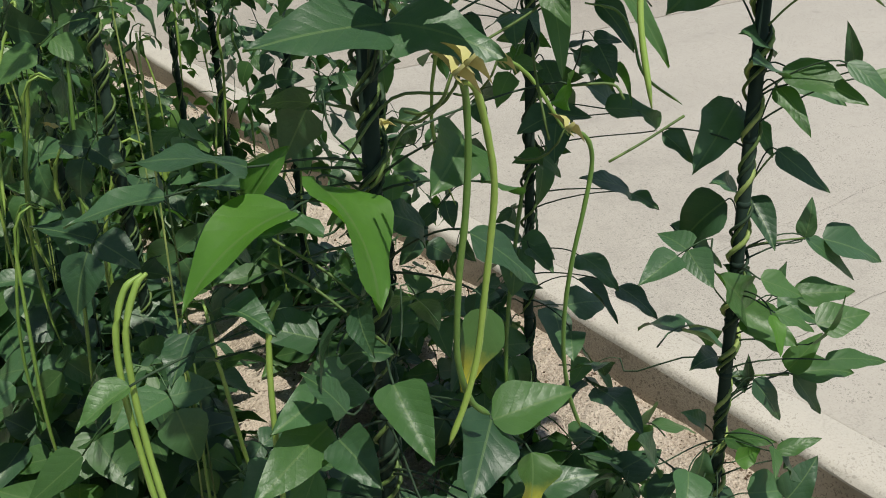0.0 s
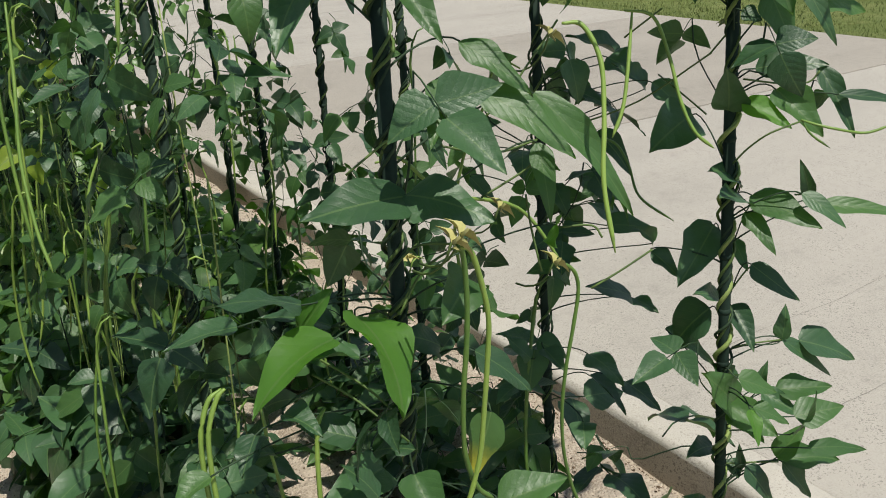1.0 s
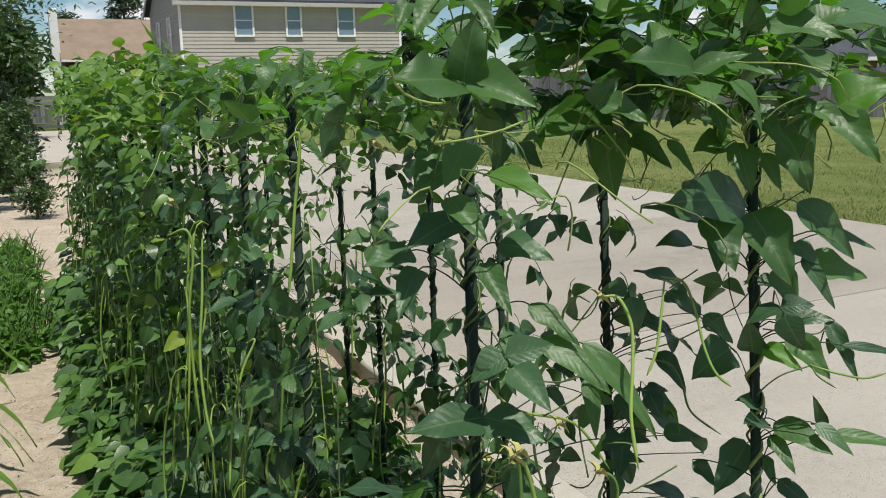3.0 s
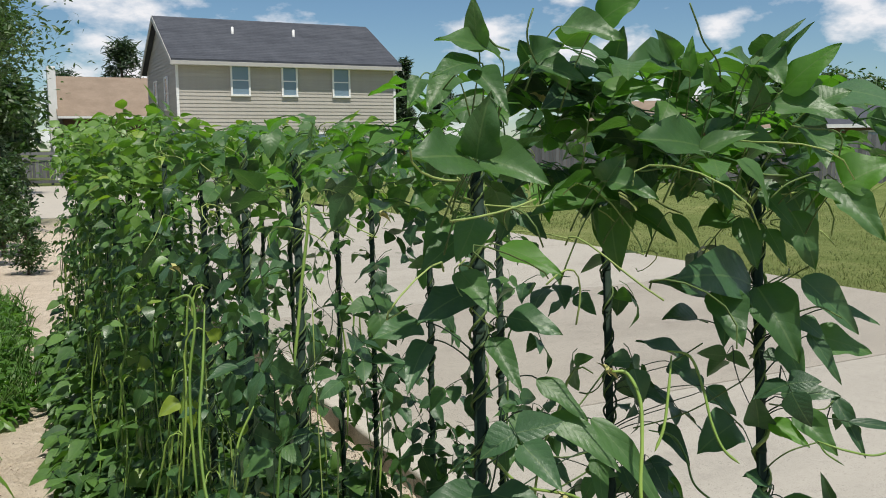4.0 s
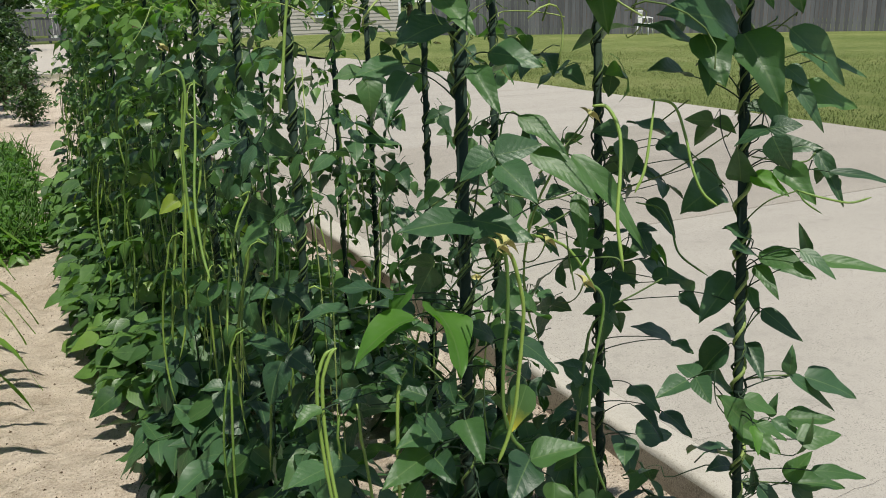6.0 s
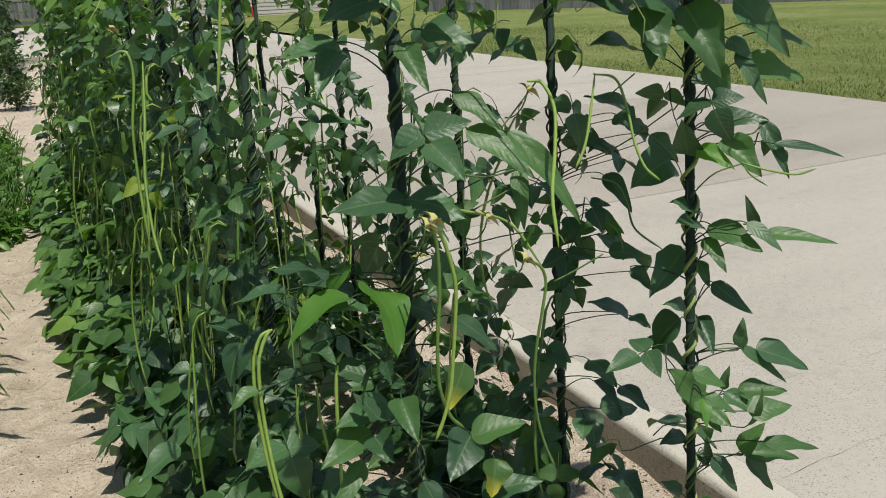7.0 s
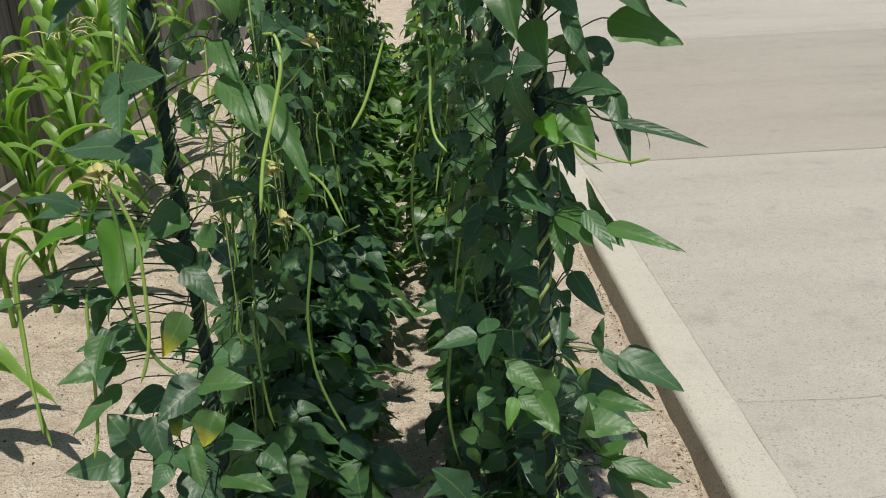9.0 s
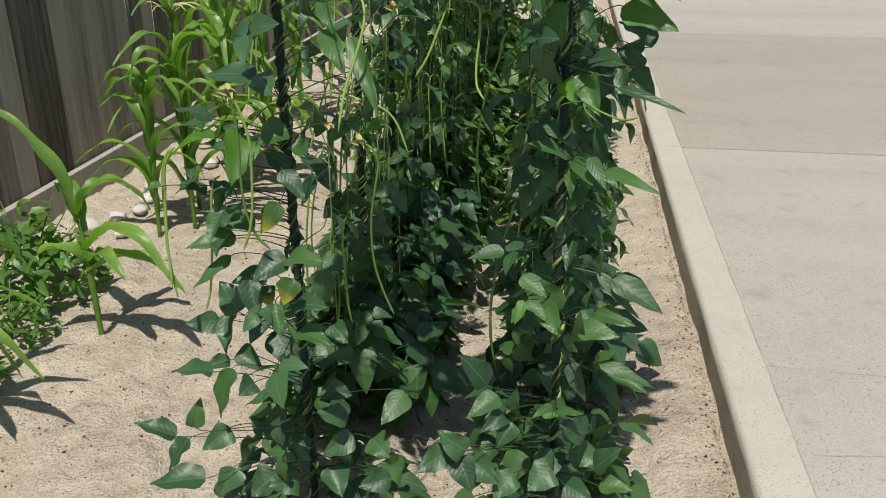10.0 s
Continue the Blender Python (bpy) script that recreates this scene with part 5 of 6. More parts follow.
leaf((0.873, 0.490, 1.808), (0.921, 0.430, 1.871), (-0.87, -0.38, 0.31), 0.053, BEAN_YOUNG)
leaf((0.862, 0.500, 1.790), (0.927, 0.420, 1.766), (-0.46, -0.58, 0.67), 0.058, BEAN_MID)
leaf((0.932, 0.480, 1.789), (0.976, 0.460, 1.810), (-0.54, -0.47, 0.70), 0.049, BEAN_MID)
leaf((0.863, 0.520, 1.781), (0.853, 0.520, 1.834), (-0.68, -0.72, -0.13), 0.035, BEAN_MID)
leaf((0.756, 0.530, 1.727), (0.613, 0.500, 1.731), (0.19, -0.81, 0.56), 0.081, BEAN_MID)
leaf((0.746, 0.520, 1.722), (0.809, 0.480, 1.752), (-0.60, -0.45, 0.66), 0.044, BEAN_MID)
leaf((0.794, 0.560, 1.743), (0.836, 0.540, 1.765), (-0.58, -0.48, 0.66), 0.037, BEAN_MID)
leaf((0.837, 0.540, 1.739), (0.869, 0.480, 1.720), (-0.51, -0.49, 0.71), 0.058, BEAN_MID)
leaf((0.622, 0.580, 1.675), (0.643, 0.560, 1.719), (-0.78, -0.62, 0.09), 0.045, BEAN_MID)
leaf((0.614, 0.560, 1.681), (0.655, 0.500, 1.658), (-0.42, -0.56, 0.72), 0.047, BEAN_MID)
leaf((0.938, 0.480, 1.670), (0.980, 0.440, 1.623), (-0.28, -0.84, 0.47), 0.038, BEAN_MID)
leaf((0.721, 0.700, 1.648), (0.554, 0.660, 1.621), (-0.02, -0.51, 0.86), 0.091, BEAN_MID)
leaf((0.869, 0.890, 1.616), (0.864, 0.874, 1.493), (-0.60, -0.79, 0.13), 0.080, BEAN_MID)
pod((1.022, 0.530, 1.241), (1.039, 0.520, 1.234), (1.057, 0.500, 1.228), (1.094, 0.480, 1.220), (1.120, 0.460, 1.230), r=0.0019)
pod((1.025, 0.530, 1.239), (1.033, 0.520, 1.221), (1.065, 0.510, 1.198), r=0.0016)
shoot((0.978, 0.600, 1.173), (0.983, 0.580, 1.199), (0.987, 0.550, 1.225), (1.023, 0.530, 1.239))
shoot((1.014, 0.600, 0.871), (1.043, 0.580, 0.877), (1.079, 0.560, 0.879))
shoot((1.010, 0.600, 0.656), (1.048, 0.570, 0.660), (1.093, 0.550, 0.653))
shoot((1.056, 0.550, 1.123), (1.069, 0.540, 1.122), (1.076, 0.520, 1.109))
shoot((1.010, 0.610, 0.963), (1.030, 0.600, 0.996), (1.048, 0.600, 0.999))
shoot((0.986, 0.600, 1.291), (1.036, 0.580, 1.281), (1.072, 0.560, 1.280), (1.082, 0.550, 1.296))
shoot((0.987, 0.660, 1.232), (0.986, 0.700, 1.252), (0.992, 0.760, 1.275))
shoot((0.946, 0.580, 1.441), (0.988, 0.540, 1.462), (1.005, 0.520, 1.469), (1.032, 0.500, 1.452))
shoot((0.965, 0.640, 1.325), (0.913, 0.720, 1.254), (0.858, 0.800, 1.211))
shoot((0.987, 0.620, 1.365), (0.985, 0.660, 1.318))
shoot((0.928, 0.700, 1.383), (0.918, 0.760, 1.339))
shoot((0.487, 0.560, 1.913), (0.478, 0.560, 1.887), (0.486, 0.570, 1.867), (0.506, 0.580, 1.842))
shoot((0.720, 0.520, 1.928), (0.734, 0.520, 1.902), (0.757, 0.530, 1.877), (0.794, 0.540, 1.851), (0.810, 0.550, 1.823))
shoot((0.859, 0.460, 1.756), (0.888, 0.450, 1.752), (0.922, 0.440, 1.749), (0.941, 0.440, 1.737), (0.948, 0.450, 1.712))
shoot((0.846, 0.480, 1.653), (0.868, 0.470, 1.673), (0.908, 0.460, 1.687))
shoot((0.843, 0.500, 1.687), (0.855, 0.490, 1.685), (0.879, 0.480, 1.684))
shoot((0.406, 0.550, 1.879), (0.422, 0.550, 1.862), (0.444, 0.550, 1.856))
shoot((0.631, 0.560, 1.701), (0.672, 0.560, 1.694), (0.705, 0.550, 1.698), (0.749, 0.540, 1.703))
shoot((0.400, 0.560, 1.602), (0.407, 0.620, 1.620), (0.416, 0.680, 1.656))
leaf((0.856, 0.587, 0.579), (0.801, 0.584, 0.662), (0.65, -0.66, 0.38), 0.070, BEAN)
leaf((0.886, 0.552, 0.575), (0.825, 0.505, 0.539), (-0.08, -0.48, 0.87), 0.058, BEAN)
leaf((0.897, 0.534, 0.543), (0.858, 0.493, 0.521), (0.28, -0.62, 0.73), 0.052, BEAN)
leaf((0.919, 0.522, 0.531), (0.888, 0.495, 0.485), (-0.02, -0.85, 0.53), 0.060, BEAN)
leaf((0.924, 0.568, 0.522), (0.932, 0.557, 0.593), (-0.61, -0.78, -0.15), 0.050, BEAN)
leaf((0.982, 0.542, 0.552), (1.033, 0.537, 0.552), (-0.04, -0.83, 0.55), 0.035, BEAN_YOUNG)
leaf((0.788, 0.501, 0.459), (0.718, 0.451, 0.442), (0.36, -0.64, 0.68), 0.065, BEAN)
leaf((0.825, 0.479, 0.479), (0.757, 0.476, 0.520), (0.36, -0.82, 0.44), 0.064, BEAN)
leaf((0.825, 0.514, 0.438), (0.896, 0.489, 0.390), (0.13, -0.83, 0.55), 0.079, BEAN)
leaf((0.807, 0.482, 0.458), (0.846, 0.445, 0.399), (0.09, -0.83, 0.55), 0.065, BEAN)
leaf((0.981, 0.553, 0.439), (1.017, 0.528, 0.397), (0.04, -0.86, 0.51), 0.051, BEAN)
leaf((1.050, 0.553, 0.446), (1.126, 0.524, 0.429), (-0.16, -0.78, 0.61), 0.064, BEAN)
leaf((1.005, 0.482, 0.450), (0.961, 0.444, 0.414), (0.09, -0.70, 0.70), 0.069, BEAN)
leaf((1.080, 0.518, 0.520), (1.016, 0.483, 0.553), (0.62, -0.68, 0.39), 0.069, BEAN)
leaf((1.102, 0.517, 0.431), (1.159, 0.506, 0.491), (-0.69, -0.53, 0.49), 0.055, BEAN)
leaf((1.115, 0.502, 0.398), (1.187, 0.488, 0.405), (-0.17, -0.38, 0.91), 0.049, BEAN_MID)
leaf((1.042, 0.500, 0.392), (1.105, 0.467, 0.380), (-0.26, -0.70, 0.67), 0.063, BEAN)
leaf((0.927, 0.530, 0.388), (0.880, 0.491, 0.352), (0.11, -0.70, 0.70), 0.070, BEAN)
flower((0.656, 0.617, 1.385))
flower((0.627, 0.764, 1.806))

HELD = PLANTS[1, 1]
leaf((1.075, 0.980, 1.131), (1.115, 0.920, 1.060), (-0.26, -0.80, 0.53), 0.050, BEAN)
leaf((1.023, 1.000, 1.213), (1.072, 0.950, 1.184), (-0.26, -0.66, 0.70), 0.041, BEAN)
leaf((1.053, 1.000, 1.045), (1.110, 0.950, 1.001), (-0.15, -0.74, 0.65), 0.047, BEAN)
leaf((1.096, 1.000, 0.988), (1.128, 0.950, 0.956), (-0.28, -0.64, 0.71), 0.040, BEAN)
leaf((1.007, 1.020, 1.038), (1.006, 0.980, 0.977), (-0.40, -0.76, 0.51), 0.042, BEAN)
leaf((1.008, 1.000, 0.956), (0.988, 0.980, 0.901), (-0.57, -0.69, 0.46), 0.034, BEAN)
leaf((1.031, 0.900, 0.983), (1.110, 0.860, 0.973), (-0.18, -0.56, 0.81), 0.048, BEAN)
leaf((1.136, 1.020, 1.253), (1.160, 0.980, 1.225), (-0.34, -0.67, 0.66), 0.064, BEAN)
leaf((1.149, 0.920, 1.219), (1.194, 0.880, 1.161), (-0.18, -0.87, 0.46), 0.054, BEAN)
leaf((0.958, 1.200, 1.119), (0.987, 1.150, 1.135), (-0.66, -0.14, 0.74), 0.049, BEAN)
leaf((0.895, 1.100, 1.105), (0.914, 1.050, 1.074), (-0.31, -0.58, 0.75), 0.040, BEAN)
leaf((0.807, 1.000, 1.095), (0.832, 0.960, 1.043), (-0.19, -0.82, 0.54), 0.029, BEAN)
leaf((1.073, 0.967, 1.011), (1.030, 0.988, 1.056), (0.11, -0.88, 0.46), 0.044, BEAN)
leaf((1.117, 0.949, 0.951), (1.050, 0.973, 1.006), (0.29, -0.72, 0.63), 0.061, BEAN)
leaf((1.141, 1.013, 1.160), (1.051, 1.057, 1.194), (0.14, -0.42, 0.90), 0.070, BEAN)
leaf((1.165, 0.951, 1.205), (1.098, 0.971, 1.245), (0.16, -0.78, 0.61), 0.054, BEAN)
leaf((1.195, 1.049, 1.243), (1.108, 1.106, 1.280), (0.11, -0.41, 0.90), 0.073, BEAN)
leaf((1.101, 0.853, 0.949), (1.060, 0.860, 0.990), (0.24, -0.92, 0.32), 0.041, BEAN_MID)
leaf((0.857, 0.902, 0.772), (0.821, 0.934, 0.811), (0.15, -0.70, 0.70), 0.041, BEAN)
leaf((0.887, 0.901, 0.782), (0.883, 0.843, 0.764), (-0.14, -0.24, 0.96), 0.043, BEAN)
leaf((0.990, 0.893, 0.695), (1.015, 0.819, 0.639), (0.40, -0.45, 0.79), 0.064, BEAN)
leaf((0.963, 0.869, 0.760), (0.981, 0.790, 0.727), (0.00, -0.34, 0.94), 0.059, BEAN)
leaf((1.011, 0.822, 0.707), (1.033, 0.755, 0.669), (0.04, -0.46, 0.89), 0.054, BEAN)
leaf((0.934, 0.846, 0.639), (0.897, 0.802, 0.618), (-0.23, -0.19, 0.95), 0.051, BEAN)
leaf((1.048, 0.852, 0.858), (0.960, 0.876, 0.892), (0.26, -0.37, 0.89), 0.065, BEAN)
leaf((1.068, 0.864, 0.842), (1.079, 0.813, 0.829), (-0.19, -0.22, 0.96), 0.037, BEAN)
pod((1.015, 0.944, 1.140), (1.055, 0.915, 1.128), (1.067, 0.889, 1.090), (1.069, 0.861, 1.038), (1.109, 0.816, 0.996), r=0.0023)

HELD = PLANTS[0, 3]
leaf((0.245, 2.000, 1.037), (0.186, 2.000, 1.003), (-0.29, -0.81, 0.51), 0.055, LIME)
leaf((0.256, 2.000, 1.039), (0.289, 2.000, 0.953), (0.10, -0.99, 0.04), 0.053, LIME)
leaf((0.401, 2.000, 0.912), (0.446, 2.000, 0.942), (-0.34, -0.78, 0.52), 0.031, LIME)
leaf((0.360, 2.000, 1.196), (0.326, 2.000, 1.240), (0.18, -0.97, 0.14), 0.046, LIME)


# ---- corn ----
def corn_leaf(base, out, length, half, up, bend, start=0.15, end=0.9, seed=0):
    """A strap leaf that rises along the stalk, arches over and droops, folded along its midrib, with wavy edges."""
    rng = random.Random(seed)
    a, n = math.radians(out), 20
    d, s = Vector((math.cos(a), math.sin(a), 0)), Vector((-math.sin(a), math.cos(a), 0))
    vs, us, fs = [], [], []
    p, turn, ph = Vector(base), 0.0, rng.uniform(0, 6.28)
    side = rng.uniform(-0.35, 0.35)
    for j in range(n):
        v = j / (n - 1)
        q = min(1.0, max(0.0, (v - start) / (end - start)))
        ang = radians(up - bend * q * q * (3 - 2 * q))
        w = half * min(1.0, 0.5 + 2.2 * v) * (1 - v ** 2.6) ** 0.9 + 0.0005
        nrm = -d * math.sin(ang) + Vector((0, 0, math.cos(ang)))
        roll = side * v
        across = s * math.cos(roll) + nrm * math.sin(roll)
        lift = nrm * math.cos(roll) - s * math.sin(roll)
        fold = 0.75 * (1 - v) + 0.12
        for c in (-1, -0.55, 0, 0.55, 1):
            wave = half * 0.30 * math.sin(j * 0.95 + ph + (1.7 if c > 0 else 0)) * abs(c) ** 2 * min(1, 4 * v) * (1 - 0.5 * v)
            vs.append(p + across * (w * c) + lift * (abs(c) * w * fold + wave))
            us.append((0.5 + 0.03 * c, 0.3 + v * 0.05))
        p = p + (d * math.cos(ang) + Vector((0, 0, math.sin(ang)))) * (length / (n - 1))
    for j in range(n - 1):
        for c in range(4):
            i0 = j * 5 + c
            fs.append((i0, i0 + 1, i0 + 6, i0 + 5))
    return mesh_from("leaf", vs, fs, CORN, us)


def corn_plant(x, y, h, seed, leaves=8, tassel=False, out=None, wide=0.026, reach=1.0, own=(), low=0.16):
    """Corn: jointed stalk with sheaths, leaves in two ranks; own lists leaves as (height share, direction, length, rise, bend)."""
    rng = random.Random(seed)
    plant = thing("corn_plant", (x, y, 0), "young corn plant with arching strap leaves" + (" and a pale tassel" if tassel else ""), "corn plant", "corn plants along the fence")
    lean = Vector((rng.uniform(-0.04, 0.04), rng.uniform(-0.04, 0.04), 0))
    pts = [Vector((0, 0, -0.03)) + lean * (t * t) + Vector((0, 0, t * h)) for t in (0, 0.08, 0.2, 0.22, 0.4, 0.42, 0.6, 0.75, 0.9)]
    part("stalk", tube_mesh("stalk", pts, [0.0125, 0.0105, 0.0100, 0.0122, 0.0110, 0.0128, 0.0115, 0.009, 0.005], CORN, 8), plant)
    out = rng.uniform(0, 360) if out is None else out
    for i in range(leaves):
        t = low + (0.92 - low) * i / max(1, leaves - 1)
        out += 180 + rng.uniform(-28, 28)
        base = lean * (t * t) + Vector((0, 0, t * h))
        L = reach * rng.uniform(0.50, 0.68) * (0.62 + 0.62 * math.sin(math.pi * min(1, 0.15 + t * 0.85)))
        part("leaf", corn_leaf(base, out, L, wide * rng.uniform(0.85, 1.15), rng.uniform(68, 84), rng.uniform(105, 155), rng.uniform(0.08, 0.25), rng.uniform(0.75, 0.95), seed * 31 + i), plant)
    for i, (t, direction, L, up, bend) in enumerate(own):
        part("leaf", corn_leaf(lean * (t * t) + Vector((0, 0, t * h)), direction, L, wide, up, bend, 0.1, 0.9, seed * 57 + i), plant)
    if tassel:
        tp = lean + Vector((0, 0, 0.9 * h))
        part("tassel", tube_mesh("tassel", [tp, tp + Vector((0, 0, 0.12)), tp + Vector((0.01, 0, 0.3))], [0.004, 0.003, 0.002], TASSEL, 5), plant, label="pale yellow tassel")
        for i in range(9):
            a = rng.uniform(0, 6.28)
            e = Vector((math.cos(a), math.sin(a), 0))
            part("tassel", tube_mesh("tassel", bezier(tp + Vector((0, 0, 0.02 + 0.01 * i)), tp + Vector((0, 0, 0.10)) + e * 0.04, tp + Vector((0, 0, 0.13)) + e * 0.10, tp + Vector((0, 0, 0.09)) + e * 0.15, 6), 0.0025, TASSEL, 4), plant)
    return plant


corn_plant(-0.66, 1.62, 0.58, 1, 0, wide=0.034, own=((0.72, 168, 0.62, 74, 46), (0.84, 12, 0.36, 58, 120), (0.60, -22, 0.52, 42, 95), (0.46, -4, 0.44, 32, 85), (0.52, -34, 0.30, 40, 80), (0.80, 140, 0.26, 76, 120), (0.78, 60, 0.30, 70, 110), (0.50, 200, 0.28, 50, 110)))
corn_plant(-0.85, 2.57, 0.74, 2, 10, wide=0.026, reach=0.72)
corn_plant(-0.71, 2.66, 0.86, 3, 10, out=20, wide=0.027, reach=0.75, own=((0.35, -10, 0.80, 60, 125), (0.45, 15, 0.85, 66, 130), (0.25, 0, 0.7, 55, 120)))
corn_plant(-0.80, 2.94, 1.02, 4, 10, True, out=60, wide=0.028, reach=0.85, own=((0.40, 5, 0.85, 64, 130), (0.30, 20, 0.75, 60, 125)))
corn_plant(-0.70, 3.25, 1.06, 5, 10, True, wide=0.031, own=((0.30, -8, 0.80, 62, 125), (0.22, 12, 0.72, 56, 125)))
corn_plant(-0.88, 3.55, 1.05, 6, 10, wide=0.03)
corn_plant(-0.68, 3.80, 1.05, 16, 10, True, wide=0.03)
corn_plant(-0.84, 4.15, 1.08, 18, 10, wide=0.03)
corn_plant(-0.70, 4.50, 1.02, 8, 10, wide=0.03)
corn_plant(-0.84, 4.95, 1.05, 10, 8, wide=0.024)
corn_plant(-0.74, 5.45, 1.0, 19, 8, wide=0.024)
corn_plant(-0.95, 1.00, 0.44, 7, 4, out=10, wide=0.031, own=((0.45, 0, 0.62, 55, 110), (0.6, 25, 0.58, 62, 105), (0.75, -30, 0.55, 65, 110), (0.8, 60, 0.6, 66, 110)))


# ---- weeds and low crops ----
def bushy_weed(x, y, r, h, seed, size=0.05, count=220, label="low bushy green weed", category="weed"):
    rng = random.Random(seed)
    plant = thing("weed", (x, y, 0), label, category)
    soup = Soup()
    for i in range(9):
        a = rng.uniform(0, 6.28)
        e = Vector((math.cos(a) * r * 0.8, math.sin(a) * r * 0.8, h * rng.uniform(0.6, 1)))
        part("stem", tube_mesh("stem", bezier((0, 0, -0.01), (0, 0, h * 0.4), e * 0.7, e, 6), 0.003, VINE, 4), plant)
    tmpl = [leaflet(size, size * 0.45, 0.3, rng.uniform(0.2, 1.0), 0, 0.03, 5) for _ in range(4)]
    for i in range(count):
        a, q = rng.uniform(0, 6.28), math.sqrt(rng.random())
        p = (math.cos(a) * r * q, math.sin(a) * r * q, max(0.02, h * (1 - q * q * 0.7) * rng.uniform(0.25, 1.05)))
        soup.add(*rng.choice(tmpl), pose(*p, rng.uniform(-50, 40), rng.uniform(-40, 40), rng.uniform(0, 360)) @ Matrix.Scale(rng.uniform(0.6, 1.3), 4))
    part("foliage", soup.mesh("foliage", WEED), plant, kind="stuff")
    return plant


bushy_weed(-1.10, 1.92, 0.26, 0.40, 31, 0.085, 300)
bushy_weed(-0.98, 1.55, 0.16, 0.2, 32, 0.05, 150)
bushy_weed(-0.92, 1.18, 0.13, 0.2, 33, 0.06, 110)


def crop_plant(x, y, seed):
    """Low leafy crop with many thin arching blades above."""
    rng = random.Random(seed)
    plant = bushy_weed(x, y, 0.22, 0.30, seed, 0.10, 190, "leafy green crop plant with thin grassy blades", "crop plant")
    soup = Soup()
    for i in range(46):
        a, q = rng.uniform(0, 6.28), 0.2 * math.sqrt(rng.random())
        p = Vector((math.cos(a) * q, math.sin(a) * q, 0.02))
        b, L = rng.uniform(0, 6.28), rng.uniform(0.2, 0.4)
        e = p + Vector((math.cos(b) * 0.12, math.sin(b) * 0.12, L * rng.uniform(0.75, 1.0)))
        line = bezier(p, p + Vector((0, 0, L * 0.6)), e + Vector((0, 0, 0.06)), e, 5)
        soup.add(*tube(line, [0.004, 0.0045, 0.004, 0.003, 0.001], 3))
    part("tuft", soup.mesh("tuft", WEED), plant, kind="stuff")


for k in range(10):
    crop_plant(-0.29 + 0.10 * math.sin(k * 2.3), 5.75 + 0.40 * k, 40 + k)


# ---- stones ----
def stone(x, y, r, seed):
    rng = random.Random(seed)
    bm = bmesh.new()
    bmesh.ops.create_icosphere(bm, subdivisions=2, radius=r)
    for v in bm.verts:
        v.co *= 1 + 0.35 * noise.noise(v.co * (1.6 / r) + Vector((seed, 0, 0)))
        v.co.z *= 0.6
    ob = new("stone", bm_mesh("stone", bm, ROCK, True))
    ob.location = (x, y, r * 0.25)
    ob.rotation_euler.z = rng.uniform(0, 6)
    tagged(ob, "pale rounded stone half sunk in the soil", "stone", "stones by the fence")


for k, (x, y, r) in enumerate(((-1.15, 2.75, 0.045), (-1.22, 2.6, 0.06), (-1.10, 3.0, 0.05), (-1.16, 2.15, 0.035), (-1.04, 2.55, 0.03), (-1.08, 2.85, 0.04), (-1.0, 3.6, 0.045), (-1.18, 3.2, 0.04), (-1.02, 3.3, 0.035), (-1.12, 2.35, 0.04), (-0.85, 8.4, 0.12), (-0.75, 9.0, 0.15), (-0.65, 10.2, 0.14), (-0.80, 7.6, 0.1))):
    stone(x, y, r, 60 + k)


# ---- far trees ----
def tree(x, y, h, crown_r, seed, crown_lo=0.25, leaf=0.10, count=5000, mat=None, conifer=False, label="leafy green tree", z=0.0, slim=0.55):
    rng = random.Random(seed)
    ob = thing("tree", (x, y, z), label, "tree")
    part("trunk", tube_mesh("trunk", [(0, 0, -0.1), (0.02 * h, 0, h * 0.3), (0, 0.02 * h, h * 0.6), (0, 0, h * 0.92)], [0.028 * h, 0.020 * h, 0.012 * h, 0.003 * h], BARK, 8), ob)
    soup, clumps = Soup(), []
    for i in range(26):
        t = rng.uniform(crown_lo, 0.95)
        a = rng.uniform(0, 6.28)
        prof = (1 - t) / (1 - crown_lo) if conifer else math.sin(math.pi * min(1, max(0.12, (t - crown_lo) / (1 - crown_lo))) ** 0.8) * 0.9 + 0.15
        R = crown_r * prof * rng.uniform(0.55, 1.05)
        e = Vector((math.cos(a) * R, math.sin(a) * R, h * t))
        part("limb", tube_mesh("limb", bezier((0, 0, h * max(0.12, t - 0.22)), (0, 0, h * (t - 0.1)), e * 0.7 + Vector((0, 0, h * t * 0.3)), e, 5), [0.008 * h, 0.006 * h, 0.004 * h, 0.003 * h, 0.001 * h], BARK, 5), ob)
        clumps.append(e)
        clumps.append(Vector((e.x * 0.5, e.y * 0.5, e.z + 0.04 * h)))
    tm = [leaflet(leaf, leaf * (0.2 if conifer else slim), 0.2, 0.5, 0, 0, 3) for _ in range(2)]
    for i in range(count):
        c = rng.choice(clumps)
        s = crown_r * 0.19
        p = c + Vector((rng.gauss(0, s), rng.gauss(0, s), rng.gauss(0, s * 0.8)))
        soup.add(*rng.choice(tm), pose(p.x, p.y, p.z, rng.uniform(-60, 60), rng.uniform(-60, 60), rng.uniform(0, 360)) @ Matrix.Scale(rng.uniform(0.6, 1.4), 4))
    part("crown", soup.mesh("crown", mat or TREE_LEAF), ob, kind="stuff")
    return ob


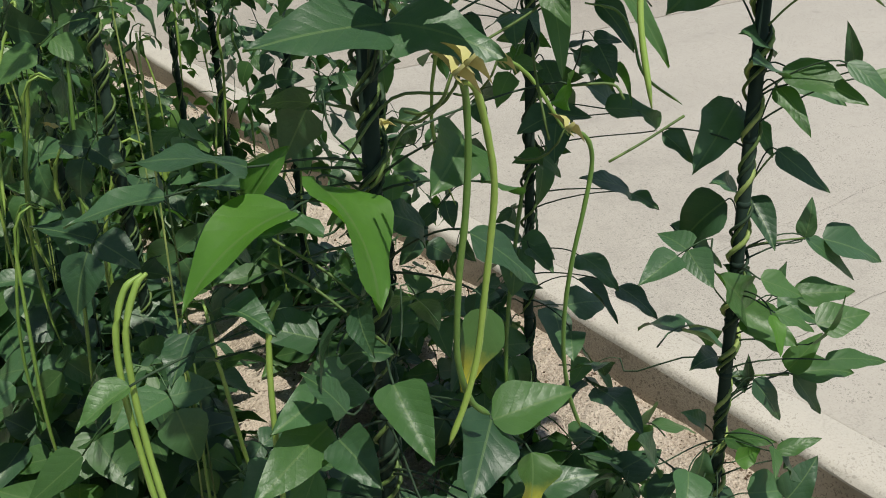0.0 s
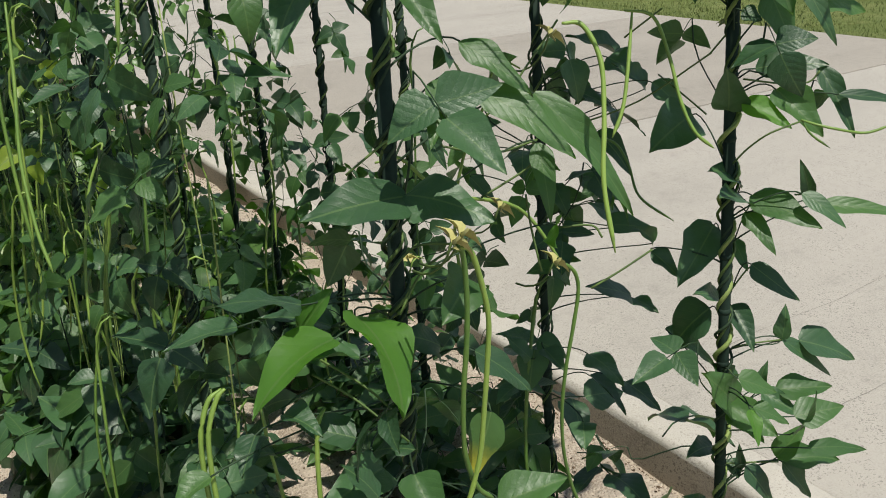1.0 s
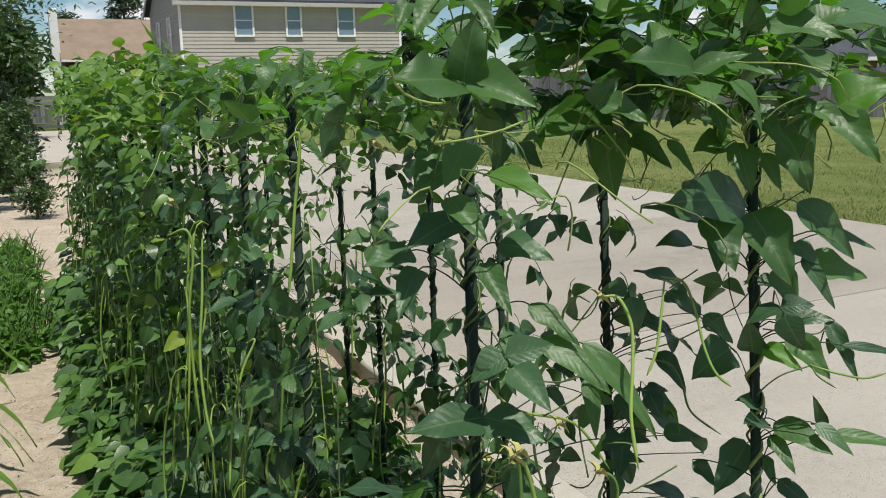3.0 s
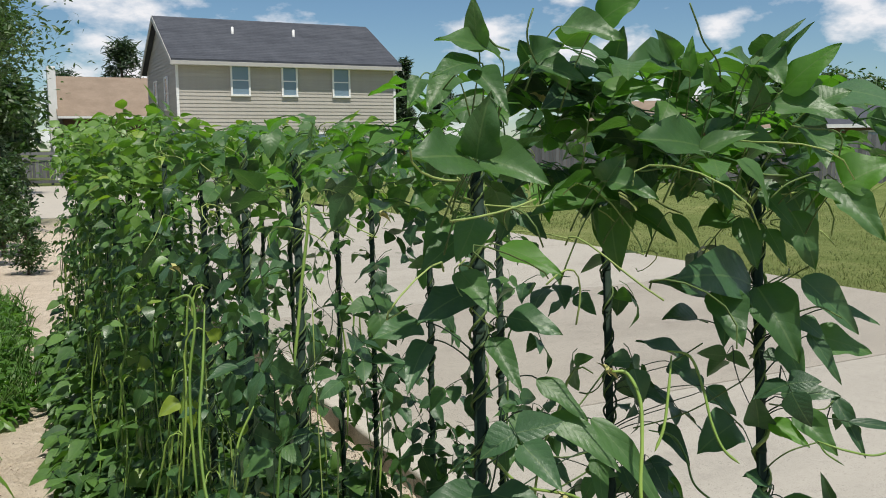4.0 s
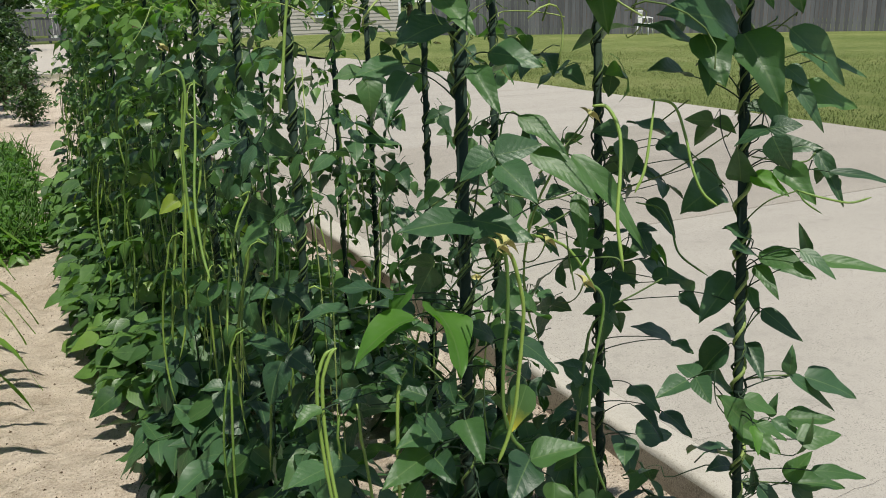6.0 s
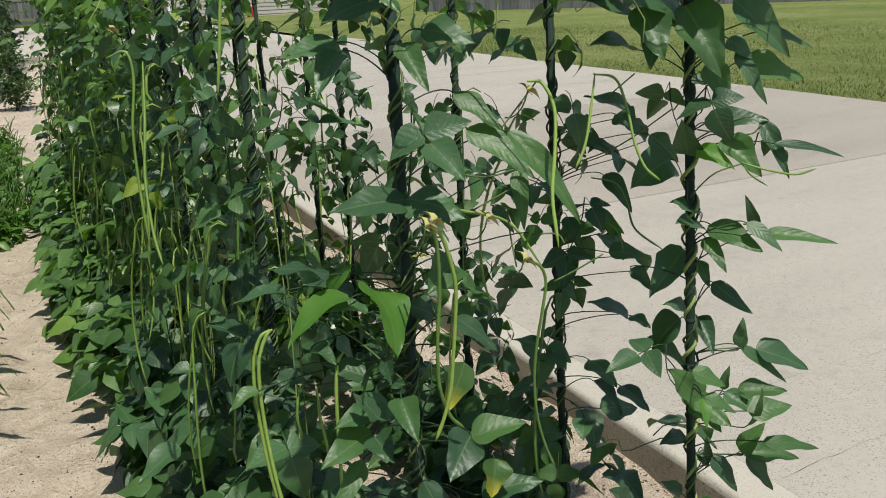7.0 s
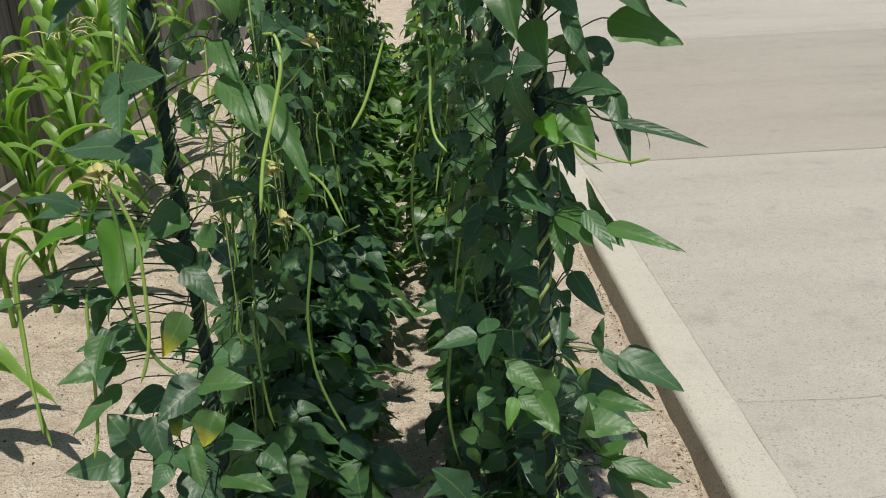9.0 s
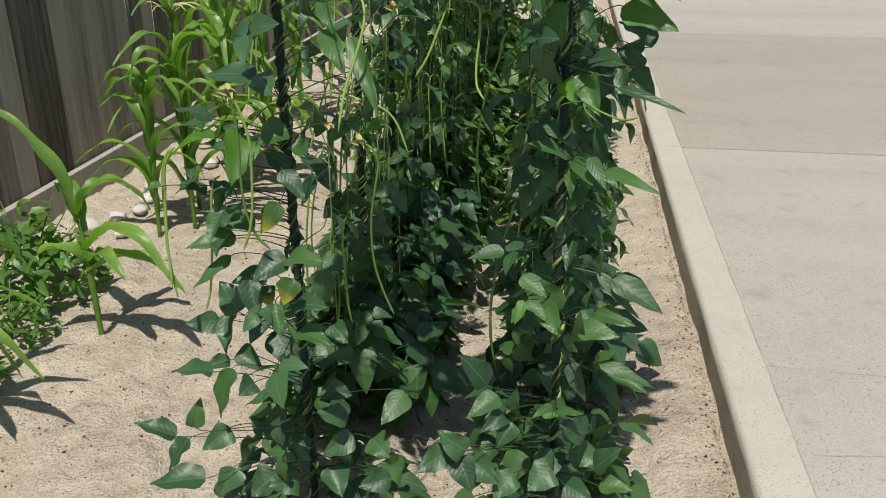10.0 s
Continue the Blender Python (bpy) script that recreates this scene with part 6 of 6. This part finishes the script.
tree(-1.95, 20.5, 7.8, 2.75, 71, 0.38, 0.14, 52000, slim=0.42, label="tall broad-leaved tree with hanging outer twigs")
tree(-0.20, 15.5, 1.5, 0.46, 72, 0.12, 0.08, 3000, label="small young evergreen tree in sandy soil")
tree(0.10, 13.0, 0.8, 0.28, 73, 0.08, 0.06, 1500, label="small young shrub in sandy soil")
tree(-0.14, 18.5, 2.0, 0.28, 74, 0.1, 0.10, 1700, CONIFER, True, "small dark cone-shaped conifer")
tree(-0.25, 17.0, 1.3, 0.4, 171, 0.1, 0.12, 1200, CONIFER, label="small dark young shrub in sandy soil")
tree(-0.55, 14.2, 1.3, 0.46, 172, 0.12, 0.08, 2600, label="small young tree in sandy soil")
tree(0.05, 21.0, 1.3, 0.4, 173, 0.1, 0.14, 1200, CONIFER, label="small dark young shrub in sandy soil")
tree(-1.5, 51, 7.0, 3.4, 75, 0.12, 0.5, 7000, label="dense green tree behind the road")
tree(-0.95, 36, 7.5, 2.0, 77, 0.06, 0.3, 14000, label="dense green tree behind the road")
tree(-5.5, 52, 8.5, 3.6, 76, 0.12, 0.5, 6000, label="dense green tree behind the road")
for k, (x, y, h, r) in enumerate(((7.4, 62, 8.6, 1.5), (29.6, 66, 8.8, 0.8), (28.2, 66, 8.8, 0.8), (4.2, 66, 7.0, 1.4), (33.0, 66, 7.0, 1.2), (58, 52, 6.6, 2.8), (62, 52, 7.2, 3.0), (66, 51, 6.8, 3.0), (71, 48, 7.0, 3.2), (54, 55, 6.0, 2.6))):
    tree(x, y, h, r, 80 + k, 0.15, 0.5, 7000, CONIFER if k < 5 else TREE_LEAF, False, slim=0.22 if k < 5 else 0.5, label= "tall dark pine tree behind the houses" if k < 5 else "green tree behind the back fence")


# ---- crumbs on the soil ----
def soil_crumbs():
    rng = random.Random(77)
    soup = Soup()
    for i in range(11000):
        x = rng.uniform(-1.3, 1.5) if i % 6 else 1.53 - abs(rng.gauss(0, 0.035))
        y = 0.2 + 5.2 * rng.random() ** 1.5
        r = rng.choice((0.0014, 0.0018, 0.0025, 0.0034, 0.005)) * rng.uniform(0.7, 1.3)
        z = soil_height(x, y) + r * 0.15
        v = [(r * 1.5, 0, 0), (-r * 0.6, r, 0), (-r * 0.7, -r, 0), (0.1 * r, 0, r * 0.9), (0, 0, -r * 0.6)]
        soup.add(v, [(0, 1, 3), (1, 2, 3), (2, 0, 3), (1, 0, 4), (2, 1, 4), (0, 2, 4)], [(0, 0)] * 5, pose(x, y, z, rng.uniform(-30, 30), 0, rng.uniform(0, 360)))
    m, n, l, b = material("soil_crumb", 0.95, 0.1)
    r = ramp_node(n, [(0.0, (0.05, 0.035, 0.022)), (0.5, (0.16, 0.115, 0.075)), (0.62, (0.42, 0.35, 0.27)), (1.0, (0.55, 0.48, 0.39))])
    l.new(n.new("ShaderNodeNewGeometry").outputs["Random Per Island"], r.inputs["Fac"])
    l.new(r.outputs["Color"], b.inputs["Base Color"])
    tagged(new("soil_crumbs", soup.mesh("soil_crumbs", m, False)), "dark bark bits and pale clods strewn on sandy soil", "soil crumbs", kind="stuff")


soil_crumbs()


# ---- houses ----
def window_unit(house, x0, x1, z0, z1, y, axis="x", face=-1):
    """A white-framed window with glazing bar, set in a wall that faces along -y (axis x) or -x (axis y)."""
    def place(lo, hi):
        if axis == "x":
            return (lo[0], y + face * hi[1] if face < 0 else y + lo[1], lo[2]), (hi[0], y + face * lo[1] if face < 0 else y + hi[1], hi[2])
        return (y - hi[1], lo[0], lo[2]), (y - lo[1], hi[0], hi[2])
    t = 0.09
    win = new("window", box_mesh("window_frame", *place((x0 - t, 0.0, z1), (x1 + t, 0.06, z1 + t)), TRIM, 0.006))
    win.parent = house
    for nm, lo, hi in (("sill", (x0 - t, 0.0, z0 - t), (x1 + t, 0.09, z0)), ("jamb", (x0 - t, 0.0, z0), (x0, 0.06, z1)), ("jamb", (x1, 0.0, z0), (x1 + t, 0.06, z1)), ("glazing_bar", (x0, 0.0, (z0 + z1) / 2 - 0.025), (x1, 0.045, (z0 + z1) / 2 + 0.025))):
        part(nm, box_mesh(nm, *place(lo, hi), TRIM, 0.004), win)
    part("pane", box_mesh("pane", *place((x0, 0.0, z0), (x1, 0.03, z1)), pane_mat), win)
    return win


def grey_house():
    x0, x1, y0, y1, eave, ridge = 7.2, 17.86, 41.0, 49.5, 5.78, 8.0
    h = tagged(new("grey_house"), "two-storey house with grey lap siding and dark shingle roof", "house")
    part("wall", box_mesh("wall", (x0, y0, 0), (x1, y1, eave), SIDING), h)
    # lap boards of the front and the gable end
    lap = 0.17
    bm = bmesh.new()
    vs = [bm.verts.new(c) for c in ((x0, 0, 0), (x1, 0, 0), (x1, -0.028, 0), (x0, -0.028, 0), (x0, 0, lap), (x1, 0, lap), (x1, -0.006, lap), (x0, -0.006, lap))]
    for f in ((0, 3, 2, 1), (2, 3, 7, 6), (4, 5, 6, 7), (0, 4, 7, 3), (1, 2, 6, 5)):
        bm.faces.new([vs[i] for i in f])
    front = bm_mesh("siding_board", bm, SIDING)
    for k in range(int(eave / lap)):
        part("siding_board", front, h, pose(0, y0, k * lap))
    for k in range(int((ridge - 0.25) / lap)):
        z = k * lap
        s = 0.0 if z + lap < eave else (z + lap - eave) / (ridge - eave) * (y1 - y0) / 2
        a, b = y0 + s, y1 - s
        if b - a < 0.3:
            continue
        bm = bmesh.new()
        vs = [bm.verts.new(c) for c in ((x0, a, z), (x0, b, z), (x0 - 0.028, b, z), (x0 - 0.028, a, z), (x0, a, z + lap), (x0, b, z + lap), (x0 - 0.006, b, z + lap), (x0 - 0.006, a, z + lap))]
        for f in ((0, 1, 2, 3), (3, 2, 6, 7), (4, 7, 6, 5), (0, 3, 7, 4), (1, 5, 6, 2)):
            bm.faces.new([vs[i] for i in f])
        part("siding_board", bm_mesh("siding_board", bm, SIDING), h)
    # gable wall and roof
    yc, over = (y0 + y1) / 2, 0.46
    bm = bmesh.new()
    a = [bm.verts.new(c) for c in ((x0, y0, eave), (x0, y1, eave), (x0, yc, ridge - 0.1), (x1, y0, eave), (x1, y1, eave), (x1, yc, ridge - 0.1))]
    for f in ((0, 2, 1), (3, 4, 5), (0, 1, 4, 3), (0, 3, 5, 2), (1, 2, 5, 4)):
        bm.faces.new([a[i] for i in f])
    part("gable", bm_mesh("gable", bm, SIDING), h)
    slope = (ridge - eave) / (yc - y0)
    for sgn, nm in ((-1, "roof_front"), (1, "roof_back")):
        ye = yc + sgn * (yc - y0 + over)
        ze = eave - slope * over
        roof = bmesh.new()
        q = [(x0 - 0.30, ye, ze + 0.04), (x1 + 0.25, ye, ze + 0.04), (x1 + 0.25, yc, ridge + 0.02), (x0 - 0.30, yc, ridge + 0.02)]
        lo = [roof.verts.new(c) for c in q]
        hi = [roof.verts.new((c[0], c[1], c[2] + 0.10)) for c in q]
        for f in ((0, 1, 2, 3),):
            roof.faces.new([lo[i] for i in f])
            roof.faces.new([hi[i] for i in f][::-1])
        for i in range(4):
            roof.faces.new([lo[i], hi[i], hi[(i + 1) % 4], lo[(i + 1) % 4]])
        ob = part("roof", bm_mesh("roof", roof, ROOF), h)
        if sgn < 0:
            rows = 26
            for r in range(rows):
                t0, t1 = r / rows, (r + 1) / rows
                xa, xb = x0 - 0.30, x1 + 0.25
                yy0, yy1 = ye + (yc - ye) * t0, ye + (yc - ye) * t1
                z0, z1 = ze + 0.14 + (ridge - ze) * t0, ze + 0.14 + (ridge - ze) * t1
                bm = bmesh.new()
                v = [bm.verts.new(c) for c in ((xa, yy0, z0 + 0.014), (xb, yy0, z0 + 0.014), (xb, yy1, z1 + 0.008), (xa, yy1, z1 + 0.008), (xa, yy0, z0 - 0.01), (xb, yy0, z0 - 0.01))]
                bm.faces.new([v[i] for i in (0, 1, 2, 3)])
                bm.faces.new([v[i] for i in (0, 4, 5, 1)])
                part("shingle_course", bm_mesh("shingle_course", bm, ROOF), ob)
            part("fascia", box_mesh("fascia", (x0 - 0.30, ye - 0.03, ze - 0.12), (x1 + 0.25, ye, ze + 0.06), EAVE, 0.01), h)
            part("soffit", box_mesh("soffit", (x0 - 0.25, ye, ze - 0.10), (x1 + 0.2, y0 - 0.03, ze - 0.07), TRIM), h)
    # sloping barge boards
    for sgn in (-1, 1):
        p, q = Vector((x0 - 0.30, yc + sgn * (yc - y0 + over), eave - slope * over)), Vector((x0 - 0.30, yc, ridge))
        bm = bmesh.new()
        v = [bm.verts.new(c) for c in (p + Vector((-0.03, 0, -0.12)), p + Vector((-0.03, 0, 0.12)), q + Vector((-0.03, 0, 0.14)), q + Vector((-0.03, 0, -0.12)), p + Vector((0.02, 0, -0.12)), p + Vector((0.02, 0, 0.12)), q + Vector((0.02, 0, 0.14)), q + Vector((0.02, 0, -0.12)))]
        for f in ((0, 1, 2, 3), (4, 7, 6, 5), (0, 4, 5, 1), (1, 5, 6, 2), (3, 2, 6, 7), (0, 3, 7, 4)):
            bm.faces.new([v[i] for i in f])
        part("barge_board", bm_mesh("barge_board", bm, EAVE), h)
    for x in (x0, x1):
        part("corner_board", box_mesh("corner_board", (x - 0.05, y0 - 0.06, 0), (x + 0.07, y0 - 0.03, eave - 0.3), TRIM, 0.006), h)
    for x, w in ((9.70, 0.75), (12.12, 0.62), (14.66, 0.75)):
        window_unit(h, x, x + w, 4.16, 5.46, y0 - 0.03)
    for x in (9.55, 13.6):
        window_unit(h, x, x + 0.85, 0.95, 2.3, y0 - 0.03)
    for y in (43.2, 46.4):
        window_unit(h, y, y + 0.7, 3.6, 5.0, x0 - 0.03, "y")
    for x in (10.4, 13.48):
        part("roof_vent", tube_mesh("roof_vent", [(x, y0 + 2.5, 6.9), (x, y0 + 2.5, 7.56)], 0.06, TRIM, 8), h)


grey_house()


def tan_house():
    h = tagged(new("tan_house"), "low house with tan shingle roof and white chimney", "house")
    x0, x1, y0, y1, eave, ridge = 2.75, 9.0, 52.0, 60.0, 3.7, 5.93
    part("wall", box_mesh("wall", (x0 + 0.3, y0, 0), (x1, y1, eave), BRICKWORK), h)
    bm = bmesh.new()
    yc = (y0 + y1) / 2
    a = [bm.verts.new(c) for c in ((x0, y0 - 0.5, eave - 0.2), (x1 + 3, y0 - 0.5, eave - 0.2), (x1 + 3, yc, ridge), (x0, yc, ridge), (x0, y1 + 0.5, eave - 0.2), (x1 + 3, y1 + 0.5, eave - 0.2))]
    b = [bm.verts.new((v.co.x, v.co.y, v.co.z - 0.18)) for v in a]
    for f in ((0, 1, 2, 3), (3, 2, 5, 4)):
        bm.faces.new([a[i] for i in f])
        bm.faces.new([b[i] for i in f][::-1])
    for i, j in ((0, 1), (1, 2), (2, 5), (5, 4), (4, 3), (3, 0)):
        bm.faces.new([a[i], b[i], b[j], a[j]])
    part("roof", bm_mesh("roof", bm, ROOF_TAN), h)
    part("fascia", box_mesh("fascia", (x0, y0 - 0.55, eave - 0.34), (x1 + 3, y0 - 0.5, eave - 0.22), TRIM), h)
    part("chimney", box_mesh("chimney", (x0 - 0.36, y0 + 0.2, 0), (x0 + 0.07, y0 + 0.9, 6.18), TRIM, 0.02), h, label="tall white boxed chimney")


tan_house()


def back_house(x, y, w, d, eave, ridge, roof, name, label, turn):
    h = tagged(new(name), label, "house")
    h.matrix_basis = pose(x, y, 0, 0, 0, turn)
    part("wall", box_mesh("wall", (-w / 2, -d / 2, 0), (w / 2, d / 2, eave), BRICKWORK if "brick" in label else SIDING), h)
    bm = bmesh.new()
    a = [bm.verts.new(c) for c in ((-w / 2 - 0.5, -d / 2 - 0.5, eave - 0.1), (w / 2 + 0.5, -d / 2 - 0.5, eave - 0.1), (w / 2 + 0.5, d / 2 + 0.5, eave - 0.1), (-w / 2 - 0.5, d / 2 + 0.5, eave - 0.1), (-w / 2 + d / 2.4, 0, ridge), (w / 2 - d / 2.4, 0, ridge))]
    for f in ((0, 1, 5, 4), (1, 2, 5), (2, 3, 4, 5), (3, 0, 4), (0, 3, 2, 1)):
        bm.faces.new([a[i] for i in f])
    part("roof", bm_mesh("roof", bm, roof), h)
    part("fascia", box_mesh("fascia", (-w / 2 - 0.5, -d / 2 - 0.53, eave - 0.26), (w / 2 + 0.5, -d / 2 - 0.5, eave - 0.05), TRIM), h)
    for wx in (-w / 4, w / 5):
        window_unit(h, wx, wx + 1.0, 1.0, 2.2, -d / 2)


back_house(36.5, 43.0, 15, 9, 2.5, 4.3, ROOF_TAN, "tan_roofed_house", "brick house with low tan hipped roof behind the fence", -40)
back_house(50.0, 35.0, 14, 9, 2.7, 4.6, ROOF, "grey_roofed_house", "brick house with low grey hipped roof behind the fence", -45)


# ---- far fences ----
def far_fence(p, q, height, name, label, pitch=0.15, z=0.08):
    p, q = Vector((*p, z)), Vector((*q, z))
    f = tagged(new(name), label, "fence", kind="structure")
    d = q - p
    n = min(290, int(d.length / pitch))
    turn = math.degrees(math.atan2(d.y, d.x))
    step = d.length / n
    me = [box_mesh("plank", (0.005, -0.01, 0), (step - 0.005, 0.01, height + 0.02 * k), FENCE_FAR) for k in range(3)]
    rng = random.Random(7)
    for k in range(n):
        c = p + d * (k / n)
        part("plank", rng.choice(me), f, pose(c.x, c.y, z, 0, 0, turn))
    side = Matrix.Translation(p) @ pose(0, 0, 0, 0, 0, turn)
    for zz in (0.3, height - 0.35):
        part("rail", box_mesh("rail", (0, 0.011, zz), (d.length, 0.06, zz + 0.09), FENCE_FAR), f, side)


far_fence((16.6, 34.6), (43.0, 9.0), 1.83, "fence_back", "dark grey wooden privacy fence behind the lawn")
def rail_fence():
    f = tagged(new("fence_road"), "low weathered grey board fence by the road", "fence", kind="structure")
    for k in range(7):
        part("post", box_mesh("post", (-6 + 1.6 * k, 46, 0), (-5.88 + 1.6 * k, 46.12, 1.62), FENCE_FAR), f)
    n = 66
    me = box_mesh("board", (0, 45.95, 0.35), (0.13, 45.98, 1.15), FENCE_FAR)
    for k in range(n):
        part("board", me, f, pose(-6 + 0.15 * k, 0, 0))
    for z in (0.1, 1.2, 1.45):
        part("rail", box_mesh("rail", (-6, 45.9, z), (3.9, 45.95, z + 0.14), FENCE_FAR), f)


rail_fence()


# ---- things on the lawn ----
def garden_chair(x, y, turn):
    c = thing("garden_chair", (x, y, 0.1), "white plastic garden chair on the lawn by the fence", "chair")
    c.rotation_euler.z = radians(turn)
    part("seat", box_mesh("seat", (-0.23, -0.22, 0.40), (0.23, 0.22, 0.43), PLASTIC, 0.012), c)
    for sx in (-1, 1):
        for sy in (-1, 1):
            part("leg", tube_mesh("leg", [(sx * 0.25, sy * 0.24, 0), (sx * 0.21, sy * 0.2, 0.41)], 0.022, PLASTIC, 6), c)
        part("armrest", tube_mesh("armrest", [(sx * 0.24, -0.2, 0.42), (sx * 0.27, -0.2, 0.62), (sx * 0.27, 0.0, 0.65), (sx * 0.24, 0.22, 0.66)], 0.022, PLASTIC, 6), c)
    for k in range(5):
        part("back_slat", box_mesh("back_slat", (-0.2 + 0.085 * k, 0.2, 0.44), (-0.14 + 0.085 * k, 0.23, 0.86), PLASTIC, 0.006), c)
    part("top_rail", box_mesh("top_rail", (-0.22, 0.19, 0.84), (0.22, 0.24, 0.92), PLASTIC, 0.012), c)


garden_chair(22.4, 27.6, 30)


def red_tub(x, y):
    t = thing("red_tub", (x, y, 0), "small red plastic tub beside the grey house", "tub")
    part("body", tube_mesh("body", [(0, 0, 0.0), (0, 0, 0.05), (0, 0, 0.42), (0, 0, 0.5)], [0.15, 0.17, 0.21, 0.22], RED, 14), t)
    part("lid", tube_mesh("lid", [(0, 0, 0.5), (0, 0, 0.53), (0, 0, 0.56)], [0.235, 0.235, 0.08], RED, 14), t)
    part("handle", tube_mesh("handle", bezier((-0.08, 0, 0.55), (-0.07, 0, 0.63), (0.07, 0, 0.63), (0.08, 0, 0.55), 7), 0.012, PLASTIC, 6), t, label="white plastic handle")


red_tub(10.67, 40.2)
